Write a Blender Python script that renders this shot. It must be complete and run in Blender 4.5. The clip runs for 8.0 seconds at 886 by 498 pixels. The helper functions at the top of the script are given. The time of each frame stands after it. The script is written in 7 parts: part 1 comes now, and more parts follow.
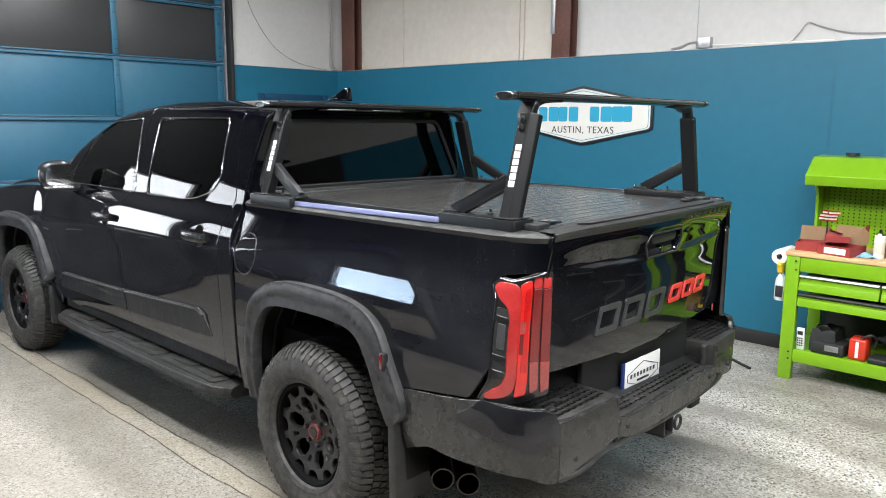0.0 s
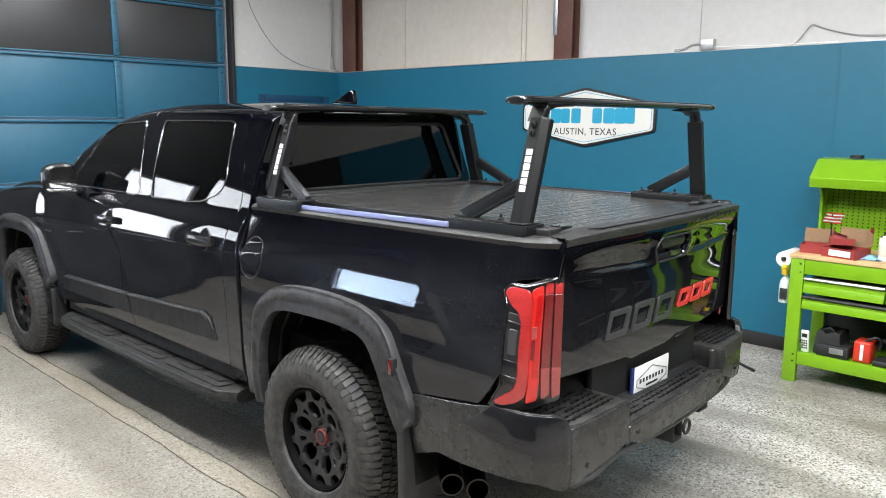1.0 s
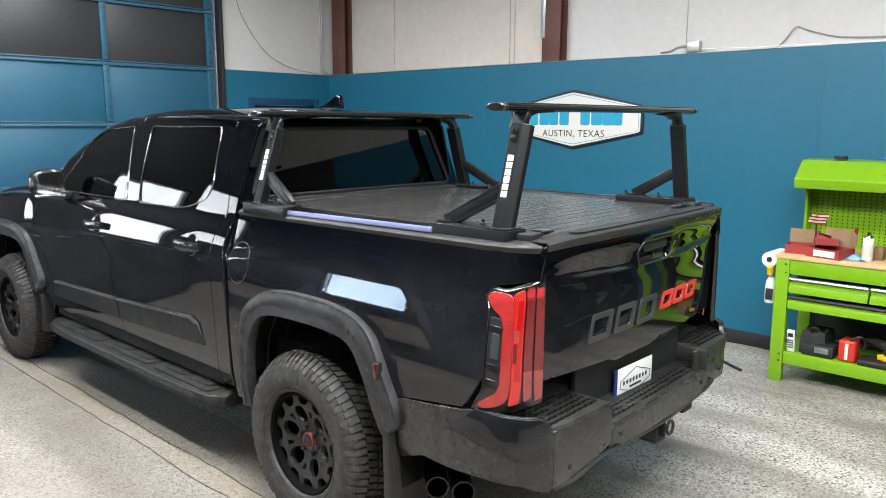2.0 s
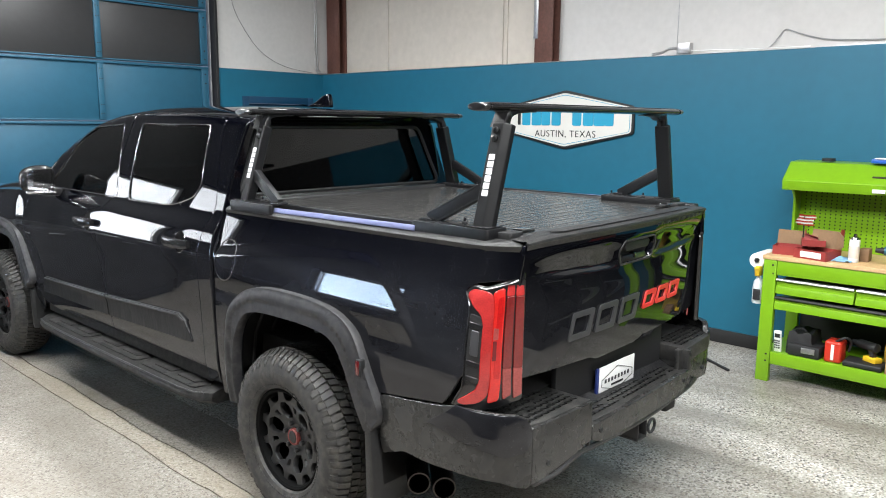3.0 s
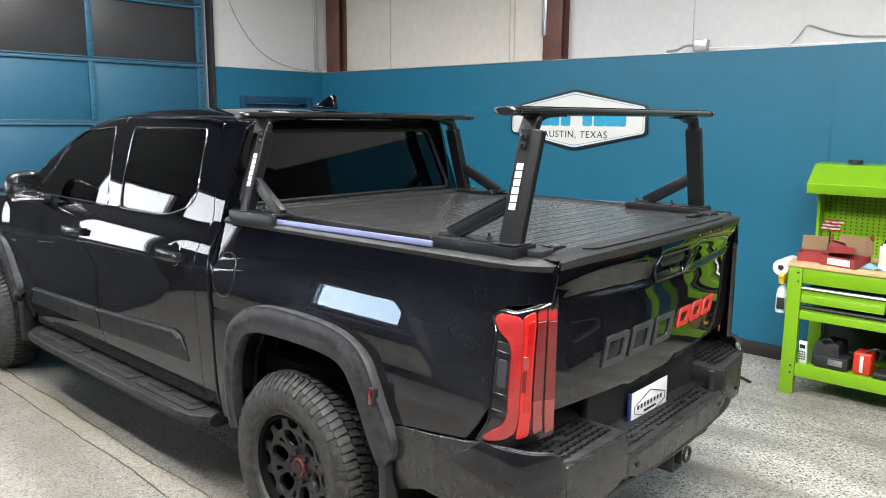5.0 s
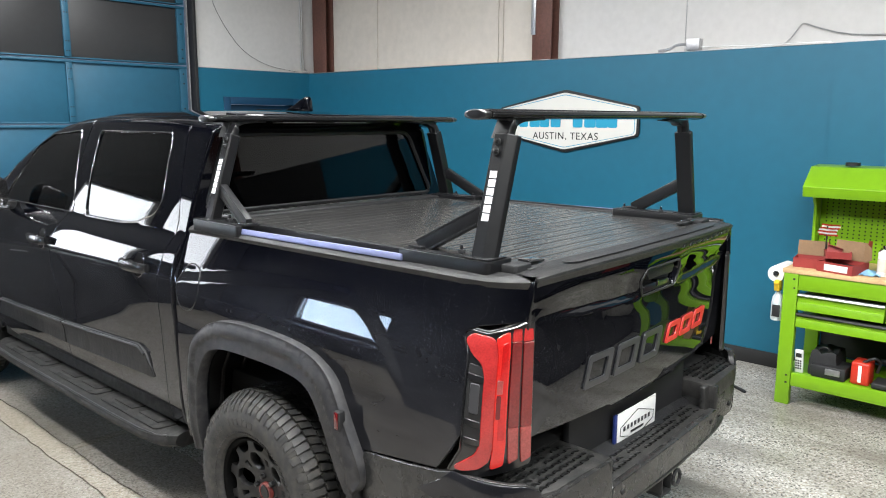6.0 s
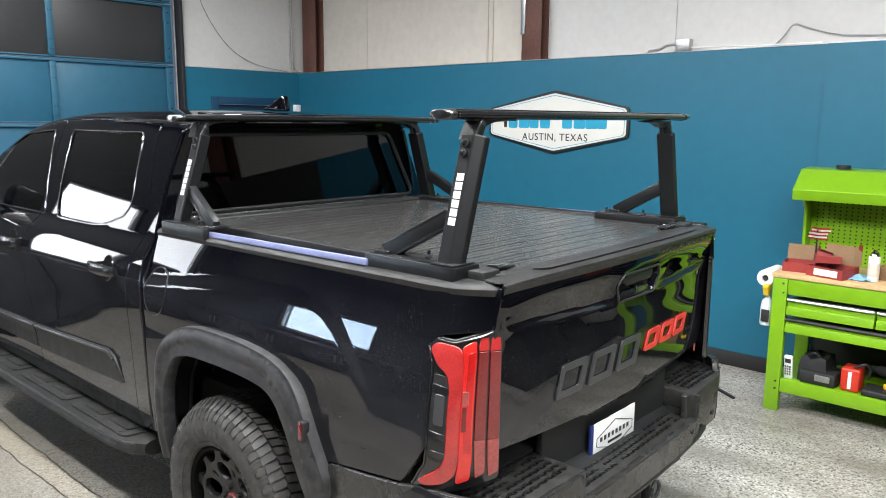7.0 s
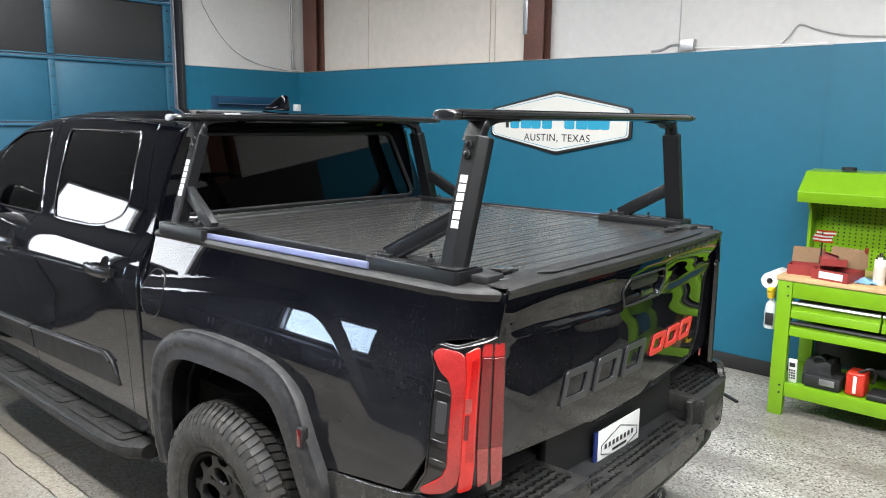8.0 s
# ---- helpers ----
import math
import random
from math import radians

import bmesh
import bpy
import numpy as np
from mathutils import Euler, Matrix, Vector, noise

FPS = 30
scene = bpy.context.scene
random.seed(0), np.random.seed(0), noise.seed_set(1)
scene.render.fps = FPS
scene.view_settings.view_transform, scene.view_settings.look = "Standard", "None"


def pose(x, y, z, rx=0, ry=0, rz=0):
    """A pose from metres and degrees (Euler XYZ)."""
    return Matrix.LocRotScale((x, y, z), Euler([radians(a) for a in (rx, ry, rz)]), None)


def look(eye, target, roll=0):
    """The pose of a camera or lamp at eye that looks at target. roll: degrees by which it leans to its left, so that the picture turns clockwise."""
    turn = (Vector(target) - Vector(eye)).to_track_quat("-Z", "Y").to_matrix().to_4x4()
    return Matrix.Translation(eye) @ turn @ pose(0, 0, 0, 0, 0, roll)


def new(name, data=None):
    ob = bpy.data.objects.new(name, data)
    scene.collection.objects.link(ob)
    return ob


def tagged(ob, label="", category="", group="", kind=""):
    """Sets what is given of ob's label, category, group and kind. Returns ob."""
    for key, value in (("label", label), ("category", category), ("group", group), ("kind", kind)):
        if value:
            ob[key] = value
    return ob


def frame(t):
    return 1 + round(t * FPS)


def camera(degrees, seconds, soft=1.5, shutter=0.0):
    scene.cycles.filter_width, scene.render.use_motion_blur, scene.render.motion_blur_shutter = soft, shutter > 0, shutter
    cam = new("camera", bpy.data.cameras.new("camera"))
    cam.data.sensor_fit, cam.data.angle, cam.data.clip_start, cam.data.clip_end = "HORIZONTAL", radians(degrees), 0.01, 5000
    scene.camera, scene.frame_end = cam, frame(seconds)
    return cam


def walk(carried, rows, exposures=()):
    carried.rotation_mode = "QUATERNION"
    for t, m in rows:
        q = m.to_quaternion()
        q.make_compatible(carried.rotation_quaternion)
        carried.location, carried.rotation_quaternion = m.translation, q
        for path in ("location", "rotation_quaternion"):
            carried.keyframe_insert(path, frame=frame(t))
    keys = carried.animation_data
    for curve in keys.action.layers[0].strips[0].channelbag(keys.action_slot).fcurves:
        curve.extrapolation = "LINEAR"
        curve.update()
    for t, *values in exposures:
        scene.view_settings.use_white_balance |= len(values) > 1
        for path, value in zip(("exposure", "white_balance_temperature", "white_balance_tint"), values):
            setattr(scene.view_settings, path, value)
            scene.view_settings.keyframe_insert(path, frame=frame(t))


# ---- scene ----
cam = camera(60.9, 8.0, 1.0)
PATH = [
    (0, (-2.883, -2.628, 1.801), (-1.448, -1.276, 1.469), 0.5),
    (0.5, (-2.88, -2.619, 1.813), (-1.443, -1.268, 1.482), 0.5),
    (1, (-2.903, -2.584, 1.816), (-1.463, -1.236, 1.484), 0.5),
    (1.5, (-2.902, -2.583, 1.821), (-1.456, -1.243, 1.489), 0.3),
    (2, (-2.894, -2.629, 1.838), (-1.443, -1.293, 1.507), 0.2),
    (2.2, (-2.886, -2.649, 1.837), (-1.433, -1.315, 1.505), 0.3),
    (3.3, (-2.874, -2.694, 1.836), (-1.419, -1.362, 1.505), 0.6),
    (3.5, (-2.874, -2.687, 1.837), (-1.419, -1.356, 1.505), 0.5),
    (4, (-2.862, -2.649, 1.849), (-1.406, -1.319, 1.517), 0.6),
    (4.2, (-2.843, -2.615, 1.855), (-1.387, -1.286, 1.521), 0.6),
    (5.3, (-2.679, -2.408, 1.863), (-1.217, -1.087, 1.525), 0.3),
    (5.5, (-2.637, -2.398, 1.864), (-1.173, -1.077, 1.527), 0.2),
    (6, (-2.54, -2.387, 1.875), (-1.074, -1.069, 1.538), 0.3),
    (6.5, (-2.455, -2.387, 1.877), (-0.987, -1.071, 1.541), 0.3),
    (7, (-2.41, -2.4, 1.874), (-0.941, -1.085, 1.539), 0.5),
    (7.5, (-2.395, -2.391, 1.875), (-0.925, -1.077, 1.541), 0.6),
    (8, (-2.377, -2.36, 1.875), (-0.908, -1.045, 1.54), 0.7),
]
walk(cam, [(t, look(eye, target, roll)) for t, eye, target, roll in PATH])

# ---- light ----
ROOM_L, ROOM_R, ROOM_F, ROOM_B, ROOM_H = -4.15, 3.345, 5.11, -9.5, 4.7
world = bpy.data.worlds.new("world")
scene.world = world
world.use_nodes = True
world.node_tree.nodes["Background"].inputs[0].default_value = (0.55, 0.7, 1.0, 1)
world.node_tree.nodes["Background"].inputs[1].default_value = 0.25
scene.view_settings.exposure = 0.0


def area_lamp(name, place, target, sx, sy, watts, colour):
    data = bpy.data.lights.new(name, "AREA")
    data.shape, data.size, data.size_y, data.energy, data.color = "RECTANGLE", sx, sy, watts, colour
    ob = new(name, data)
    ob.matrix_world = look(place, target)
    return ob


# ---- helpers of this scene ----
WORLD = {}
SKEW = None   # set while the truck's tail is built, which stands a little askew


def mesh_from(name, bm_or_me):
    if isinstance(bm_or_me, bpy.types.Mesh):
        return bm_or_me
    me = bpy.data.meshes.new(name)
    bm_or_me.to_mesh(me)
    bm_or_me.free()
    return me


def smooth(me, degrees=35):
    me.shade_smooth()
    me.set_sharp_from_angle(angle=radians(degrees))
    return me


def part(name, bm, material, parent=None, label="", m=None, soft=35):
    """One mesh object under a thing or under a part; its mesh is in world places, or placed by m."""
    me = mesh_from(name, bm)
    if SKEW and m is None:
        me.transform(SKEW)
    if soft and not me.has_custom_normals:
        smooth(me, soft)
    if material and not me.materials:
        me.materials.append(material)
    ob = new(name, me)
    m = m or Matrix()
    WORLD[ob] = m
    ob.matrix_basis = m
    if parent is not None:
        ob.parent = parent
        ob.matrix_parent_inverse = WORLD.get(parent, Matrix()).inverted()
    if label:
        ob["label"] = label
    return ob


def thing(name, place, label, category, group="", kind=""):
    ob = new(name)
    ob.empty_display_size = 0.1
    ob.matrix_basis = Matrix.Translation(place)
    WORLD[ob] = ob.matrix_basis.copy()
    return tagged(ob, label, category, group, kind)


def solid(name, bm, material, label, category, group="", kind="", soft=35, m=None):
    return tagged(part(name, bm, material, None, "", m, soft), label, category, group, kind)


def box(lo, hi, bevel=0.0, seg=2, bm=None, m=None):
    bm2 = bmesh.new()
    bmesh.ops.create_cube(bm2, size=1.0)
    lo, hi = Vector(lo), Vector(hi)
    for v in bm2.verts:
        v.co = Vector([lo[i] + (v.co[i] + 0.5) * (hi[i] - lo[i]) for i in range(3)])
    if bevel:
        bmesh.ops.bevel(bm2, geom=list(bm2.edges), offset=bevel, segments=seg, profile=0.5, affect="EDGES")
    if m is not None:
        bm2.transform(m)
    return merge(bm, bm2)


def merge(bm, other):
    if bm is None:
        return other
    me = bpy.data.meshes.new("tmp")
    other.to_mesh(me)
    other.free()
    bm.from_mesh(me)
    bpy.data.meshes.remove(me)
    return bm


def prism(outline, lo, hi, axis="x", bevel=0.0, seg=2, bm=None, m=None):
    """A polygon given in the two other axes, pulled from lo to hi along axis."""
    b = bmesh.new()

    def at(u, v, w):
        return {"x": (w, u, v), "y": (u, w, v), "z": (u, v, w)}[axis]
    a = [b.verts.new(at(u, v, lo)) for u, v in outline]
    c = [b.verts.new(at(u, v, hi)) for u, v in outline]
    b.faces.new(a)
    b.faces.new(c[::-1])
    n = len(a)
    for i in range(n):
        b.faces.new((a[i], c[i], c[(i + 1) % n], a[(i + 1) % n]))
    bmesh.ops.recalc_face_normals(b, faces=b.faces)
    if bevel:
        bmesh.ops.bevel(b, geom=list(b.edges), offset=bevel, segments=seg, profile=0.5, affect="EDGES")
    if m is not None:
        b.transform(m)
    return merge(bm, b)


def rod(p, q, r, r2=None, seg=16, bm=None, bevel=0.0):
    b = bmesh.new()
    p, q = Vector(p), Vector(q)
    d = q - p
    bmesh.ops.create_cone(b, cap_ends=True, segments=seg, radius1=r, radius2=r if r2 is None else r2, depth=d.length)
    if bevel:
        rim = [e for e in b.edges if abs(e.verts[0].co.z - e.verts[1].co.z) < 1e-6]
        bmesh.ops.bevel(b, geom=rim, offset=bevel, segments=2, profile=0.5, affect="EDGES")
    b.transform(Matrix.Translation((p + q) / 2) @ d.to_track_quat("Z", "Y").to_matrix().to_4x4())
    return merge(bm, b)


def beam(p, q, wide, deep, up=(0, 0, 1), bevel=0.004, bm=None):
    """A bar of rectangular section from p to q; deep is measured along up."""
    p, q, up = Vector(p), Vector(q), Vector(up)
    z = (q - p).normalized()
    y = (up - up.dot(z) * z).normalized()
    x = y.cross(z)
    m = Matrix((x, y, z)).transposed().to_4x4()
    m.translation = p
    return box((-wide / 2, -deep / 2, 0), (wide / 2, deep / 2, (q - p).length), bevel, 2, bm, m)


def tube(points, r, seg=10, closed=False, bm=None):
    b = bmesh.new()
    pts = [Vector(p) for p in points]
    n = len(pts)
    rings = []
    up = Vector((0.13, 0.31, 0.94))
    for i, p in enumerate(pts):
        a = pts[i - 1] if (i or closed) else p
        c = pts[(i + 1) % n] if (i < n - 1 or closed) else p
        t = (c - a).normalized()
        x = up.cross(t).normalized()
        y = t.cross(x)
        rings.append([b.verts.new(p + r * (math.cos(k * 2 * math.pi / seg) * x + math.sin(k * 2 * math.pi / seg) * y)) for k in range(seg)])
    for i in range(n if closed else n - 1):
        for k in range(seg):
            b.faces.new((rings[i][k], rings[i][(k + 1) % seg], rings[(i + 1) % n][(k + 1) % seg], rings[(i + 1) % n][k]))
    if not closed:
        b.faces.new(rings[0][::-1])
        b.faces.new(rings[-1])
    return merge(bm, b)


def arc(points, n=8):
    """A smooth line through the points."""
    pts = [Vector(p) for p in points]
    out = []
    for i in range(len(pts) - 1):
        a, b, c, d = pts[max(i - 1, 0)], pts[i], pts[i + 1], pts[min(i + 2, len(pts) - 1)]
        for k in range(n):
            t = k / n
            out.append(0.5 * (2 * b + (c - a) * t + (2 * a - 5 * b + 4 * c - d) * t * t + (3 * b - a - 3 * c + d) * t ** 3))
    return out + [pts[-1]]


def revolve(profile, seg=64, bm=None, m=None, closed=True):
    """A profile of (radius, x) turned about the x axis."""
    b = bmesh.new()
    rings = [[b.verts.new((x, r * math.cos(k * 2 * math.pi / seg), r * math.sin(k * 2 * math.pi / seg))) for k in range(seg)] for r, x in profile]
    n = len(rings)
    for i in range(n if closed else n - 1):
        for k in range(seg):
            b.faces.new((rings[i][k], rings[(i + 1) % n][k], rings[(i + 1) % n][(k + 1) % seg], rings[i][(k + 1) % seg]))
    bmesh.ops.recalc_face_normals(b, faces=b.faces)
    if m is not None:
        b.transform(m)
    return merge(bm, b)


def curve(pts):
    """A smooth function through (x, y) points with no overshoot."""
    xs, ys = np.array(pts, float).T
    d = np.diff(ys) / np.diff(xs)
    s = np.zeros(len(xs))
    for i in range(1, len(xs) - 1):
        s[i] = 0 if d[i - 1] * d[i] <= 0 else 2 * d[i - 1] * d[i] / (d[i - 1] + d[i])
    s[0], s[-1] = d[0], d[-1]

    def f(x):
        x = min(max(x, xs[0]), xs[-1])
        i = min(max(int(np.searchsorted(xs, x)) - 1, 0), len(xs) - 2)
        h = xs[i + 1] - xs[i]
        t = (x - xs[i]) / h
        return float(ys[i] * (1 + 2 * t) * (1 - t) ** 2 + h * s[i] * t * (1 - t) ** 2 + ys[i + 1] * t * t * (3 - 2 * t) + h * s[i + 1] * t * t * (t - 1))
    return f


def inside(p, poly):
    x, y = p
    odd = False
    for i in range(len(poly)):
        (x1, y1), (x2, y2) = poly[i - 1], poly[i]
        if (y1 > y) != (y2 > y) and x < (x2 - x1) * (y - y1) / (y2 - y1) + x1:
            odd = not odd
    return odd


def dense(poly, step):
    out = []
    for i in range(len(poly)):
        a, b = Vector(poly[i]), Vector(poly[(i + 1) % len(poly)])
        n = max(1, int((b - a).length / step))
        out += [tuple(a + (b - a) * k / n) for k in range(n)]
    return out


def rounded(poly, r, n=4):
    """The polygon with its corners rounded off."""
    out = []
    m = len(poly)
    for i in range(m):
        p, a, b = Vector(poly[i]), Vector(poly[i - 1]), Vector(poly[(i + 1) % m])
        la, lb = (a - p).length, (b - p).length
        k = min(r, la * 0.45, lb * 0.45)
        s, e = p + (a - p) / la * k, p + (b - p) / lb * k
        for j in range(n + 1):
            t = j / n
            out.append(tuple(s * (1 - t) ** 2 + p * 2 * t * (1 - t) + e * t * t))
    return out


def sheet(name, outline, fn, step=0.03, thick=0.012, holes=(), flip=False, edge=0.0035, extra=()):
    """A bent panel with thickness: fn takes (u, v) of the flat outline to its place; true normals make it run smooth."""
    from mathutils.geometry import delaunay_2d_cdt
    loops = [dense(outline, step)] + [dense(h, step) for h in holes]
    verts, edges = [], []
    for lp in loops:
        k = len(verts)
        verts += [Vector(p) for p in lp]
        edges += [(k + i, k + (i + 1) % len(lp)) for i in range(len(lp))]
    rim = np.array([tuple(v) for v in verts])
    (u0, v0), (u1, v1) = rim.min(0), rim.max(0)
    for p in extra:
        if np.min((rim[:, 0] - p[0]) ** 2 + (rim[:, 1] - p[1]) ** 2) > 0.006 ** 2 and inside(p, loops[0]) and not any(inside(p, h) for h in loops[1:]):
            verts.append(Vector(p))
    taken = np.array([tuple(v) for v in verts])
    u = u0 + step / 2
    while u < u1:
        v = v0 + step / 2
        while v < v1:
            if np.min((taken[:, 0] - u) ** 2 + (taken[:, 1] - v) ** 2) > (0.45 * step) ** 2 and inside((u, v), loops[0]) and not any(inside((u, v), h) for h in loops[1:]):
                verts.append(Vector((u, v)))
            v += step
        u += step
    co, _, fs, *_ = delaunay_2d_cdt(verts, edges, [], 0, 1e-6)
    co = [tuple(c) for c in co]
    keep = []
    for f in fs:
        c = np.mean([co[i] for i in f], axis=0)
        if inside(c, loops[0]) and not any(inside(c, h) for h in loops[1:]):
            keep.append(list(f))
    place, normal = [], []
    e = 0.002
    for a, b in co:
        p = Vector(fn(a, b))
        n = (Vector(fn(a + e, b)) - Vector(fn(a - e, b))).cross(Vector(fn(a, b + e)) - Vector(fn(a, b - e))).normalized()
        if flip:
            n = -n
        place.append(p)
        normal.append(n)
    vs = list(place)
    ns = list(normal)
    k = len(vs)
    vs += [p - n * thick for p, n in zip(place, normal)]
    ns += [-n for n in normal]
    faces = []
    count = {}
    for f in keep:
        a, b, c = f
        nf = (place[b] - place[a]).cross(place[c] - place[a])
        if nf.dot(normal[a]) < 0:
            f = [a, c, b]
        faces.append(tuple(f))
        faces.append(tuple(k + i for i in f[::-1]))
        for i in range(3):
            q = (f[i], f[(i + 1) % 3])
            if (q[1], q[0]) in count:
                del count[(q[1], q[0])]
            else:
                count[q] = True
    lip = {}
    for a, b in count:
        side = (place[b] - place[a]).cross(normal[a]).normalized()
        for i in (a, b):
            lip.setdefault(i, Vector())
            lip[i] += side
    base = len(vs)
    idx = {}
    for i, sd in lip.items():
        sd = sd.normalized()
        idx[i] = len(vs)
        vs += [place[i] + sd * edge * 0.7 - normal[i] * edge, place[i] + sd * edge * 0.7 - normal[i] * thick]
        ns += [(normal[i] + 2 * sd).normalized(), sd]
    for a, b in count:
        faces.append((b, a, idx[a], idx[b]))
        faces.append((idx[b], idx[a], idx[a] + 1, idx[b] + 1))
    me = bpy.data.meshes.new(name)
    me.from_pydata([tuple(v) for v in vs], [], faces)
    me.shade_smooth()
    me.normals_split_custom_set_from_vertices([tuple(n) for n in ns])
    return me


def mirrored(me, name):
    """The same panel on the other side of the middle plane."""
    out = me.copy()
    out.name = name
    ns = [tuple(n.vector) for n in me.corner_normals]
    out.transform(Matrix.Translation((-0.05, 0.02, 0)) @ Matrix.Diagonal((-1, 1, 1, 1)))
    out.flip_normals()
    vn = [None] * len(out.vertices)
    for lp, n in zip(me.loops, ns):
        vn[lp.vertex_index] = (-n[0], n[1], n[2])
    out.normals_split_custom_set_from_vertices([n or (0, 0, 1) for n in vn])
    return out


# ---- materials ----
def material(name, colour, rough=0.5, metal=0.0, coat=0.0, coat_rough=0.03, mottle=0.0, scale=6.0, bump=0.0, bump_scale=200.0, rough_var=0.0, spec=0.5, dust=0.0, dust_colour=(0.35, 0.32, 0.29), streak=None):
    """A surface with variation at two scales: broad stains and fine grain."""
    mat = bpy.data.materials.new(name)
    mat.use_nodes = True
    nt = mat.node_tree
    n, links = nt.nodes, nt.links
    b = n["Principled BSDF"]
    b.inputs["Base Color"].default_value = (*colour, 1)
    b.inputs["Roughness"].default_value = rough
    b.inputs["Metallic"].default_value = metal
    b.inputs["Coat Weight"].default_value = coat
    b.inputs["Coat Roughness"].default_value = coat_rough
    b.inputs["Specular IOR Level"].default_value = spec
    geo = n.new("ShaderNodeNewGeometry")
    pos = geo.outputs["Position"]

    def noise_node(s, detail=4.0):
        t = n.new("ShaderNodeTexNoise")
        t.inputs["Scale"].default_value = s
        t.inputs["Detail"].default_value = detail
        links.new(pos, t.inputs["Vector"])
        return t.outputs["Fac"]

    def ramp(fac, a, b2):
        r = n.new("ShaderNodeMapRange")
        r.inputs["From Min"].default_value, r.inputs["From Max"].default_value = a, b2
        links.new(fac, r.inputs["Value"])
        return r.outputs["Result"]
    col = None
    if mottle:
        mix = n.new("ShaderNodeMix")
        mix.data_type = "RGBA"
        mix.inputs[6].default_value = (*[c * (1 - mottle) for c in colour], 1)
        mix.inputs[7].default_value = (*[min(1, c * (1 + mottle)) for c in colour], 1)
        add = n.new("ShaderNodeMath")
        add.operation = "MULTIPLY_ADD"
        links.new(noise_node(scale * 12, 6), add.inputs[0])
        add.inputs[1].default_value = 0.5
        half = n.new("ShaderNodeMath")
        half.operation = "MULTIPLY"
        links.new(noise_node(scale, 5), half.inputs[0])
        half.inputs[1].default_value = 0.5
        links.new(half.outputs[0], add.inputs[2])
        links.new(ramp(add.outputs[0], 0.3, 0.7), mix.inputs[0])
        col = mix.outputs[2]
    if dust:
        mix = n.new("ShaderNodeMix")
        mix.data_type = "RGBA"
        mul = n.new("ShaderNodeMath")
        mul.operation = "MULTIPLY"
        if streak:
            mp = n.new("ShaderNodeMapping")
            mp.inputs["Scale"].default_value = streak
            links.new(pos, mp.inputs["Vector"])
            tex = n.new("ShaderNodeTexNoise")
            tex.inputs["Scale"].default_value, tex.inputs["Detail"].default_value = 26, 10
            links.new(mp.outputs[0], tex.inputs["Vector"])
            links.new(ramp(tex.outputs["Fac"], 0.42, 0.8), mul.inputs[0])
        else:
            links.new(ramp(noise_node(26, 10), 0.42, 0.8), mul.inputs[0])
        mul.inputs[1].default_value = dust
        links.new(mul.outputs[0], mix.inputs[0])
        if col:
            links.new(col, mix.inputs[6])
        else:
            mix.inputs[6].default_value = (*colour, 1)
        mix.inputs[7].default_value = (*dust_colour, 1)
        col = mix.outputs[2]
    if col:
        links.new(col, b.inputs["Base Color"])
    if rough_var:
        r = n.new("ShaderNodeMapRange")
        r.inputs["From Min"].default_value, r.inputs["From Max"].default_value = 0.3, 0.7
        r.inputs["To Min"].default_value, r.inputs["To Max"].default_value = max(0.02, rough - rough_var), min(1, rough + rough_var)
        links.new(noise_node(scale * 2, 6), r.inputs["Value"])
        links.new(r.outputs["Result"], b.inputs["Roughness"])
    if bump:
        bp = n.new("ShaderNodeBump")
        bp.inputs["Strength"].default_value = bump
        bp.inputs["Distance"].default_value = 0.002
        links.new(noise_node(bump_scale, 3), bp.inputs["Height"])
        links.new(bp.outputs["Normal"], b.inputs["Normal"])
    return mat


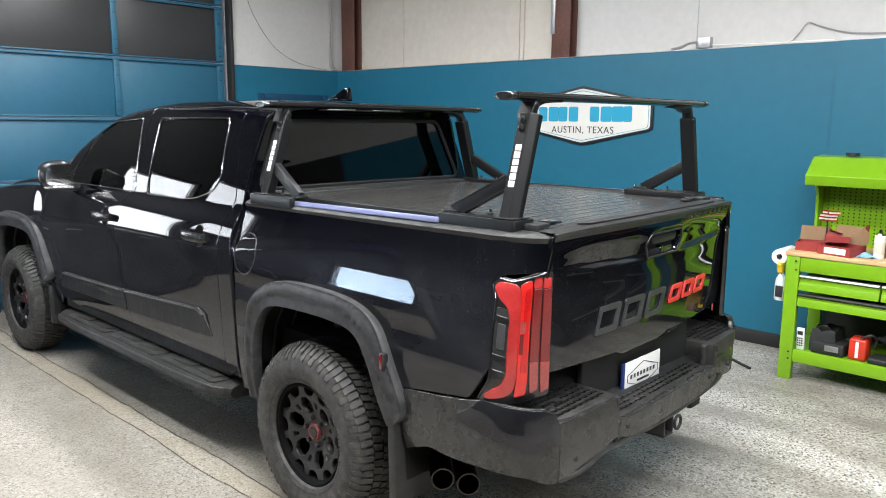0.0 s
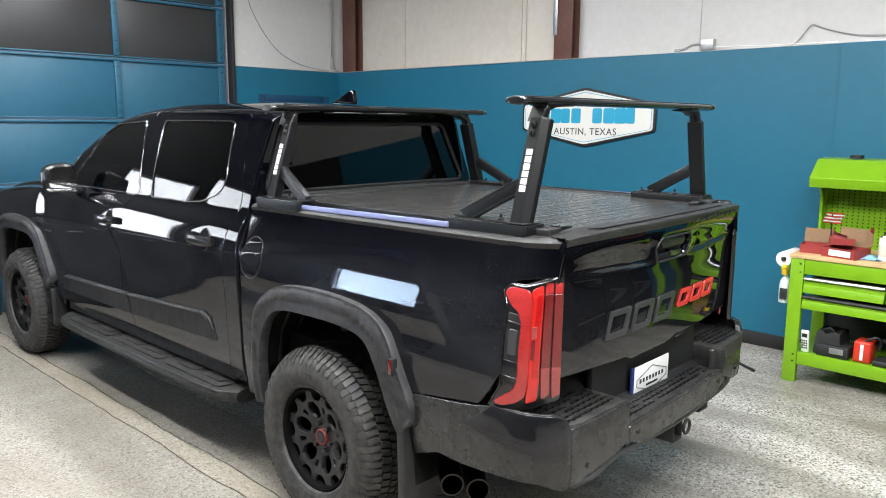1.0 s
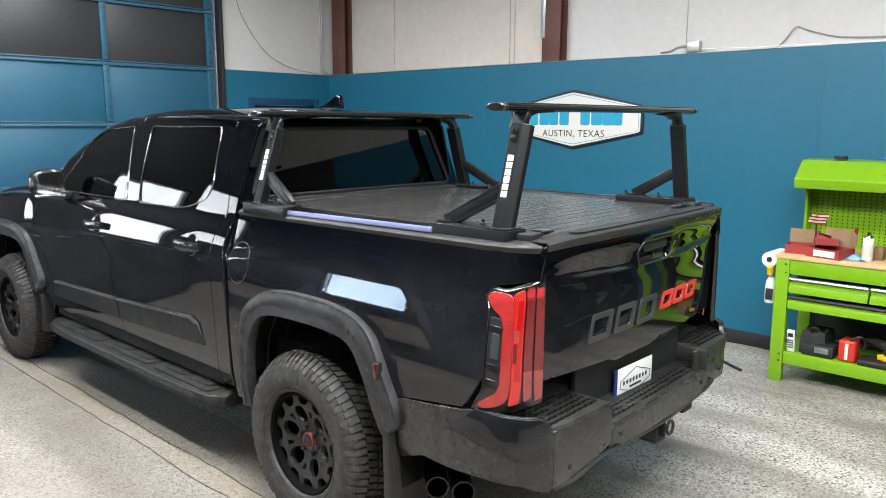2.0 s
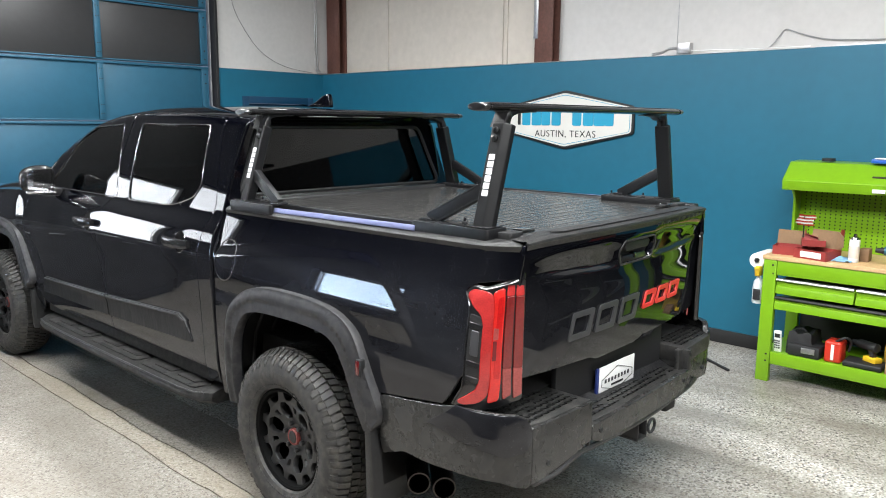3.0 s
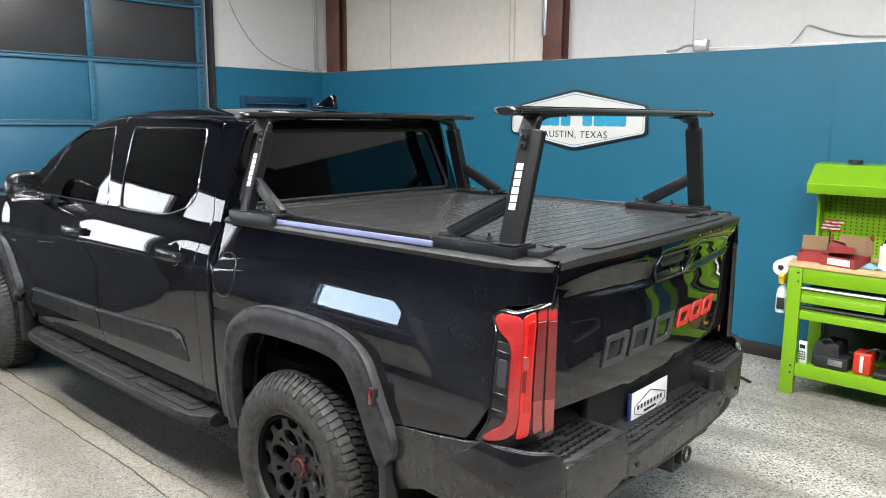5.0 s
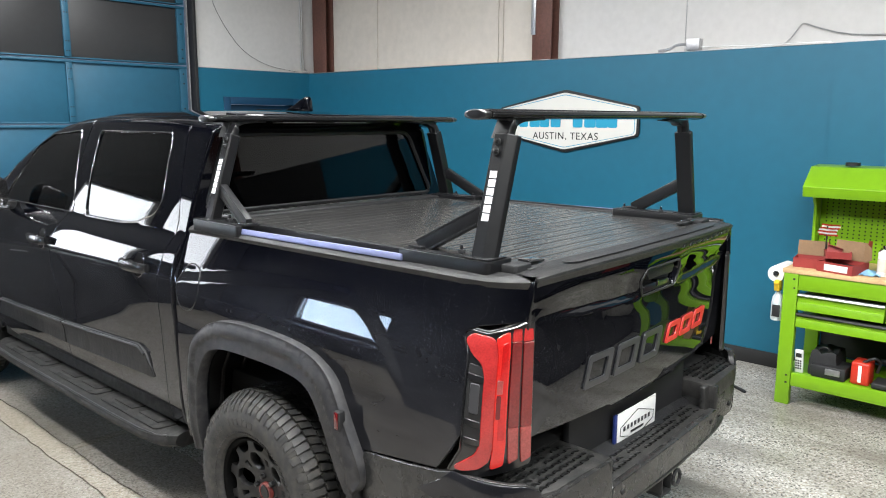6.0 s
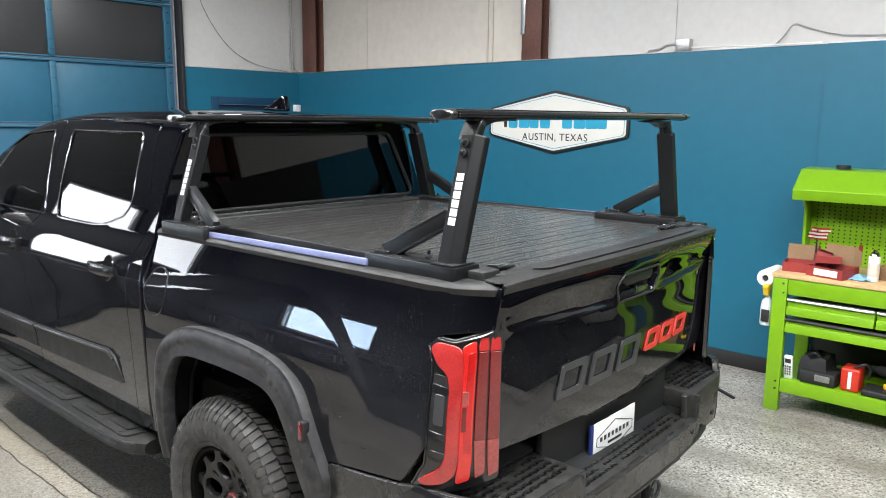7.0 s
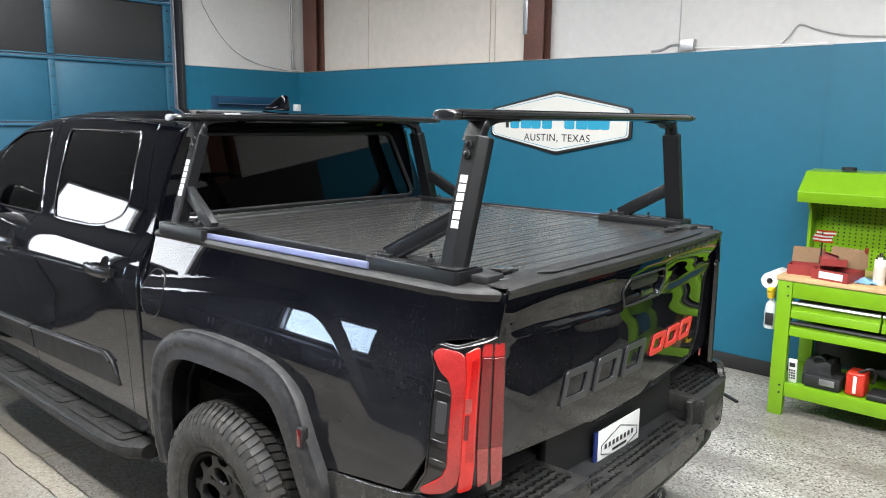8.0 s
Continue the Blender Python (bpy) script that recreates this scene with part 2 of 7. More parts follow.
def car_paint():
    """Black clear-coated paint with faint blue flake and a film of dust, specks and dried drops."""
    mat = material("car_paint", (0.003, 0.003, 0.004), rough=0.36, metal=0.5, coat=1.0, coat_rough=0.01, spec=0.0)
    nt = mat.node_tree
    n, links = nt.nodes, nt.links
    b = n["Principled BSDF"]
    pos = [x for x in n if x.type == "NEW_GEOMETRY"][0].outputs["Position"]

    def noise_node(scale, detail=5):
        x = n.new("ShaderNodeTexNoise")
        x.inputs["Scale"].default_value, x.inputs["Detail"].default_value = scale, detail
        links.new(pos, x.inputs["Vector"])
        return x.outputs["Fac"]

    def span(fac, a, c, lo=0.0, hi=1.0):
        r = n.new("ShaderNodeMapRange")
        r.inputs["From Min"].default_value, r.inputs["From Max"].default_value = a, c
        r.inputs["To Min"].default_value, r.inputs["To Max"].default_value = lo, hi
        links.new(fac, r.inputs["Value"])
        return r.outputs[0]

    def calc(op, x, y):
        m = n.new("ShaderNodeMath")
        m.operation = op
        for k, v in enumerate((x, y)):
            if isinstance(v, float):
                m.inputs[k].default_value = v
            else:
                links.new(v, m.inputs[k])
        return m.outputs[0]

    area = span(noise_node(2.6, 6), 0.40, 0.66)
    film = calc("MULTIPLY", calc("ADD", span(noise_node(210, 1), 0.66, 0.76), span(noise_node(75, 1), 0.735, 0.80)), calc("ADD", calc("MULTIPLY", area, 0.9), 0.1))
    scuff = calc("MULTIPLY", span(noise_node(9, 9), 0.52, 0.8), area)
    # pale film: denser on the lower body, broken up in strokes
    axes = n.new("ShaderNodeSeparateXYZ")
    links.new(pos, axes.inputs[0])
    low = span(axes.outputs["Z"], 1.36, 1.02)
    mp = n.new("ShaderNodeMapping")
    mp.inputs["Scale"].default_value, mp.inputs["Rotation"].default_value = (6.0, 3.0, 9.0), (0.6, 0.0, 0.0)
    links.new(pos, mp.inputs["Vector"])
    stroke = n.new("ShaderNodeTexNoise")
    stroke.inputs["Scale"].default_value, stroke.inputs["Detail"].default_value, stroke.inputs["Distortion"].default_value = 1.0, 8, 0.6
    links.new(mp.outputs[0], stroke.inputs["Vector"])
    low_film = calc("MULTIPLY", low, span(stroke.outputs["Fac"], 0.30, 0.72, 0.35, 1.0))
    total = calc("ADD", calc("ADD", calc("MULTIPLY", film, 0.20), calc("MULTIPLY", scuff, 0.016)), calc("MULTIPLY", low_film, 0.115))
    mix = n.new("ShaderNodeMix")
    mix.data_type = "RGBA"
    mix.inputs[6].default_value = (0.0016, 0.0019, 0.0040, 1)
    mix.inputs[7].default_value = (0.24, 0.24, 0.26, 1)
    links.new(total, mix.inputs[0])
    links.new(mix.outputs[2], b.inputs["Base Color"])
    links.new(span(area, 0.0, 1.0, 0.006, 0.03), b.inputs["Coat Roughness"])
    b.inputs["Specular Tint"].default_value = (0.08, 0.09, 0.14, 1)
    return mat


def tinted_glass(name, colour, rough=0.0):
    mat = material(name, colour, rough=rough)
    mat.node_tree.nodes["Principled BSDF"].inputs["Transmission Weight"].default_value = 1.0
    mat.node_tree.nodes["Principled BSDF"].inputs["IOR"].default_value = 1.5
    return mat


def glow(name, colour, strength):
    mat = material(name, colour)
    b = mat.node_tree.nodes["Principled BSDF"]
    b.inputs["Emission Color"].default_value = (*colour, 1)
    b.inputs["Emission Strength"].default_value = strength
    return mat


def flake_floor(name, least, grime=(0.165, 0.143, 0.117)):
    """Grey epoxy with black, white and tan flakes, scuffed and stained by tyres."""
    mat = material(name, (0.4, 0.39, 0.37), rough=0.42, rough_var=0.12, scale=1.3)
    nt = mat.node_tree
    n, links = nt.nodes, nt.links
    b = n["Principled BSDF"]
    geo = [x for x in n if x.type == "NEW_GEOMETRY"][0]
    pos = geo.outputs["Position"]
    vor = n.new("ShaderNodeTexVoronoi")
    vor.inputs["Scale"].default_value = 105
    links.new(pos, vor.inputs["Vector"])
    sep = n.new("ShaderNodeSeparateColor")
    links.new(vor.outputs["Color"], sep.inputs[0])
    cr = n.new("ShaderNodeValToRGB")
    cr.color_ramp.interpolation = "CONSTANT"
    el = cr.color_ramp.elements
    el[0].position, el[0].color = 0.0, (0.09, 0.085, 0.08, 1)
    el[1].position, el[1].color = 0.14, (0.47, 0.45, 0.41, 1)
    for p, c in ((0.45, (0.36, 0.34, 0.305)), (0.62, (0.60, 0.575, 0.53)), (0.84, (0.75, 0.73, 0.70)), (0.93, (0.36, 0.30, 0.24))):
        e = el.new(p)
        e.color = (*c, 1)
    links.new(sep.outputs[0], cr.inputs[0])
    fine = n.new("ShaderNodeTexVoronoi")
    fine.inputs["Scale"].default_value = 260
    links.new(pos, fine.inputs["Vector"])
    sep2 = n.new("ShaderNodeSeparateColor")
    links.new(fine.outputs["Color"], sep2.inputs[0])
    m1 = n.new("ShaderNodeMix")
    m1.data_type, m1.blend_type = "RGBA", "MULTIPLY"
    m1.inputs[0].default_value = 0.5
    links.new(cr.outputs[0], m1.inputs[6])
    cr2 = n.new("ShaderNodeValToRGB")
    cr2.color_ramp.elements[0].position, cr2.color_ramp.elements[0].color = 0.1, (0.35, 0.33, 0.31, 1)
    cr2.color_ramp.elements[1].position, cr2.color_ramp.elements[1].color = 0.5, (1, 1, 1, 1)
    links.new(sep2.outputs[0], cr2.inputs[0])
    links.new(cr2.outputs[0], m1.inputs[7])
    # broad grime: stretched along the way that cars roll in
    mp = n.new("ShaderNodeMapping")
    mp.inputs["Scale"].default_value = (1.6, 0.45, 1)
    links.new(pos, mp.inputs["Vector"])
    dirt = n.new("ShaderNodeTexNoise")
    dirt.inputs["Scale"].default_value, dirt.inputs["Detail"].default_value = 1.6, 8
    links.new(mp.outputs[0], dirt.inputs["Vector"])
    r = n.new("ShaderNodeMapRange")
    r.inputs["From Min"].default_value, r.inputs["From Max"].default_value = 0.36, 0.68
    r.inputs["To Min"].default_value, r.inputs["To Max"].default_value = least, 0.85
    links.new(dirt.outputs["Fac"], r.inputs["Value"])
    m2 = n.new("ShaderNodeMix")
    m2.data_type = "RGBA"
    links.new(r.outputs[0], m2.inputs[0])
    links.new(m1.outputs[2], m2.inputs[6])
    m2.inputs[7].default_value = (*grime, 1)
    links.new(m2.outputs[2], b.inputs["Base Color"])
    bp = n.new("ShaderNodeBump")
    bp.inputs["Strength"].default_value, bp.inputs["Distance"].default_value = 0.25, 0.002
    links.new(sep.outputs[1], bp.inputs["Height"])
    links.new(bp.outputs["Normal"], b.inputs["Normal"])
    return mat


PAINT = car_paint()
GLASS = tinted_glass("tinted_glass", (0.03, 0.032, 0.035))
PLASTIC = material("black_plastic", (0.011, 0.011, 0.012), rough=0.42, mottle=0.3, bump=0.3, bump_scale=700, dust=0.03)
TEXTURED = material("textured_plastic", (0.012, 0.012, 0.0125), rough=0.40, mottle=0.4, scale=9, bump=0.5, bump_scale=420, dust=0.05, spec=0.35)
BUMPERGREY = material("bumper_grey", (0.019, 0.019, 0.0188), rough=0.26, rough_var=0.08, mottle=0.3, bump=0.10, bump_scale=500, dust=0.04)
DUSTY = material("dusty_plastic", (0.017, 0.017, 0.019), rough=0.46, mottle=0.45, scale=14, bump=0.35, bump_scale=260, dust=0.09, spec=0.35)
DRIPPED = material("dripped_plastic", (0.009, 0.009, 0.010), rough=0.42, mottle=0.35, scale=12, bump=0.3, bump_scale=260, dust=0.22, dust_colour=(0.14, 0.135, 0.13), streak=(1.0, 1.6, 0.25), spec=0.2)
RUBBER = material("tyre_rubber", (0.019, 0.0185, 0.018), rough=0.65, mottle=0.35, bump=0.4, bump_scale=150, dust=0.30, dust_colour=(0.16, 0.14, 0.115))
BOARD = material("board_plastic", (0.012, 0.0118, 0.0115), rough=0.55, mottle=0.4, scale=10, bump=0.4, bump_scale=300, dust=0.08, spec=0.25)
ALLOY = material("black_alloy", (0.011, 0.011, 0.012), rough=0.42, mottle=0.3, dust=0.05, spec=0.4)
# darker copy of the alloy: shade inside deep pockets is in the colour
SHADED_BLACK = material("shaded_black", (0.004, 0.004, 0.004), rough=0.6, mottle=0.3, spec=0.04)
POWDER = material("powder_coat", (0.0035, 0.0035, 0.0042), rough=0.36, metal=0.0, bump=0.10, bump_scale=1200, mottle=0.25, spec=0.52)
# rail metal with the blue daylight's reflection put into its colour
BLUE_SHEEN = material("anodised_blue_sheen", (0.27, 0.29, 0.48), rough=0.5, metal=0.8, mottle=0.1)
BARBLACK = material("gloss_bar", (0.006, 0.006, 0.0065), rough=0.15, mottle=0.15, spec=0.6)
STRIP = material("infill_strip", (0.05, 0.05, 0.052), rough=0.16, mottle=0.1)
CHROME = material("chrome", (0.75, 0.75, 0.76), rough=0.12, metal=1.0)
BLACKCHROME = material("black_chrome", (0.28, 0.28, 0.30), rough=0.15, metal=1.0)
REDLENS = material("red_lens", (0.31, 0.020, 0.019), rough=0.2, coat=1.0, coat_rough=0.01, mottle=0.3, scale=16)
DEEPRED = material("deep_red_lens", (0.34, 0.006, 0.006), rough=0.2, coat=1.0, coat_rough=0.01, mottle=0.25, scale=14)
BRIGHTRED = material("bright_red_lens", (0.46, 0.013, 0.010), rough=0.2, coat=1.0, coat_rough=0.01, mottle=0.2, scale=14)
PINKLENS = material("pale_red_lens", (0.24, 0.040, 0.036), rough=0.2, coat=1.0, coat_rough=0.01, mottle=0.35, scale=14)
STRIPLENS = material("strip_lens", (0.125, 0.010, 0.010), rough=0.2, coat=1.0, coat_rough=0.01, mottle=0.3, scale=14)
GLOSSBLACK = material("gloss_black", (0.006, 0.006, 0.007), rough=0.3, coat=1.0, coat_rough=0.03, mottle=0.2)
SATIN = material("satin_black", (0.012, 0.012, 0.013), rough=0.26, mottle=0.2)
PADBLACK = material("pad_black", (0.007, 0.007, 0.007), rough=0.32, mottle=0.4, scale=14, bump=0.5, bump_scale=160)
PADDUST = material("pad_dusty", (0.014, 0.0138, 0.0135), rough=0.5, mottle=0.45, scale=14, bump=0.4, bump_scale=300, dust=0.09)
TRIM = material("bright_trim", (0.62, 0.62, 0.64), rough=0.16, metal=1.0)
TIP = material("exhaust_metal", (0.045, 0.042, 0.04), rough=0.3, metal=1.0, mottle=0.3)
DARKLENS = material("dark_red_lens", (0.10, 0.005, 0.007), rough=0.12, coat=1.0)
REDPAINT = material("red_badge", (0.55, 0.035, 0.03), rough=0.35)
GREYBADGE = material("grey_badge", (0.072, 0.072, 0.077), rough=0.3, metal=0.5)
WHITE = material("white_plastic", (0.78, 0.78, 0.77), rough=0.4, mottle=0.05)
SLAT = material("cover_slat", (0.026, 0.0255, 0.025), rough=0.22, mottle=0.07, scale=2, bump=0.05, bump_scale=900, dust=0.015)
UNDER = material("underbody", (0.012, 0.012, 0.012), rough=0.8, mottle=0.3)
BLUE = material("blue_wall_paint", (0.005, 0.108, 0.180), rough=0.5, mottle=0.07, scale=0.9, bump=0.25, bump_scale=120)
BLUEDOOR = material("blue_door_paint", (0.015, 0.086, 0.142), rough=0.5, mottle=0.10, scale=1.2, bump=0.15, bump_scale=60)
# for unseen walls and ceiling: dark, so the truck's paint reflects dark
CHARCOAL = material("charcoal_wall", (0.018, 0.0185, 0.020), rough=0.6, mottle=0.15, scale=1.5)
CEIL = material("dark_ceiling", (0.06, 0.06, 0.06), rough=0.7, mottle=0.1)
LINER = material("white_wall_liner", (0.53, 0.515, 0.50), rough=0.6, mottle=0.07, scale=1.5, bump=0.6, bump_scale=7)
CREAM = material("cream_wall_panel", (0.55, 0.50, 0.44), rough=0.6, mottle=0.1, scale=1.1, bump=0.3, bump_scale=6)
STEEL = material("red_oxide_steel", (0.11, 0.045, 0.033), rough=0.6, mottle=0.35, scale=3)
GREYPANE = material("dark_door_pane", (0.026, 0.0255, 0.0265), rough=0.45, mottle=0.12, scale=1.5)
GREEN = material("green_enamel", (0.165, 0.345, 0.008), rough=0.35, mottle=0.06, scale=2)
WOOD = material("bench_wood", (0.55, 0.36, 0.18), rough=0.5, mottle=0.2, scale=5)
CARD = material("cardboard", (0.22, 0.13, 0.068), rough=0.8, mottle=0.12)
REDCARD = material("red_card", (0.27, 0.030, 0.026), rough=0.55, mottle=0.12)
BLACK = material("matt_black", (0.012, 0.012, 0.013), rough=0.6, mottle=0.2)
YELLOW = material("yellow_plastic", (0.7, 0.45, 0.02), rough=0.45, mottle=0.1)
ORANGERED = material("red_plastic", (0.5, 0.03, 0.015), rough=0.35, mottle=0.1)
GALV = material("galvanised", (0.45, 0.45, 0.46), rough=0.4, metal=0.9, mottle=0.2)
SIGNBLUE = material("sign_blue", (0.02, 0.30, 0.48), rough=0.4)
PAPER = material("paper", (0.75, 0.74, 0.72), rough=0.8, mottle=0.04)
FLOOR = flake_floor("flake_floor", 0.0)
FLOOR_PATCH = flake_floor("patched_flake_floor", 0.62, (0.20, 0.168, 0.125))
# worn, grimy copy; the grime is also raised to lower the left floor's tone
FLOOR_WORN_DARK = flake_floor("worn_dark_flake_floor", 0.60)
NAVYDOOR = material("navy_door_paint", (0.006, 0.045, 0.10), rough=0.45, mottle=0.1, scale=1.5)


def vary(mat, amount):
    """Each object of the material takes a shade and a gloss of its own."""
    n, links = mat.node_tree.nodes, mat.node_tree.links
    b = n["Principled BSDF"]
    info = n.new("ShaderNodeObjectInfo")
    r = n.new("ShaderNodeMapRange")
    r.inputs["To Min"].default_value, r.inputs["To Max"].default_value = 1 - amount, 1 + amount
    links.new(info.outputs["Random"], r.inputs["Value"])
    for name in ("Base Color", "Roughness"):
        s = b.inputs[name]
        if name == "Base Color":
            hsv = n.new("ShaderNodeHueSaturation")
            links.new(s.links[0].from_socket, hsv.inputs["Color"])
            links.new(r.outputs[0], hsv.inputs["Value"])
            links.new(hsv.outputs[0], s)
        else:
            m = n.new("ShaderNodeMath")
            m.operation = "MULTIPLY"
            m.inputs[0].default_value = s.default_value
            links.new(r.outputs[0], m.inputs[1])
            links.new(m.outputs[0], s)


vary(SLAT, 0.10)

# ---- the room ----
floor = solid("floor", box((ROOM_L - 0.3, ROOM_B - 0.3, -0.16), (ROOM_R + 0.6, ROOM_F + 0.5, -0.012)), material("joint_filler", (0.075, 0.060, 0.046), rough=0.9, mottle=0.3), "speckled grey epoxy flake floor with patched trenches, scuffed by tyres", "floor", kind="structure", soft=0)


def seam(x0, seed, y0=ROOM_B - 0.3, y1=ROOM_F + 0.5, amp=0.024):
    """A wandering line along the room, from y0 to y1."""
    n = max(2, int((y1 - y0) / 0.045))
    ys = [y0 + (y1 - y0) * k / n for k in range(n + 1)]
    return [(x0 + amp * noise.noise((y * 1.7, seed, 0.0)) + 0.45 * amp * noise.noise((y * 8.0, seed, 4.0)), y) for y in ys]


def slab(name, left, right, mat, label=""):
    """A thin slab between two wandering lines; a fine dark joint stays open along both."""
    g = 0.0048
    outline = [(x + g, y) for x, y in left] + [(x - g, y) for x, y in right[::-1]]
    part(name, prism(outline, -0.0118, 0.0, "z"), mat, floor, label, soft=0)


Y_CUT0, Y_CUT1 = 1.912, 1.962     # a short patched trench across
WALL_L, WALL_R = ROOM_L - 0.3, ROOM_R + 0.6
LINE_A, LINE_B, LINE_C = (-1.055, 1.0), (-0.928, 2.0), (-0.53, 3.0)
ENDS = (ROOM_B - 0.3, ROOM_F + 0.5)
slab("slab", [(WALL_L, y) for y in ENDS], seam(*LINE_A), FLOOR_WORN_DARK, "grimy slab, toned darker")
slab("patch_strip", seam(*LINE_A), seam(*LINE_B), FLOOR_PATCH, "long tan patched trench")
slab("slab", seam(*LINE_B, ENDS[0], Y_CUT0 - 0.005), seam(*LINE_C, ENDS[0], Y_CUT0 - 0.005), FLOOR_WORN_DARK)
slab("slab", seam(*LINE_B, Y_CUT1 + 0.005, ENDS[1]), seam(*LINE_C, Y_CUT1 + 0.005, ENDS[1]), FLOOR_WORN_DARK)
slab("patch_strip", seam(*LINE_B, Y_CUT0, Y_CUT1), seam(*LINE_C, Y_CUT0, Y_CUT1), FLOOR_PATCH, "short tan patched trench")
slab("slab", seam(*LINE_C), [(WALL_R, y) for y in ENDS], FLOOR)
solid("ceiling", box((ROOM_L - 0.3, ROOM_B - 0.3, ROOM_H), (ROOM_R + 0.6, ROOM_F + 0.5, ROOM_H + 0.1)), CEIL, "unseen ceiling, kept dark for the truck's reflections", "ceiling", kind="structure", soft=0)
BLUE_TOP = 2.42
BAY_L, BAY_R, BAY_H = -0.72, 1.76, 3.68       # the roller door's opening
DOOR_L, DOOR_R, DOOR_H = 2.20, 3.12, 2.07     # the side door's opening


def wall(name, blocks, mat, label):
    bm = None
    for lo, hi in blocks:
        bm = box(lo, hi, 0, 2, bm)
    return solid(name, bm, mat, label, "wall", kind="structure", soft=0)


WIN_X0, WIN_X1, WIN_Z0, WIN_Z1 = -3.02, -2.15, 0.95, 2.06   # bright window beside the garage door
LOW_X0, LOW_X1, LOW_Z0, LOW_Z1 = -3.85, -3.12, 1.60, 2.40   # and a higher one next to it
wall("wall_front_side", [((ROOM_L, ROOM_F, 0), (LOW_X0, ROOM_F + 0.2, ROOM_H)), ((WIN_X1, ROOM_F, 0), (BAY_L, ROOM_F + 0.2, ROOM_H)), ((LOW_X0, ROOM_F, 0), (WIN_X1, ROOM_F + 0.2, WIN_Z0)),
     ((LOW_X0, ROOM_F, WIN_Z0), (LOW_X1, ROOM_F + 0.2, LOW_Z0)), ((LOW_X1, ROOM_F, WIN_Z0), (WIN_X0, ROOM_F + 0.2, LOW_Z1)), ((WIN_X0, ROOM_F, WIN_Z1), (WIN_X1, ROOM_F + 0.2, LOW_Z1)), ((LOW_X0, ROOM_F, LOW_Z1), (WIN_X1, ROOM_F + 0.2, ROOM_H))], CHARCOAL, "unseen wall beside the garage door, kept dark for reflections")
wall("wall_front_lower", [((BAY_R + 0.09, ROOM_F, 0), (DOOR_L, ROOM_F + 0.2, BLUE_TOP)),
     ((DOOR_R, ROOM_F, 0), (ROOM_R + 0.2, ROOM_F + 0.2, BLUE_TOP)), ((DOOR_L, ROOM_F, DOOR_H), (DOOR_R, ROOM_F + 0.2, BLUE_TOP))], BLUE, "front wall painted matt blue, up to a ledge")
wall("wall_front_upper", [((BAY_R + 0.09, ROOM_F + 0.05, BLUE_TOP), (ROOM_R + 0.4, ROOM_F + 0.2, ROOM_H)),
     ((BAY_L, ROOM_F + 0.05, BAY_H), (BAY_R + 0.09, ROOM_F + 0.2, ROOM_H))], LINER, "white lined wall above the blue paint")
DARK_Y = -3.35     # beyond this the unseen side wall is kept dark for reflections
wall("wall_right_lower", [((ROOM_R, -0.80, 0), (ROOM_R + 0.16, ROOM_F, BLUE_TOP)), ((ROOM_R - 0.035, DARK_Y, 0), (ROOM_R + 0.16, -0.80, BLUE_TOP))], BLUE, "side wall painted matt blue with a slight joint")
wall("wall_right_far", [((ROOM_R - 0.035, ROOM_B, 0), (ROOM_R + 0.16, DARK_Y, BLUE_TOP))], CHARCOAL, "unseen far end of the side wall, kept dark for reflections")
wall("wall_right_upper", [((ROOM_R + 0.17, ROOM_B, BLUE_TOP - 0.1), (ROOM_R + 0.35, 1.76, ROOM_H))], LINER, "white liner of the side wall above the ledge")
wall("wall_right_panel", [((ROOM_R + 0.17, 1.76, BLUE_TOP - 0.1), (ROOM_R + 0.35, ROOM_F + 0.05, ROOM_H))], CREAM, "cream metal wall panel with joint strips")
SKY_Y0, SKY_Y1, SKY_Z0, SKY_Z1 = 2.45, 3.87, 1.03, 1.68   # window in the side wall
wall("wall_left", [((ROOM_L - 0.2, ROOM_B, 0), (ROOM_L, SKY_Y0, ROOM_H)), ((ROOM_L - 0.2, SKY_Y1, 0), (ROOM_L, ROOM_F, ROOM_H)), ((ROOM_L - 0.2, SKY_Y0, 0), (ROOM_L, SKY_Y1, SKY_Z0)),
     ((ROOM_L - 0.2, SKY_Y0, SKY_Z1), (ROOM_L, SKY_Y1, ROOM_H))], CHARCOAL, "unseen side wall with a window, kept dark for reflections")
# unseen back wall: dark below, white above, to suit the truck's reflections
wall("wall_back_lower", [((ROOM_L, ROOM_B - 0.2, 0), (ROOM_R + 0.2, ROOM_B, BLUE_TOP))], CHARCOAL, "unseen back wall, kept dark for reflections")
wall("wall_back_upper", [((ROOM_L, ROOM_B - 0.2, BLUE_TOP), (ROOM_R + 0.35, ROOM_B, ROOM_H))], LINER, "unseen upper back wall, kept white for reflections")
solid("baseboard", box((ROOM_R - 0.016, -0.80, 0), (ROOM_R - 0.001, ROOM_F, 0.115), 0.003), BLACK, "black rubber wall base", "baseboard", kind="structure")
solid("baseboard", box((ROOM_R - 0.051, ROOM_B, 0), (ROOM_R - 0.036, -0.81, 0.115), 0.003), BLACK, "black rubber wall base", "baseboard", kind="structure")
solid("baseboard", box((BAY_R + 0.1, ROOM_F - 0.016, 0), (DOOR_L - 0.06, ROOM_F - 0.001, 0.115), 0.003), BLACK, "black rubber wall base", "baseboard", kind="structure")
solid("trim", box((ROOM_R - 0.006, ROOM_B, BLUE_TOP), (ROOM_R + 0.168, ROOM_F - 0.002, BLUE_TOP + 0.008), 0.002), GALV, "thin grey caulked edge of the wall ledge", "trim", kind="structure")
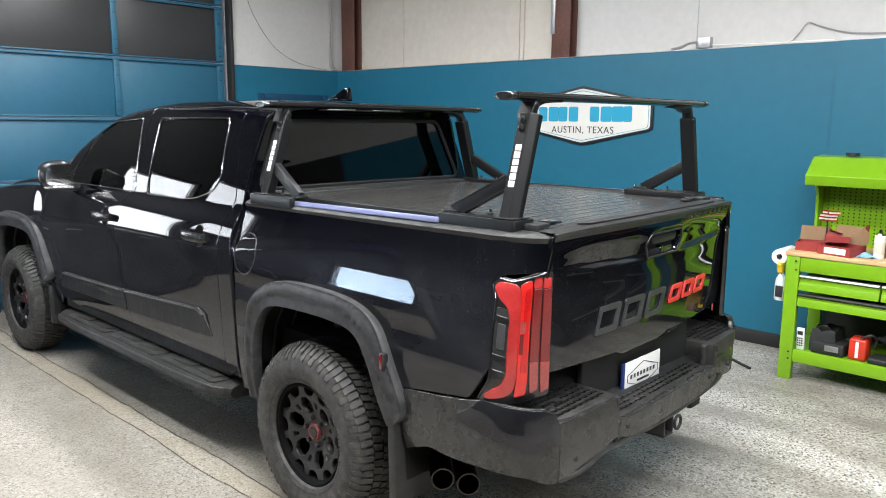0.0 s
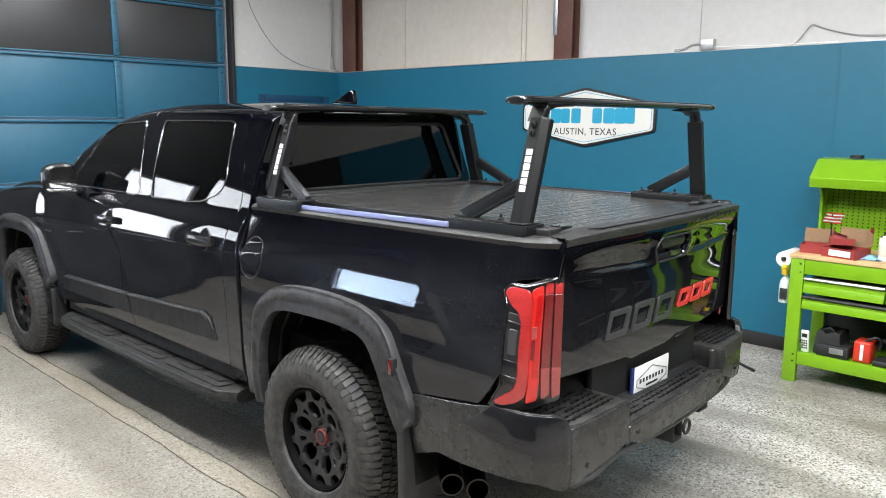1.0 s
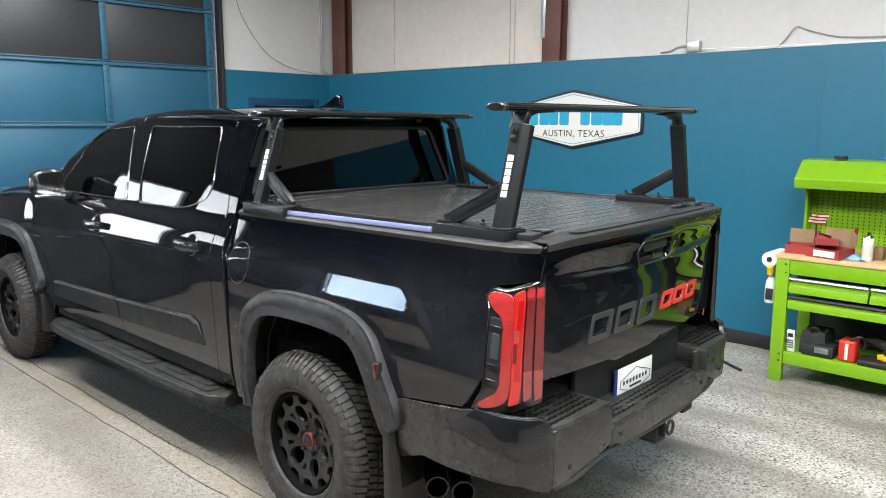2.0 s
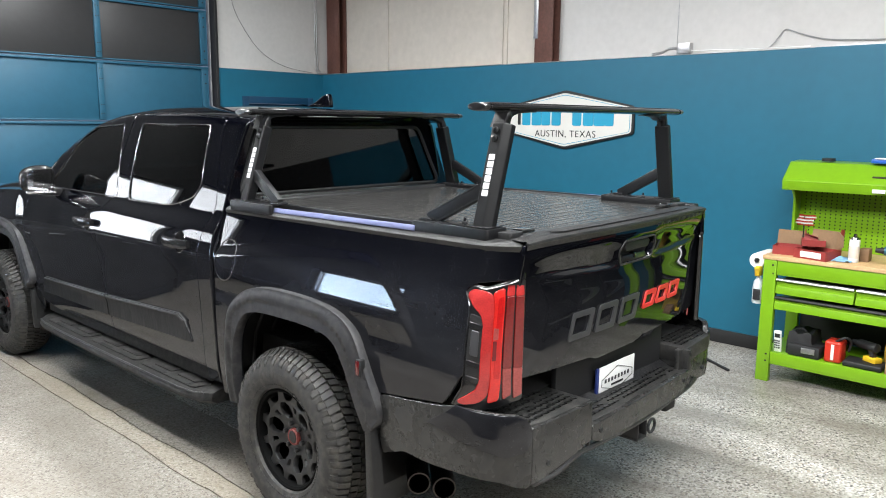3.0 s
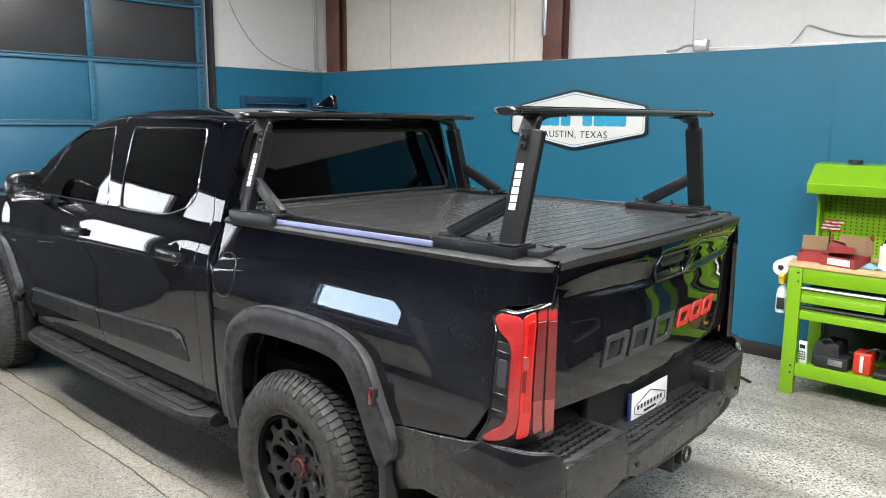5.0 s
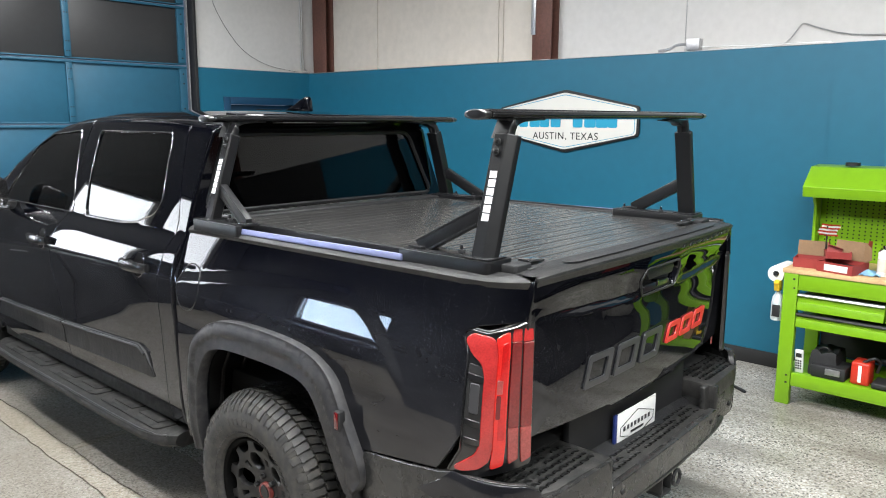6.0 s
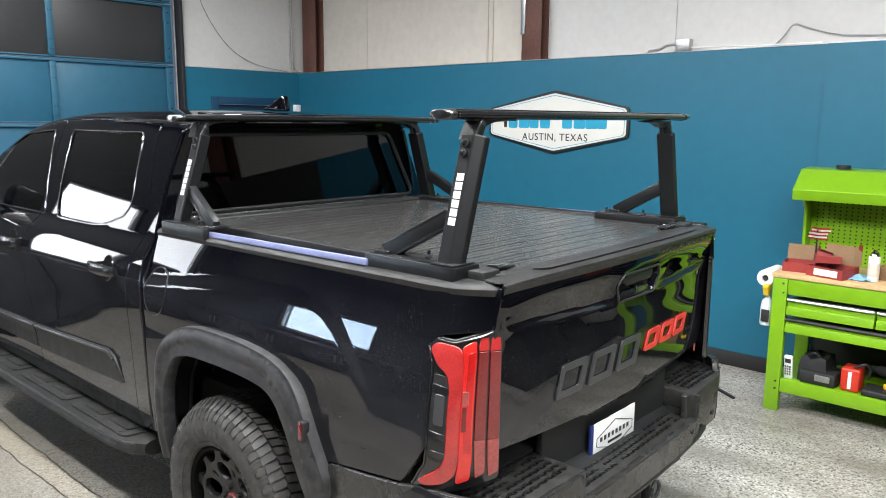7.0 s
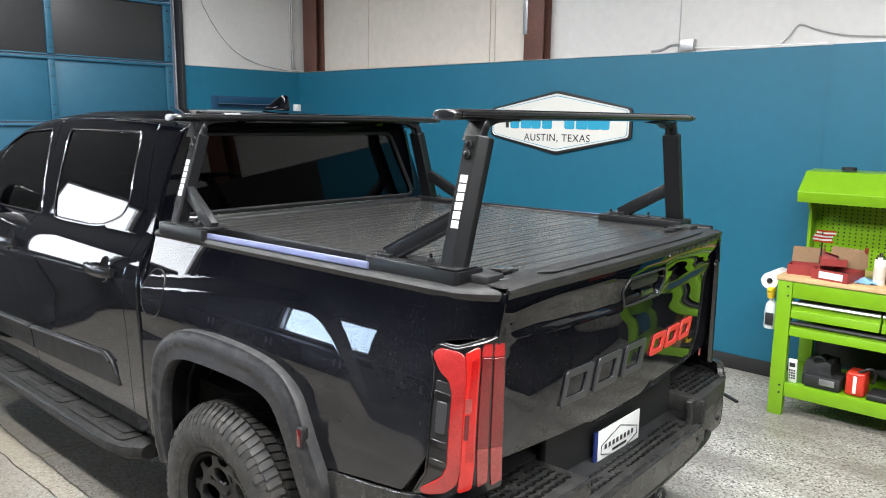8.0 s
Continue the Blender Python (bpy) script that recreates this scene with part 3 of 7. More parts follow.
solid("trim", box((BAY_R + 0.1, ROOM_F - 0.004, BLUE_TOP), (ROOM_R - 0.008, ROOM_F + 0.048, BLUE_TOP + 0.006), 0.002), GALV, "thin grey edge of the wall ledge", "trim", kind="structure")


def column(y0, y1, x0=ROOM_R + 0.04, x1=ROOM_R + 0.165):
    bm = box((x0, y0, BLUE_TOP - 0.05), (x0 + 0.012, y1, ROOM_H - 0.002), 0.002)
    box((x1 - 0.012, y0, BLUE_TOP - 0.05), (x1, y1, ROOM_H - 0.002), 0.002, 2, bm)
    yc = (y0 + y1) / 2
    box((x0 + 0.0125, yc - 0.005, BLUE_TOP - 0.05), (x1 - 0.0125, yc + 0.005, ROOM_H - 0.002), 0, 2, bm)
    return solid("column", bm, STEEL, "red-oxide painted steel column above the blue wall", "column", kind="structure")


column(4.83, 5.07)
column(1.63, 1.84)
column(-4.86, -4.62)
solid("trim", box((ROOM_R + 0.03, 1.80, 2.66), (ROOM_R + 0.04, 1.85, 3.2), 0.002), GALV, "pale plate fixed to the steel column", "trim", kind="structure")
for y in (4.06, 2.33, 2.27):
    solid("trim", box((ROOM_R + 0.155, y, BLUE_TOP + 0.01), (ROOM_R + 0.169, y + 0.02, ROOM_H - 0.002), 0.004), CREAM, "cream joint strip on the wall panel", "trim", kind="structure")
solid("trim", box((ROOM_R + 0.164, 0.40, BLUE_TOP + 0.01), (ROOM_R + 0.169, 0.405, ROOM_H - 0.002), 0.001), GALV, "fine upright joint in the white liner", "trim", kind="structure")

# conduits and cable
bx = ROOM_R + 0.02
conduit = thing("junction_box", (bx, 0.25, BLUE_TOP + 0.008), "grey steel electrical box with conduit on the wall ledge", "electrical box")
part("case", box((bx - 0.04, 0.20, BLUE_TOP + 0.009), (bx + 0.03, 0.31, BLUE_TOP + 0.10), 0.006), GALV, conduit)
part("conduit", tube(arc([(bx, 0.31, BLUE_TOP + 0.06), (bx, 0.40, BLUE_TOP + 0.06), (bx, 0.47, BLUE_TOP + 0.03), (bx, 0.56, BLUE_TOP + 0.022)]), 0.011), GALV, conduit)
part("conduit", tube(arc([(bx, 0.20, BLUE_TOP + 0.035), (bx, 0.0, BLUE_TOP + 0.03), (bx, -0.3, BLUE_TOP + 0.022), (bx, -0.75, BLUE_TOP + 0.018)]), 0.004), WHITE, conduit)
solid("cable", tube(arc([(ROOM_R + 0.155, -0.36, BLUE_TOP + 0.012), (ROOM_R + 0.15, -0.44, 2.50), (ROOM_R + 0.15, -0.51, 2.59), (ROOM_R + 0.15, -0.60, 2.56), (ROOM_R + 0.15, -0.85, 2.49), (ROOM_R + 0.15, -1.3, 2.47)], 3), 0.004, 8), GALV, "white cable looped over the wall ledge", "cable")
solid("cable", tube(arc([(2.02, ROOM_F + 0.03, 3.4), (2.12, ROOM_F + 0.03, 3.05), (2.4, ROOM_F + 0.03, 2.68), (2.75, ROOM_F + 0.03, 2.50), (3.2, ROOM_F + 0.02, 2.435)]), 0.0022, 8), BLACK, "thin dark cable hanging down the white wall", "cable")
for dx, r in ((0.0, 0.007), (0.030, 0.007)):
    solid("conduit", tube(arc([(3.25 + dx, ROOM_F + 0.03, ROOM_H - 0.01), (3.25 + dx, ROOM_F + 0.03, 3.4), (3.25 + dx, ROOM_F + 0.03, 2.6), (3.27 + dx * 2, ROOM_F + 0.03, 2.46), (3.36 + dx, ROOM_F - 0.02, 2.44)]), r), GALV, "grey conduit running up the wall corner", "conduit")

# side door in the front wall
side_door = thing("door_1", (2.66, ROOM_F, 0), "blue-painted side door in a blue frame, closed", "door", kind="structure")
bm = box((DOOR_L - 0.05, ROOM_F - 0.02, 0), (DOOR_L + 0.03, ROOM_F + 0.12, DOOR_H + 0.05), 0.004)
box((DOOR_R - 0.03, ROOM_F - 0.02, 0), (DOOR_R + 0.05, ROOM_F + 0.12, DOOR_H + 0.05), 0.004, 2, bm)
box((DOOR_L + 0.031, ROOM_F - 0.02, DOOR_H - 0.03), (DOOR_R - 0.031, ROOM_F + 0.12, DOOR_H + 0.05), 0.004, 2, bm)
part("door_frame", bm, NAVYDOOR, side_door)
leaf = part("leaf", box((DOOR_L + 0.035, ROOM_F + 0.06, 0.01), (DOOR_R - 0.035, ROOM_F + 0.10, DOOR_H - 0.035), 0.003), NAVYDOOR, side_door)
part("closer", box((2.6, ROOM_F + 0.02, 1.93), (2.95, ROOM_F + 0.058, 1.99), 0.006), BLACK, leaf, "dark door closer")
part("handle", rod((2.32, ROOM_F + 0.0, 1.0), (2.32, ROOM_F + 0.06, 1.0), 0.025, None, 16, None, 0.004), CHROME, leaf)

# sectional garage door
gdoor = thing("garage_door", (0, ROOM_F, 0), "blue sectional garage door with dark upper panels, closed", "garage door", kind="structure")
SEC = 0.612
bars = [-0.675, 0.53, 1.70]
for i in range(6):
    lo_z = max(0.0, 2.43 - 4 * SEC + i * SEC) + 0.004
    hi_z = 2.43 - 4 * SEC + (i + 1) * SEC - 0.004
    dark = i >= 4
    for j in range(2):
        b2 = box((bars[j] + 0.001, ROOM_F + 0.06, lo_z), (bars[j + 1] - 0.001, ROOM_F + 0.10, hi_z), 0.006)
        part("panel", b2, GREYPANE if dark else BLUEDOOR, gdoor, "dark grey panel" if dark else "")
    # rail along the joint
    part("rail", box((bars[0], ROOM_F + 0.035, hi_z - 0.028), (bars[-1] + 0.05, ROOM_F + 0.0595, hi_z - 0.004), 0.004), BLUEDOOR, gdoor)
    part("rail", box((bars[0], ROOM_F + 0.045, lo_z + 0.002), (bars[-1] + 0.05, ROOM_F + 0.0595, lo_z + 0.016), 0.003), BLUEDOOR, gdoor)
    for j, x in enumerate(bars):
        w = 0.03 if j == 1 else 0.04
        st = part("stile", box((x - w, ROOM_F + 0.03, lo_z + 0.017), (x + w, ROOM_F + 0.0595, hi_z - 0.029), 0.004), BLUEDOOR, gdoor)
        bm = None
        for dz in (0.07, 0.16, 0.42, 0.52):
            for dx in ((-0.012, 0.012) if j == 1 else (0.0,)):
                bm = rod((x + dx, ROOM_F + 0.0299, lo_z + dz), (x + dx, ROOM_F + 0.024, lo_z + dz), 0.006 if j == 1 else 0.009, None, 8, bm)
        part("bolt", bm, BLACK, st)
bm = box((BAY_R + 0.003, ROOM_F + 0.025, 0), (BAY_R + 0.010, ROOM_F + 0.06, BAY_H - 0.3), 0.002)
box((BAY_R + 0.0105, ROOM_F + 0.025, 0), (BAY_R + 0.020, ROOM_F + 0.032, BAY_H - 0.3), 0.002, 2, bm)
part("track", bm, GALV, gdoor, "grey steel track")
part("jamb", box((BAY_R + 0.052, ROOM_F - 0.02, 0), (BAY_R + 0.088, ROOM_F + 0.15, BAY_H), 0.003), BLACK, gdoor, "black door jamb")

# hexagonal sign
SY, SZ = 1.415, 1.872
HEX = [(SY + 0.735, SZ + 0.125), (SY, SZ + 0.280), (SY - 0.735, SZ + 0.125), (SY - 0.735, SZ - 0.125), (SY, SZ - 0.280), (SY + 0.735, SZ - 0.125)]


def scaled(poly, d):
    return [(SY + (y - SY) * (1 - d / 0.735), SZ + (z - SZ) * (1 - d / 0.235)) for y, z in poly]


sign = thing("sign", (ROOM_R, SY, SZ - 0.28), "white hexagonal shop sign with black edge and blue bars", "sign")
part("backing", prism(rounded(HEX, 0.03), ROOM_R - 0.002, ROOM_R - 0.022, "x", 0.003), BLACK, sign, "black border")
part("face", prism(rounded(scaled(HEX, 0.022), 0.03), ROOM_R - 0.0225, ROOM_R - 0.026, "x"), material("sign_white", (0.66, 0.645, 0.61), rough=0.35, mottle=0.03), sign, "white face", soft=0)
ring_o, ring_i = rounded(scaled(HEX, 0.036), 0.03), rounded(scaled(HEX, 0.041), 0.03)
b = bmesh.new()
n = len(ring_o)
vo = [b.verts.new((ROOM_R - 0.0272, y, z)) for y, z in ring_o]
vi = [b.verts.new((ROOM_R - 0.0272, y, z)) for y, z in ring_i]
for i in range(n):
    b.faces.new((vo[i], vo[(i + 1) % n], vi[(i + 1) % n], vi[i]))
r = bmesh.ops.extrude_face_region(b, geom=list(b.faces))
bmesh.ops.translate(b, verts=[v for v in r["geom"] if isinstance(v, bmesh.types.BMVert)], vec=(0.001, 0, 0))
bmesh.ops.recalc_face_normals(b, faces=b.faces)
part("line", b, SIGNBLUE, sign, "thin blue line", soft=0)
# the shop's name as plain bars in its colours
x = ROOM_R - 0.0265
for i, w in enumerate((0.10, 0.115, 0.10, 0.105, 0.0, 0.10, 0.115, 0.12, 0.09)):
    if w:
        ya = SY + 0.50 - i * 0.118
        part("bar", prism(rounded([(ya, SZ - 0.055), (ya, SZ + 0.085), (ya - w, SZ + 0.085), (ya - w, SZ - 0.055)], 0.02), x, x - 0.003, "x"), SIGNBLUE, sign, "blue bar")
part("bar", prism([(SY + 0.555, SZ - 0.05), (SY + 0.555, SZ + 0.085), (SY + 0.52, SZ + 0.085), (SY + 0.52, SZ - 0.05)], x, x - 0.002, "x"), BLACK, sign, "dark bar")


def lettering(name, text, size, m, mat, parent, label="", deep=0.001):
    cu = bpy.data.curves.new("lettering", "FONT")
    cu.body, cu.size, cu.extrude, cu.align_x, cu.align_y = text, size, deep, "CENTER", "CENTER"
    cu.space_character = 1.12
    tmp = bpy.data.objects.new("lettering", cu)
    me = bpy.data.meshes.new_from_object(tmp)
    bpy.data.objects.remove(tmp)
    bpy.data.curves.remove(cu)
    return part(name, me, mat, parent, label, m, soft=0)


lettering("town_lettering", "AUSTIN, TEXAS", 0.091, pose(x - 0.001, SY - 0.005, SZ - 0.135, 90, 0, -90), BLACK, sign, "dark grey letters")

# ceiling lights: unseen, their places chosen to suit the room's brightness
LED = glow("led_diffuser", (1.0, 0.97, 0.93), 9.0)


def ceiling_light(x, y, sx, sy):
    t = thing("ceiling_light", (x, y, ROOM_H - 0.62), "unseen long white strip lamp hung under the ceiling, lit", "ceiling lamp", "strip lamps")
    z = ROOM_H - 0.62
    part("housing", box((x - sx / 2, y - sy / 2, z + 0.012), (x + sx / 2, y + sy / 2, z + 0.07), 0.006), WHITE, t)
    part("diffuser", box((x - sx / 2 + 0.02, y - sy / 2 + 0.02, z), (x + sx / 2 - 0.02, y + sy / 2 - 0.02, z + 0.0115), 0.003), LED, t)
    for s in (-0.4, 0.4):
        part("hanger", rod((x + s * sx * (sx > sy), y + s * sy * (sy > sx), z + 0.07), (x + s * sx * (sx > sy), y + s * sy * (sy > sx), ROOM_H), 0.004, None, 6), GALV, t)
    area_lamp("lamp", (x, y, z - 0.01), (x, y + 0.001, 0), sx - 0.05, sy - 0.05, LAMP_WATTS, (0.96, 0.99, 1.0))


LAMP_WATTS = 110
for lx in (-2.6, -1.6, 0.25):
    for ly in (-2.75, -0.5, 2.75):
        ceiling_light(lx, ly, 0.3, 2.0)
# two more unseen lamps, added to brighten the far end and what reflects it
for ly in (-5.4, -7.9):
    ceiling_light(-1.8, ly, 0.3, 2.0)


def window(name, lo, hi, sky, label, outside=True):
    """A window in a wall: frame, mullion and pane, with a bright sky behind it."""
    (x0, y0, z0), (x1, y1, z1) = lo, hi
    t = thing(name, ((x0 + x1) / 2, (y0 + y1) / 2, z0), label, "window", kind="structure")
    across = x1 - x0 > y1 - y0
    f = 0.05
    bm = box((x0, y0, z0), (x1, y1, z0 + f), 0.004)
    box((x0, y0, z1 - f), (x1, y1, z1), 0.004, 2, bm)
    for k in (0.0, 1.0):
        if across:
            c = x0 + (x1 - x0 - f) * k
            box((c, y0, z0 + f + 0.001), (c + f, y1, z1 - f - 0.001), 0.004, 2, bm)
        else:
            c = y0 + (y1 - y0 - f) * k
            box((x0, c, z0 + f + 0.001), (x1, c + f, z1 - f - 0.001), 0.004, 2, bm)
    part("window_frame", bm, GALV, t)
    g = box((x0 + f, y1 - 0.02, z0 + f), (x1 - f, y1 - 0.014, z1 - f)) if across else box((x0 + 0.014, y0 + f, z0 + f), (x0 + 0.02, y1 - f, z1 - f))
    part("pane", g, tinted_glass("clear_glass", (0.95, 0.97, 1)), t, soft=0).visible_shadow = False
    if not outside:
        return
    b = box((x0 - 1.8, y1 + 0.5, z0 - 0.6), (x1 + 0.6, y1 + 0.52, z1 + 0.6)) if across else box((x0 - 0.52, y0 - 0.6, z0 - 0.6), (x0 - 0.5, y1 + 0.6, z1 + 0.6))
    solid("backdrop", b, sky, "pale daylight outside the window", "backdrop", kind="structure", soft=0)


DAYLIGHT = glow("daylight", (0.95, 0.97, 1.0), 9.5)
window("window_1", (WIN_X0, ROOM_F + 0.08, WIN_Z0), (WIN_X1, ROOM_F + 0.14, WIN_Z1), DAYLIGHT, "bright window in the dark wall beside the garage door")
window("window_3", (LOW_X0, ROOM_F + 0.08, LOW_Z0), (LOW_X1, ROOM_F + 0.14, LOW_Z1), DAYLIGHT, "small high bright window in the dark wall", False)
window("window_2", (ROOM_L - 0.14, SKY_Y0, SKY_Z0), (ROOM_L - 0.08, SKY_Y1, SKY_Z1), glow("blue_daylight", (0.62, 0.80, 1.0), 19.0), "window in the side wall with blue daylight")

alarm = thing("wall_box", (3.29, ROOM_F, 1.95), "small white plastic box on the wall near the side door", "wall box")
part("case", box((3.245, ROOM_F - 0.045, 1.945), (3.335, ROOM_F - 0.001, 2.05), 0.008, 3), WHITE, alarm)
part("front_plate", box((3.258, ROOM_F - 0.049, 1.96), (3.322, ROOM_F - 0.0455, 2.03), 0.001), PAPER, alarm)

# ---- the pickup truck ----
# x across (left side minus), y forwards from the rear axle, z up
MID = 0.0   # the truck's middle plane
truck = thing("pickup_truck", (0, 0, 0), "glossy black crew-cab pickup truck, lightly dusty, with black alloy wheels", "pickup truck")
cab_low = curve([(0.44, 0.875), (0.52, 0.902), (0.60, 0.916), (0.75, 0.922), (0.95, 0.930), (1.10, 0.937), (1.15, 0.9352), (1.18, 0.9322), (1.21, 0.9274), (1.24, 0.9210), (1.27, 0.9125), (1.30, 0.9005), (1.33, 0.8810), (1.36, 0.855)])
roof_z = curve([(0.50, 1.890), (0.70, 1.901), (1.20, 1.925), (1.70, 1.929), (2.05, 1.909), (2.35, 1.855), (2.60, 1.755), (2.75, 1.68), (2.95, 1.57), (3.20, 1.45), (3.35, 1.38), (3.6, 1.27)])


def cab_w(z):
    d = z - 1.36
    return cab_low(z) if d <= 0 else 0.855 - 0.21 * d - 0.20 * d * d


def cab_side(y, z):
    w = cab_w(z)
    s = max(0.0, (z - roof_z(y) + 0.09) / 0.09) if z > 1.36 else 0
    w *= (1 - min(s, 0.99) ** 3) ** 0.4
    if y > 3.0 and z < 1.36:
        w += 0.03 * min(1, (y - 3.0) / 0.3) ** 2
    if y > 4.2:
        w -= 0.30 * ((y - 4.2) / 0.5) ** 2
    return (-w, y, z)


def roof_at(x, y):
    zr = roof_z(y)
    z = zr - 0.03
    for _ in range(6):
        f = min(0.985, abs(x) / cab_w(z))
        z = zr - 0.09 + 0.09 * (1 - f ** 2.5) ** (1 / 3)
    return (x, y, z)


def rail_top(y):
    return roof_z(y) - 0.042


def door_top(y):
    return rail_top(y) - 0.02


def both(name, me, mat, parent, label="", name_r=None):
    a = part(name, me, mat, parent, label)
    b = part(name_r or name, mirrored(me, name), mat, parent, label)
    return a, b


FW = [(2.90, 1.372), (2.71, 1.53), (2.50, 1.715), (2.33, 1.785), (1.95, 1.81), (1.84, 1.372)]
RW = [(1.725, 1.812), (0.955, 1.812), (0.905, 1.50), (0.955, 1.435), (1.12, 1.387), (1.28, 1.372), (1.69, 1.372)]
FWr, RWr = rounded(FW, 0.03), rounded(RW, 0.035)
cut = [(1.85, 0.558), (1.885, 0.68), (1.90, 0.79), (1.975, 1.02), (1.995, 1.20), (1.90, 1.355)]
rear_edge = [(0.735, 1.42), (0.755, 1.31), (0.79, 1.17), (0.785, 0.96), (0.78, 0.565)]
top_r = [(y, door_top(y)) for y in (1.845, 1.5, 1.2, 0.835)]
rear_door_line = [(0.78, 0.565)] + cut + top_r + [(0.772, 1.58)] + rear_edge[:-1]
top_f = [(y, door_top(y)) for y in (2.58, 2.5, 2.4, 2.3, 2.15, 2.0, 1.853)]
front_door_line = [(y + 0.007, z) for y, z in cut[::-1]] + [(2.74, 0.523), (2.98, 0.56), (3.09, 0.66), (3.17, 0.90), (3.18, 1.10), (3.10, 1.31), (3.02, 1.385), (2.75, 1.61)] + top_f
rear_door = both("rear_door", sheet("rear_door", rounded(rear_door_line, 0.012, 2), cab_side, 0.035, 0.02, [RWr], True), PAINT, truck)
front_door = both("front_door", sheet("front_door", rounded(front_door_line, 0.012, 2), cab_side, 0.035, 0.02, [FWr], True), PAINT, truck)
frame_line = [(0.665, 0.50), (0.773, 0.50), (0.773, 0.565)] + [(y - 0.007, z) for y, z in rear_edge[::-1]] + [(0.765, 1.58)] + [(y, z + 0.006) for y, z in top_r[::-1]] + \
    [(y, z + 0.006) for y, z in top_f[::-1]] + [(2.757, 1.617), (3.03, 1.392), (3.10, 1.335), (3.30, 1.34)] + [(y, rail_top(y)) for y in (3.22, 3.0, 2.8, 2.6, 2.4, 2.2, 2.0, 1.7, 1.3, 1.0, 0.8, 0.63)] + [(0.65, 1.6), (0.665, 1.36)]
both("cab_frame", sheet("cab_frame", frame_line, cab_side, 0.035, 0.02, (), True), PAINT, truck)
for nm, line, doors in (("window_pane", FWr, front_door), ("window_pane", RWr, rear_door)):
    me = sheet(nm, line, lambda y, z: (cab_side(y, z)[0] + 0.008 - 0.052 * max(0.0, z - 1.36) * max(0.0, 1.82 - z) / 0.46, y, z), 0.03, 0.005, (), True, 0.0005)
    part(nm, me, GLASS, doors[0])
    part(nm, mirrored(me, nm), GLASS, doors[1])


def edge_tube(line, fn, r, off=0.0):
    pts = [Vector(fn(*p)) + Vector((off, 0, 0)) for p in dense(line, 0.04)]
    return tube(pts, r, 6, True)


# highlights on the black trim are put in as a bright metal
for nm, line, doors in (("window_trim", FWr, front_door), ("window_trim", RWr, rear_door)):
    bm = edge_tube(line, cab_side, 0.0031, -0.001)
    me = mesh_from(nm, bm)
    a = part(nm, me, TRIM, doors[0], "window trim, its highlights put in as bright metal")
    me2 = me.copy()
    me2.transform(Matrix.Translation((-0.05, 0.02, 0)) @ Matrix.Diagonal((-1, 1, 1, 1)))
    me2.flip_normals()
    part(nm, me2, TRIM, doors[1], "window trim, its highlights put in as bright metal")
# roof, windscreen and rear wall
part("roof", sheet("roof", [(-0.67, 0.615), (0.67, 0.615), (0.67, 1.2), (0.67, 1.8), (0.66, 2.33), (-0.66, 2.33), (-0.67, 1.8), (-0.67, 1.2)], roof_at, 0.04, 0.02), PAINT, truck)
part("windscreen", sheet("windscreen", [(-0.66, 2.34), (0.66, 2.34), (0.745, 2.75), (0.80, 3.10), (-0.80, 3.10), (-0.745, 2.75)], lambda x, y: (roof_at(x, y)[0], y, roof_at(x, y)[2] - 0.004), 0.05, 0.006), GLASS, truck)
part("cowl", sheet("cowl", [(-0.80, 3.105), (0.80, 3.105), (0.82, 3.35), (-0.82, 3.35)], lambda x, y: (x, y, min(roof_at(x, y)[2], 1.5) - 0.012), 0.06, 0.03), PLASTIC, truck)


def rear_wall(x, z):
    return (x, 0.685 + 0.125 * (z - 1.43) - 0.02 * (x / 0.8) ** 2, z)


edge_l = [(-cab_w(z) + 0.012, z) for z in (0.55, 0.9, 1.2, 1.36, 1.5, 1.65, 1.80)] + [(-0.675, 1.845), (-0.55, 1.872)]
wall_line = edge_l + [(-x, z) for x, z in edge_l[::-1]]
BACKWIN = rounded([(-0.60, 1.805), (0.60, 1.805), (0.745, 1.455), (-0.745, 1.455)], 0.05)
part("cab_rear", sheet("cab_rear", wall_line, rear_wall, 0.06, 0.025, [BACKWIN]), PAINT, truck)
rw = part("rear_window", sheet("rear_window", BACKWIN, lambda x, z: (x, rear_wall(x, z)[1] + 0.006, z), 0.06, 0.005, (), False, 0.0005), GLASS, truck)
part("window_seal", tube([Vector(rear_wall(*p)) + Vector((0, -0.002, 0)) for p in dense(BACKWIN, 0.05)], 0.011, 6, True), PLASTIC, rw)
# lip over the rear window with the high lamp
lip_bm = prism([(0.70, 1.905), (0.612, 1.898), (0.605, 1.888), (0.612, 1.868), (0.68, 1.842), (0.70, 1.842)], -0.60, 0.54, "x", 0.004)
lip = part("roof_lip", lip_bm, PAINT, truck)
lamp = part("high_lamp", box((-0.39, 0.600, 1.856), (0.20, 0.64, 1.880), 0.004), PLASTIC, truck)
for xa, xb in ((-0.36, -0.16), (-0.04, 0.17)):
    part("lens", prism([(xa, 1.860), (xa + 0.015, 1.876), (xb - 0.015, 1.876), (xb, 1.860)], 0.595, 0.605, "y", 0.002), WHITE, lamp, "clear white cargo lamp lens")
fin_bm = prism([(0.80, 1.915), (1.02, 1.922), (0.94, 1.945), (0.87, 1.980), (0.825, 1.995), (0.812, 1.985)], -0.05, -0.01, "x", 0.012, 3)
part("antenna_fin", fin_bm, PAINT, truck)
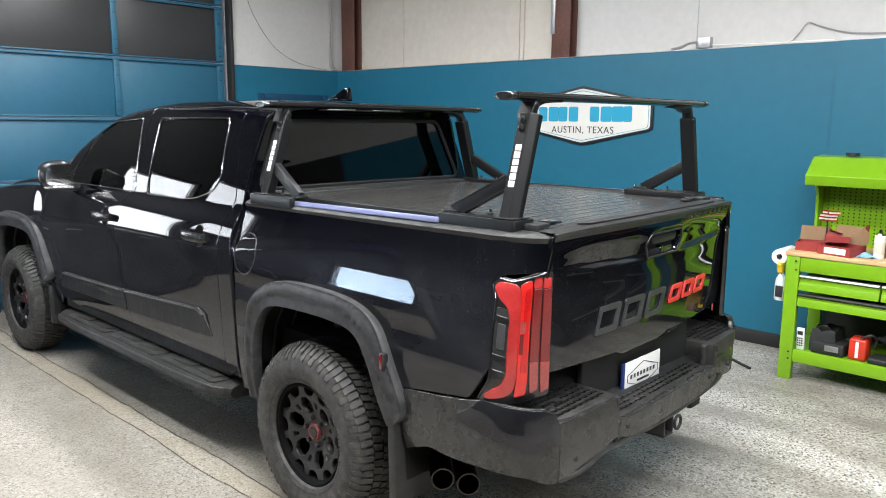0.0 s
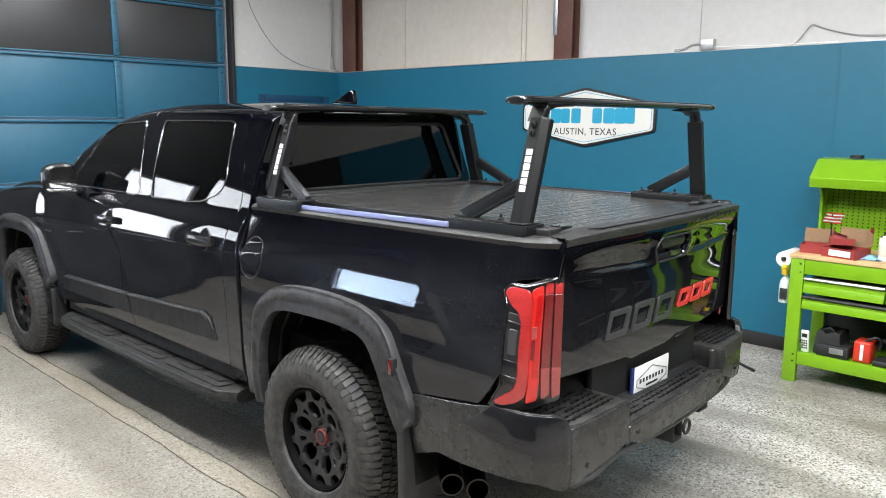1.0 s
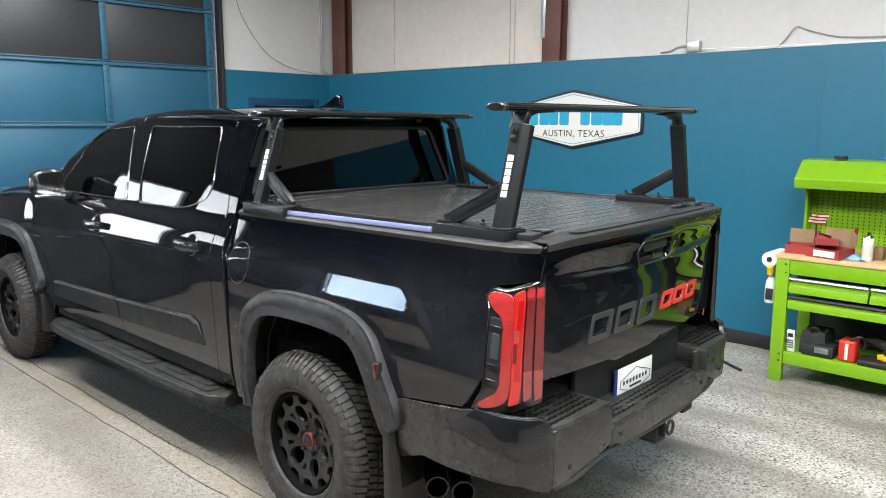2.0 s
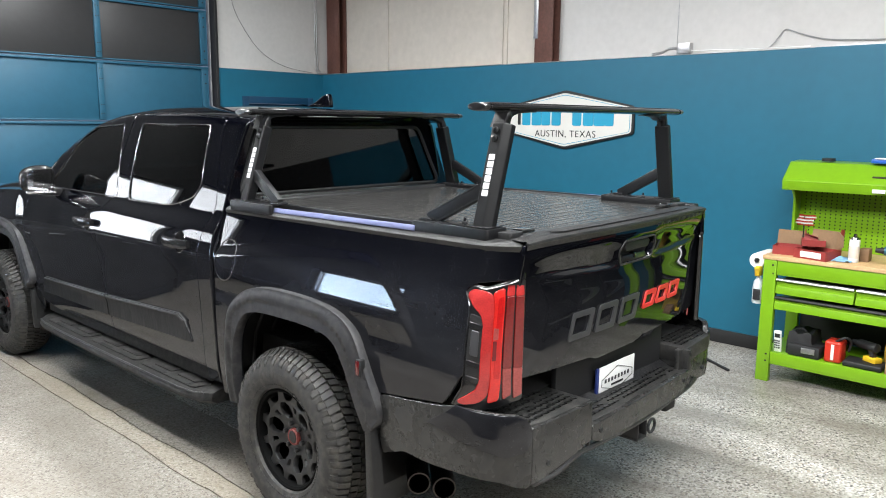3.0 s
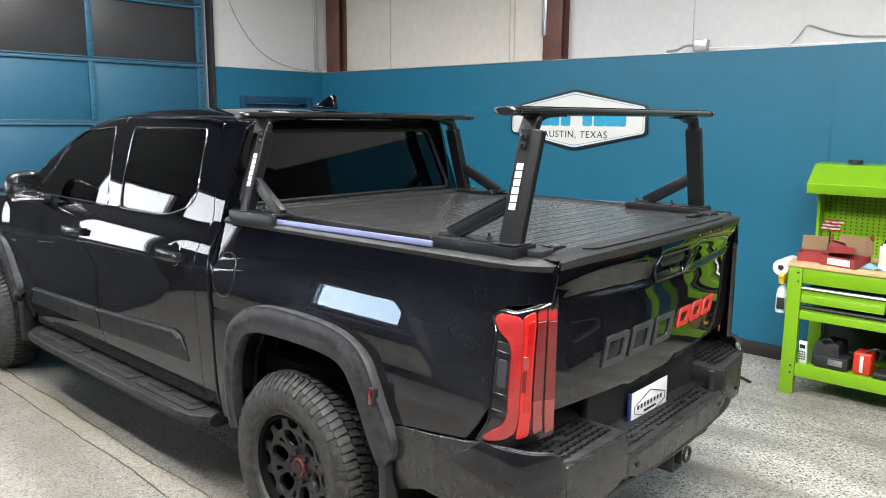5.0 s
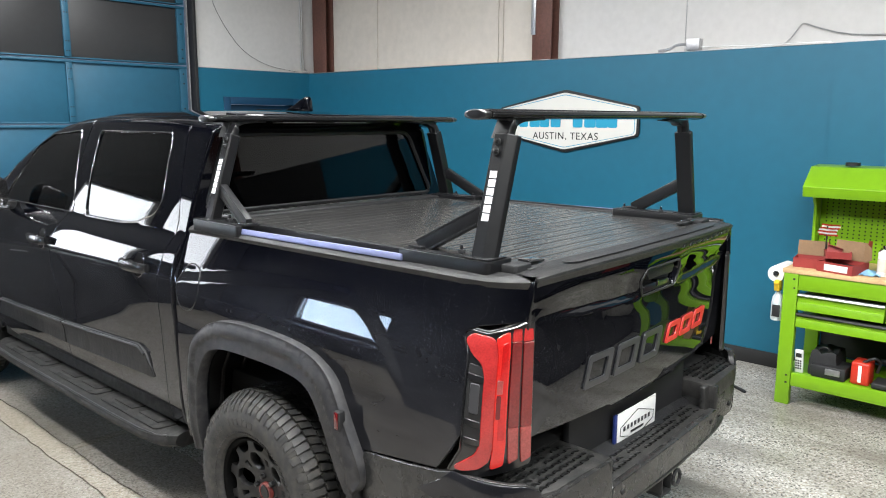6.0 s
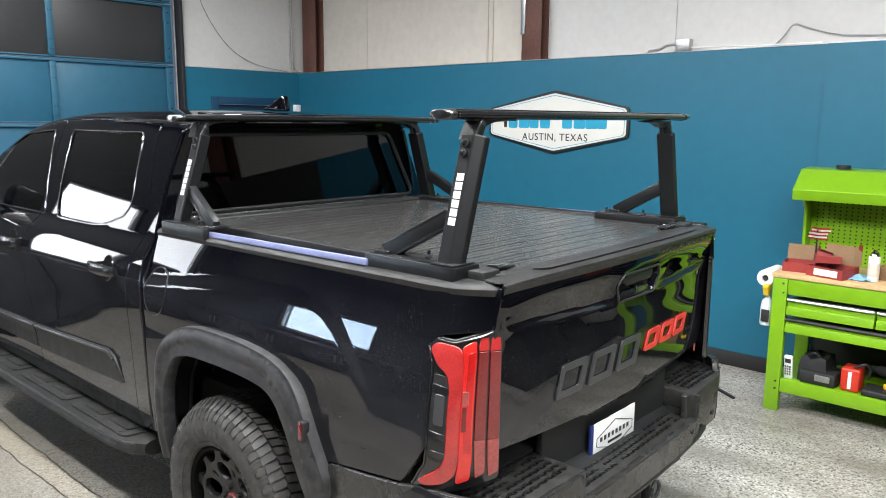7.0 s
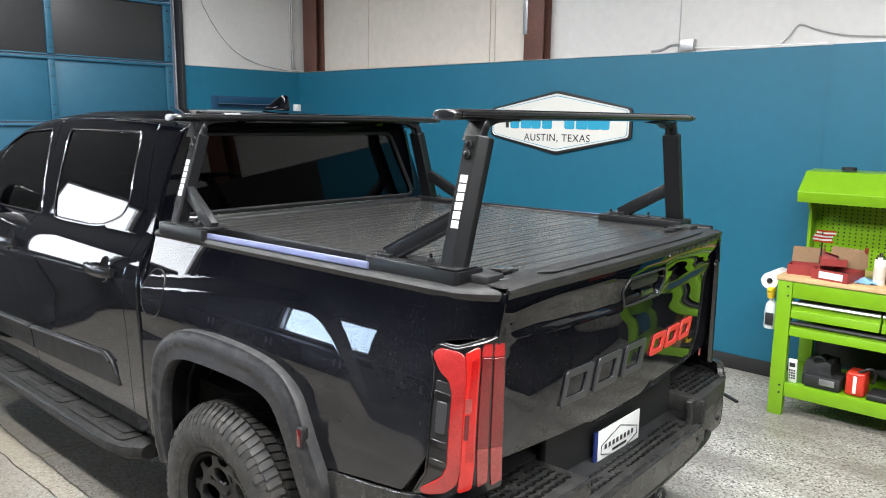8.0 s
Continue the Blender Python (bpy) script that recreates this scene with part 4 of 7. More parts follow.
# front fender, hood and nose
INNER = [(0.40, 0.07), (0.40, 0.22), (0.37, 0.40), (0.30, 0.52), (0.21, 0.565), (0.04, 0.578), (-0.22, 0.575), (-0.36, 0.545), (-0.435, 0.45), (-0.50, 0.30), (-0.545, 0.21)]
OUTER = [(0.48, 0.06), (0.47, 0.30), (0.43, 0.52), (0.345, 0.615), (0.22, 0.668), (0.04, 0.688), (-0.22, 0.682), (-0.38, 0.65), (-0.48, 0.58), (-0.56, 0.43), (-0.612, 0.32), (-0.615, 0.265), (-0.58, 0.215)]
HZ = 0.41
fender_line = [(3.108, 1.30), (3.19, 1.10), (3.18, 0.90), (3.10, 0.66), (2.99, 0.56), (3.05, 0.47), (3.155, 0.62)] + [(3.70 + a * 1.06, HZ + b * 1.04) for a, b in INNER[::-1]] + [(4.14, 0.50), (4.50, 0.50), (4.58, 0.80), (4.58, 1.08), (4.45, 1.17), (4.0, 1.245), (3.6, 1.285), (3.30, 1.325)]
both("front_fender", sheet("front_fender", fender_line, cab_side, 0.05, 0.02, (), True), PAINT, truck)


def hood_at(x, y):
    e = 0.90 - (0.30 * ((y - 4.2) / 0.5) ** 2 if y > 4.2 else 0)
    f = min(1, abs(x) / e)
    return (x, y, 1.40 - 0.16 * ((y - 3.2) / 1.4) ** 2 - 0.07 * f ** 4 + 0.02 * (0.45 < f < 0.9))


part("hood", sheet("hood", [(-0.90, 3.30), (0.90, 3.30), (0.90, 4.2), (0.86, 4.45), (0.74, 4.60), (-0.74, 4.60), (-0.86, 4.45), (-0.90, 4.2)], lambda x, y: (x, y, hood_at(x, y)[2] - 0.01), 0.06, 0.02), PAINT, truck)
nose = part("grille", prism([(-0.72, 0.62), (-0.78, 1.0), (-0.72, 1.18), (0.72, 1.18), (0.78, 1.0), (0.72, 0.62)], 4.52, 4.62, "y", 0.02), BLACK, truck, "black grille")
for s in (-1, 1):
    part("headlight", prism([(s * 0.80, 0.98), (s * 0.88, 1.12), (s * 0.60, 1.15), (s * 0.58, 1.03)][::s], 4.40, 4.635, "y", 0.015), WHITE, truck, "clear headlight")
part("front_bumper", prism([(4.40, 0.48), (4.62, 0.50), (4.66, 0.60), (4.66, 0.72), (4.60, 0.78), (4.40, 0.78)], -0.86, 0.86, "x", 0.03), PAINT, truck)

# bed sides
bed_low = curve([(0.46, 0.915), (0.60, 0.935), (0.75, 0.945), (0.92, 0.9485), (0.98, 0.9462), (1.02, 0.9428), (1.06, 0.9385), (1.10, 0.9333), (1.15, 0.9250), (1.20, 0.9152), (1.25, 0.9037), (1.30, 0.8905), (1.36, 0.8737), (1.41, 0.8590)])
# the fender's shoulder: a step that follows this line over the wheel and down behind it
SHOULDER = np.array([tuple(p)[:2] for p in arc([(0.80, 1.20, 0), (0.315, 1.268, 0), (-0.07, 1.312, 0), (-0.40, 1.332, 0), (-0.53, 1.312, 0), (-0.625, 1.252, 0), (-0.69, 1.19, 0), (-0.76, 1.115, 0), (-0.83, 1.0, 0), (-0.87, 0.86, 0), (-0.88, 0.40, 0)], 24)])
SHOULDER_WIDTH = curve([(-0.90, 0.20), (-0.84, 0.12), (-0.76, 0.05), (-0.66, 0.044), (-0.50, 0.056), (-0.20, 0.070), (0.30, 0.060), (0.70, 0.05)])


def shoulder(y, z):
    """How far a point of the bed side lies inside the step, in parts of the step's width."""
    p, a = np.array((y, z)), SHOULDER[:-1]
    d = SHOULDER[1:] - a
    t = np.clip(((p - a) * d).sum(1) / (d * d).sum(1), 0, 1)
    r = p - a - d * t[:, None]
    k = int(np.argmin((r * r).sum(1)))
    side = d[k][0] * r[k][1] - d[k][1] * r[k][0]
    return math.copysign(math.hypot(*r[k]), side) / SHOULDER_WIDTH(y)


def bed_w(y, z):
    u = min(1.0, max(0.0, shoulder(y, z)))
    f = min(1.0, max(0.0, (z - 0.99) / 0.13))
    w = bed_low(z) + 0.016 * u * u * (3 - 2 * u) * f * f * (3 - 2 * f)
    if y < -1.0:
        w -= (w - 0.775) * ((-1.0 - y) / 0.17) ** 2
    return w


def bed_side(y, z):
    return (-bed_w(y, z), y, z)


def rail_z(y):
    return 1.398 + 0.012 * (0.6 - y) / 1.6


arch = [(a * 1.05, HZ + b * 1.035) for a, b in INNER]
bed_line = [(0.598, 0.47)] + [(0.598, z) for z in (0.9, 1.2)] + [(0.598, rail_z(0.6))] + [(y, rail_z(y)) for y in (0.2, -0.3, -0.8, -1.145)] + \
    [(-1.160, 1.38), (-1.166, 1.302), (-1.045, 1.287), (-1.000, 1.262), (-1.022, 1.19), (-1.024, 0.965), (-0.975, 0.89), (-0.93, 0.830), (-0.60, 0.785), (-0.565, 0.66)] + arch[::-1] + [(0.44, 0.47)]
rows = []
for k in range(0, len(SHOULDER) - 1, 3):
    (ya, za), (yb, zb) = SHOULDER[k], SHOULDER[k + 1]
    if -0.86 < ya < 0.56:
        ln = math.hypot(yb - ya, zb - za)
        nx, nz = (za - zb) / ln, (yb - ya) / ln
        rows += [(ya + nx * SHOULDER_WIDTH(ya) * f, za + nz * SHOULDER_WIDTH(ya) * f) for f in (-0.12, 0.0, 0.12, 0.25, 0.4, 0.55, 0.7, 0.85, 1.0, 1.12)]
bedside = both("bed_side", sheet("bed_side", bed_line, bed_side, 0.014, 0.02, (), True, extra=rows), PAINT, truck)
# rear corner above the lamp belongs to the bed side; rail cap on top
for s in (-1, 1):
    bm = bmesh.new()
    rings = []
    for y in [0.602 - i * 0.075 for i in range(23)] + [-1.08, -1.10, -1.12, -1.14, -1.155, -1.166]:
        z = rail_z(y)
        w = bed_w(y, 1.40) + 0.004
        sec = [(w + 0.002, z - 0.006), (w + 0.004, z + 0.003), (w - 0.003, z + 0.013), (w - 0.02, z + 0.020), (0.80, z + 0.022), (0.775, z + 0.018), (0.775, z - 0.05), (w - 0.02, z - 0.05)]
        rings.append([bm.verts.new((s * a - 0.06 * (s > 0), y + 0.03 * (s > 0), b)) for a, b in sec])
    for a, b in zip(rings, rings[1:]):
        for k in range(8):
            bm.faces.new((a[k], a[(k + 1) % 8], b[(k + 1) % 8], b[k]))
    bm.faces.new(rings[0]), bm.faces.new(rings[-1][::-1])
    bmesh.ops.recalc_face_normals(bm, faces=bm.faces)
    part("bed_rail_cap", bm, TEXTURED, truck, "grey textured plastic rail cap")
# fuel door
fc = (0.515, 1.168)
fuel_line = [(fc[0] + 0.088 * math.cos(a * math.pi / 16), fc[1] + 0.098 * math.sin(a * math.pi / 16)) for a in range(32)]
part("fuel_door", sheet("fuel_door", fuel_line, lambda y, z: (bed_side(y, z)[0] - 0.0015, y, z), 0.015, 0.006, (), True, 0.002), PAINT, bedside[0])
part("fuel_door_gap", tube([Vector(bed_side(y, z)) - Vector((0.001, 0, 0)) for y, z in fuel_line], 0.0028, 6, True), GLOSSBLACK, bedside[0])


# wheel arch flares and liners
def gap(p, a, b):
    """The distance of p from the stretch between a and b."""
    p, a, b = Vector(p), Vector(a), Vector(b)
    d = b - a
    t = min(1, max(0, (p - a).dot(d) / d.dot(d)))
    return (p - a - d * t).length


def smoothed(band):
    """The flare's outline drawn as two smooth lines."""
    n = len(OUTER)
    a = [tuple(p)[:2] for p in arc([(y, z, 0) for y, z in band[:n]], 5)]
    b = [tuple(p)[:2] for p in arc([(y, z, 0) for y, z in band[n:]], 5)]
    return a + b


OUT_LINE = [tuple(p)[:2] for p in arc([(y, z, 0) for y, z in OUTER], 5)]


def flare(cy, fn, sx):
    band = [(cy + a, HZ + b) for a, b in OUTER] + [(cy + a, HZ + b) for a, b in INNER[::-1]]

    def at(y, z):
        dx, dz = (y - cy), z - HZ
        best = min(gap((dx, dz), a, b) for a, b in zip(OUT_LINE, OUT_LINE[1:-6]))
        inner = min(1.0, max(0.0, (best - 0.046) / 0.014))
        return (-(fn(y, z) + 0.017 * math.sin(min(1, best / 0.036) * math.pi / 2) - 0.008 * inner * inner * (3 - 2 * inner)), y, z)
    return sheet("wheel_arch_flare", smoothed(band), at, 0.016, 0.05, (), True, 0.004)


both("wheel_arch_flare", flare(0, lambda y, z: bed_low(min(z, 1.05)) + 0.042, 1), DUSTY, truck, "dusty grey plastic wheel arch flare")
both("wheel_arch_flare", flare(3.70, lambda y, z: cab_low(z) + 0.052, 1), DUSTY, truck, "dusty grey plastic wheel arch flare")
for s in (-1, 1):
    for cy in (0, 3.70):
        bm = bmesh.new()
        pr = [(0.47, -0.02)] + [(a * 1.08 + 0.005, b * 1.03) for a, b in INNER] + [(-0.60, -0.02)]
        ra = [bm.verts.new((s * 0.93, cy + a, HZ + b)) for a, b in pr]
        rb = [bm.verts.new((s * 0.55, cy + a, HZ + b)) for a, b in pr]
        for i in range(len(pr) - 1):
            bm.faces.new((ra[i], ra[i + 1], rb[i + 1], rb[i]))
        bm.faces.new(rb)
        bmesh.ops.solidify(bm, geom=list(bm.faces), thickness=0.01)
        liner = part("wheel_arch_liner", bm, UNDER, truck)
        for xr in (0.86, 0.76, 0.66):
            part("liner_rib", tube([(s * xr, cy + a * 1.05, HZ + b * 1.0 + 0.004) for a, b in INNER], 0.008, 6), PLASTIC, liner)
# side marker
for s in (-1, 1):
    o = 0.06 * (s > 0)
    mk = part("marker_lamp", box((min(s * 0.975, s * 1.004) - o, -0.545, 0.845), (max(s * 0.975, s * 1.000) - o, -0.515, 0.915), 0.006), BLACK, truck, "small red side marker")
    part("lens", box((min(s * 1.001, s * 1.0065) - o, -0.539, 0.852), (max(s * 1.001, s * 1.0065) - o, -0.519, 0.911), 0.004), DARKLENS, mk, "red lens")

# chassis and floor pan
bm = box((-0.84, 0.66, 0.50), (0.84, 4.4, 0.60), 0.01)
box((-0.80, -1.05, 0.62), (0.80, 0.60, 0.80), 0.01, 2, bm)
for s in (-1, 1):
    box((s * 0.47 - 0.05, -1.15, 0.46), (s * 0.47 + 0.05, 4.4, 0.61), 0.01, 2, bm)
rod((-0.75, 0, HZ), (0.75, 0, HZ), 0.06, None, 16, bm)
rod((-0.75, 3.7, HZ), (0.75, 3.7, HZ), 0.05, None, 16, bm)
part("chassis", bm, UNDER, truck)
# shock absorber seen in the arch
bm = rod((-0.62, 0.28, 0.45), (-0.60, 0.20, 0.95), 0.022, None, 12)
rod((-0.62, 0.26, 0.45), (-0.61, 0.24, 0.70), 0.032, None, 12, bm)
part("shock_absorber", bm, GALV, truck)

# door mouldings, handles, mirrors
def moulding(pts, name, doors, lab):
    me = sheet(name, rounded(pts, 0.012, 3), lambda y, z: (cab_side(y, z)[0] - 0.007 - 0.006 * max(0.0, min(1.0, (z - 0.72) / 0.02)), y, z), 0.03, 0.014, (), True, 0.004)
    part(name, me, DRIPPED, doors[0], lab)
    part(name, mirrored(me, name), DRIPPED, doors[1], lab)
    edge = [(y, z) for y, z in pts if z > 0.73]
    me = mesh_from("bevel_strip", tube([Vector(cab_side(y, z - 0.006)) + Vector((-0.014, 0, 0)) for y, z in dense(edge + edge[::-1], 0.08)[:max(2, int(len(dense(edge + edge[::-1], 0.08)) / 2))]], 0.007, 6))
    part("bevel_strip", me, PLASTIC, doors[0])


moulding([(0.89, 0.675), (0.95, 0.785), (1.01, 0.812), (1.895, 0.765), (1.88, 0.64)], "door_moulding", rear_door, "dusty grey lower door moulding")
moulding([(1.90, 0.64), (1.912, 0.765), (2.88, 0.735), (2.95, 0.625)], "door_moulding", front_door, "dusty grey lower door moulding")
HANDLE_Z = 1.205
for yc, doors in ((0.975, rear_door), (2.125, front_door)):
    for s, d in ((-1, doors[0]), (1, doors[1])):
        w = cab_w(HANDLE_Z)
        ring = [(yc - 0.01 + 0.050 * math.cos(a), HANDLE_Z + 0.056 * math.sin(a)) for a in [k * math.pi / 16 for k in range(32)]]
        # the cup's hollow is a flush patch in the same darkened black
        cup = sheet("handle_cup", ring, lambda y, z: (cab_side(y, z)[0] - 0.0015, y, z), 0.02, 0.004, (), True, 0.001)
        part("handle_cup", cup if s < 0 else mirrored(cup, "handle_cup"), SHADED_BLACK, d)
        part("cup_rim", tube([(-s * cab_side(y, z)[0], y, z) for y, z in ring], 0.0022, 6, True), BLACKCHROME, d)
        bm = bmesh.new()
        n = 14
        rings = []
        for i in range(n + 1):
            t = i / n
            y = yc - 0.125 + 0.25 * t
            o = w + 0.018 + 0.024 * math.sin(math.pi * t) ** 0.4
            hz = 0.020 + 0.006 * math.sin(math.pi * t) ** 0.4
            rings.append([bm.verts.new((s * (o + 0.012 * math.copysign(abs(math.cos(a)) ** 0.6, math.cos(a))), y, HANDLE_Z + hz * math.copysign(abs(math.sin(a)) ** 0.6, math.sin(a)))) for a in [k * math.pi / 5 for k in range(10)]])
        for a, b in zip(rings, rings[1:]):
            for k in range(10):
                bm.faces.new((a[k], a[(k + 1) % 10], b[(k + 1) % 10], b[k]))
        bm.faces.new(rings[0][::-1]), bm.faces.new(rings[-1])
        bmesh.ops.recalc_face_normals(bm, faces=bm.faces)
        box((min(s * w, s * (w + 0.02)), yc - 0.12, HANDLE_Z - 0.014), (max(s * w, s * (w + 0.02)), yc - 0.09, HANDLE_Z + 0.014), 0.004, 2, bm)
        box((min(s * w, s * (w + 0.02)), yc + 0.09, HANDLE_Z - 0.014), (max(s * w, s * (w + 0.02)), yc + 0.12, HANDLE_Z + 0.014), 0.004, 2, bm)
        part("handle", bm, SATIN, d, "black door handle")
for s in (-1, 1):
    bm = bmesh.new()
    bmesh.ops.create_cube(bm, size=1)
    bmesh.ops.subdivide_edges(bm, edges=list(bm.edges), cuts=5, use_grid_fill=True)
    for v in bm.verts:
        p = v.co.copy() * 2
        q = (abs(p.x) ** 3 + abs(p.y) ** 3 + abs(p.z) ** 3) ** (1 / 3)
        d = p / max(q, 1e-6)
        v.co = Vector((s * (1.012 + 0.104 * d.x), 2.665 + 0.075 * d.y * (1 - 0.15 * d.x), 1.435 + 0.095 * d.z * (1 - 0.12 * d.x)))
    if s < 0:
        bmesh.ops.reverse_faces(bm, faces=bm.faces)
    mir = part("side_mirror", bm, SATIN, truck, soft=60)
    part("mirror_glass", prism(rounded([(s * 0.925, 1.365), (s * 1.095, 1.375), (s * 1.09, 1.505), (s * 0.925, 1.51)], 0.03), 2.59, 2.587, "y"), CHROME, mir, "mirror glass")
    part("mirror_arm", beam((s * 0.86, 2.69, 1.345), (s * 1.0, 2.68, 1.36), 0.10, 0.05, (0, 0, 1), 0.015), PLASTIC, mir)
    part("mirror_trim", beam((s * 0.925, 2.595, 1.352), (s * 1.105, 2.595, 1.36), 0.03, 0.02, (0, 0, 1), 0.006), CHROME, mir, "bright mirror trim")

# running boards
for s in (-1, 1):
    bm = bmesh.new()
    rings = []
    for y, o, i in ((0.70, 0.93, 0.80), (0.77, 0.985, 0.79), (0.92, 1.005, 0.78), (1.2, 1.01, 0.78), (1.8, 1.01, 0.78), (2.5, 1.01, 0.78), (2.78, 1.0, 0.78), (2.90, 0.98, 0.79), (2.97, 0.93, 0.80)):
        sec = [(o, 0.395), (o + 0.004, 0.415), (o - 0.008, 0.437), (o - 0.03, 0.446), (i, 0.452), (i, 0.38), (o - 0.03, 0.376)]
        rings.append([bm.verts.new((s * a, y, b)) for a, b in sec])
    for a, b in zip(rings, rings[1:]):
        for k in range(7):
            bm.faces.new((a[k], a[(k + 1) % 7], b[(k + 1) % 7], b[k]))
    bm.faces.new(rings[0]), bm.faces.new(rings[-1])
    bmesh.ops.recalc_face_normals(bm, faces=bm.faces)
    rb = part("running_board", bm, BOARD, truck, "black plastic running board")
    for ya, yb in ((0.80, 1.42), (1.46, 2.10), (2.14, 2.80)):
        tray = part("tread_strip", prism([(s * 0.845, ya + 0.02), (s * 0.875, ya), (s * 0.955, ya + 0.015), (s * 0.972, ya + 0.04), (s * 0.972, yb - 0.04), (s * 0.955, yb - 0.015), (s * 0.875, yb), (s * 0.845, yb - 0.02)][::s], 0.4475, 0.455, "z", 0.003), BOARD, rb)
        for e, yy in enumerate((ya + 0.07, (ya + yb) / 2 + 0.02)):
            part("slot", prism(rounded([(s * 0.948, yy), (s * 0.968, yy + 0.02), (s * 0.968, yy + 0.15), (s * 0.948, yy + 0.17)][::s], 0.006), 0.4545, 0.4562, "z"), UNDER, tray)
            part("tread_bar", prism(rounded([(s * 0.862, yy - 0.02), (s * 0.930, yy), (s * 0.930, yy + 0.19), (s * 0.862, yy + 0.17)][::s], 0.010), 0.4552, 0.4610, "z", 0.002), BOARD, tray)
    part("edge_strip", tube([(s * (o - 0.002), y, 0.437) for y, o in ((0.74, 0.955), (0.79, 0.985), (0.92, 1.001), (1.2, 1.006), (2.5, 1.006), (2.78, 0.996), (2.90, 0.976))], 0.006, 6), PLASTIC, rb)
    for y in (0.95, 1.7, 2.5):
        part("bracket", box((min(s * 0.55, s * 0.85), y - 0.03, 0.40), (max(s * 0.55, s * 0.85), y + 0.03, 0.44), 0.005), UNDER, rb)
    part("sill", box((min(s * 0.80, s * 0.885), 0.78, 0.47), (max(s * 0.80, s * 0.885), 2.98, 0.552), 0.012), BOARD, truck)

# mud flaps
for s in (-1, 1):
    part("mud_flap", prism([(-0.545, 0.64), (-0.585, 0.66), (-0.60, 0.30), (-0.575, 0.28), (-0.555, 0.30)], s * 0.72, s * 0.985, "x", 0.006), PLASTIC, truck)
    part("mud_flap", prism([(3.12, 0.60), (3.155, 0.62), (3.14, 0.34), (3.11, 0.32)], s * 0.74, s * 0.95, "x", 0.006), PLASTIC, truck)

# ---- wheels: turned about x, outer face towards minus x ----
R = 0.414
half_tyre = [(0.232, 0.105), (0.243, 0.125), (0.280, 0.142), (0.312, 0.145), (0.340, 0.140), (0.364, 0.128), (0.384, 0.108), (0.397, 0.084), (0.404, 0.05)]
tyre_bm = revolve([(r, -x) for r, x in half_tyre] + [(0.406, 0)] + [(r, x) for r, x in half_tyre[::-1]], 72)
hexa = [(0, 1, 2, 3), (7, 6, 5, 4), (0, 4, 5, 1), (1, 5, 6, 2), (2, 6, 7, 3), (3, 7, 4, 0)]


def block(bm, c):
    v = [bm.verts.new(p) for p in c]
    for f in hexa:
        bm.faces.new([v[i] for i in f])


def tread(bm, a0, a1, x0, x1, r0, r1, skew=0.0, fall=0.0):
    """A tread block from x0 to x1; fall: how much lower it lies at x1."""
    def p(a, x, r):
        return (x, r * math.cos(a), r * math.sin(a))
    q0, q1 = r0 - fall, r1 - fall
    block(bm, [p(a0, x0, r0), p(a1, x0, r0), p(a1 + skew, x1, q0), p(a0 + skew, x1, q0), p(a0, x0, r1), p(a1, x0, r1), p(a1 + skew, x1, q1), p(a0 + skew, x1, q1)])


tread_bm = bmesh.new()
N = 74
for k in range(N):
    a = k * 2 * math.pi / N
    d = 2 * math.pi / N
    for s in (-1, 1):
        ex = 0.004 * (k % 2)
        tread(tread_bm, a + 0.10 * d, a + 0.78 * d, s * 0.074, s * (0.116 + ex), 0.394, 0.4105, 0.1 * d, 0.026)
        tread(tread_bm, a + 0.16 * d, a + 0.72 * d, s * (0.114 + ex), s * 0.1395, 0.368, 0.3845, 0.0, 0.030 + 0.010 * (k % 2))
        tread(tread_bm, a + 0.0 * d, a + 0.74 * d, s * 0.024, s * 0.069, 0.398, R, 0.3 * d * s)
    tread(tread_bm, a + 0.3 * d, a + 1.02 * d, -0.018, 0.018, 0.398, R, 0.25 * d)

# raised bars round the sidewall in place of the maker's lettering
for base in (0.35, 3.5):
    for k in range(11):
        if k in (4,):
            continue
        a = base + k * 0.105
        tread(tread_bm, a, a + 0.07, -0.1385, -0.1462, 0.292, 0.318)
for k in range(96):
    a = k * 2 * math.pi / 96
    tread(tread_bm, a, a + 0.028, -0.132, -0.1375, 0.258, 0.264)
bmesh.ops.recalc_face_normals(tread_bm, faces=tread_bm.faces)
TREAD = mesh_from("tread", tread_bm)
TREAD.materials.append(RUBBER)
TYRE = mesh_from("tyre", tyre_bm)
TYRE.materials.append(RUBBER)
rim_bm = revolve([(0.238, -0.112), (0.240, -0.104), (0.228, -0.100), (0.215, -0.085), (0.205, 0.0), (0.222, 0.095), (0.236, 0.10), (0.228, 0.09), (0.212, 0.0), (0.210, -0.07), (0.218, -0.108), (0.228, -0.116)], 64)


bmesh.ops.recalc_face_normals(rim_bm, faces=rim_bm.faces)
# the face: a dished plate with rings of pockets
def pocket(angle, half):
    """A pocket's outline from its half: (radius, half width) from the hub outwards."""
    ring = [(r, -w) for r, w in half] + [(r, w) for r, w in half[::-1]]
    return rounded([(r * math.cos(angle) - w * math.sin(angle), r * math.sin(angle) + w * math.cos(angle)) for r, w in ring], 0.007, 3)


def face_at(u, v):
    r = math.hypot(u, v)
    return (-0.060 - 0.030 * min(1, max(0, (r - 0.07) / 0.10)) + 0.0, u, v)


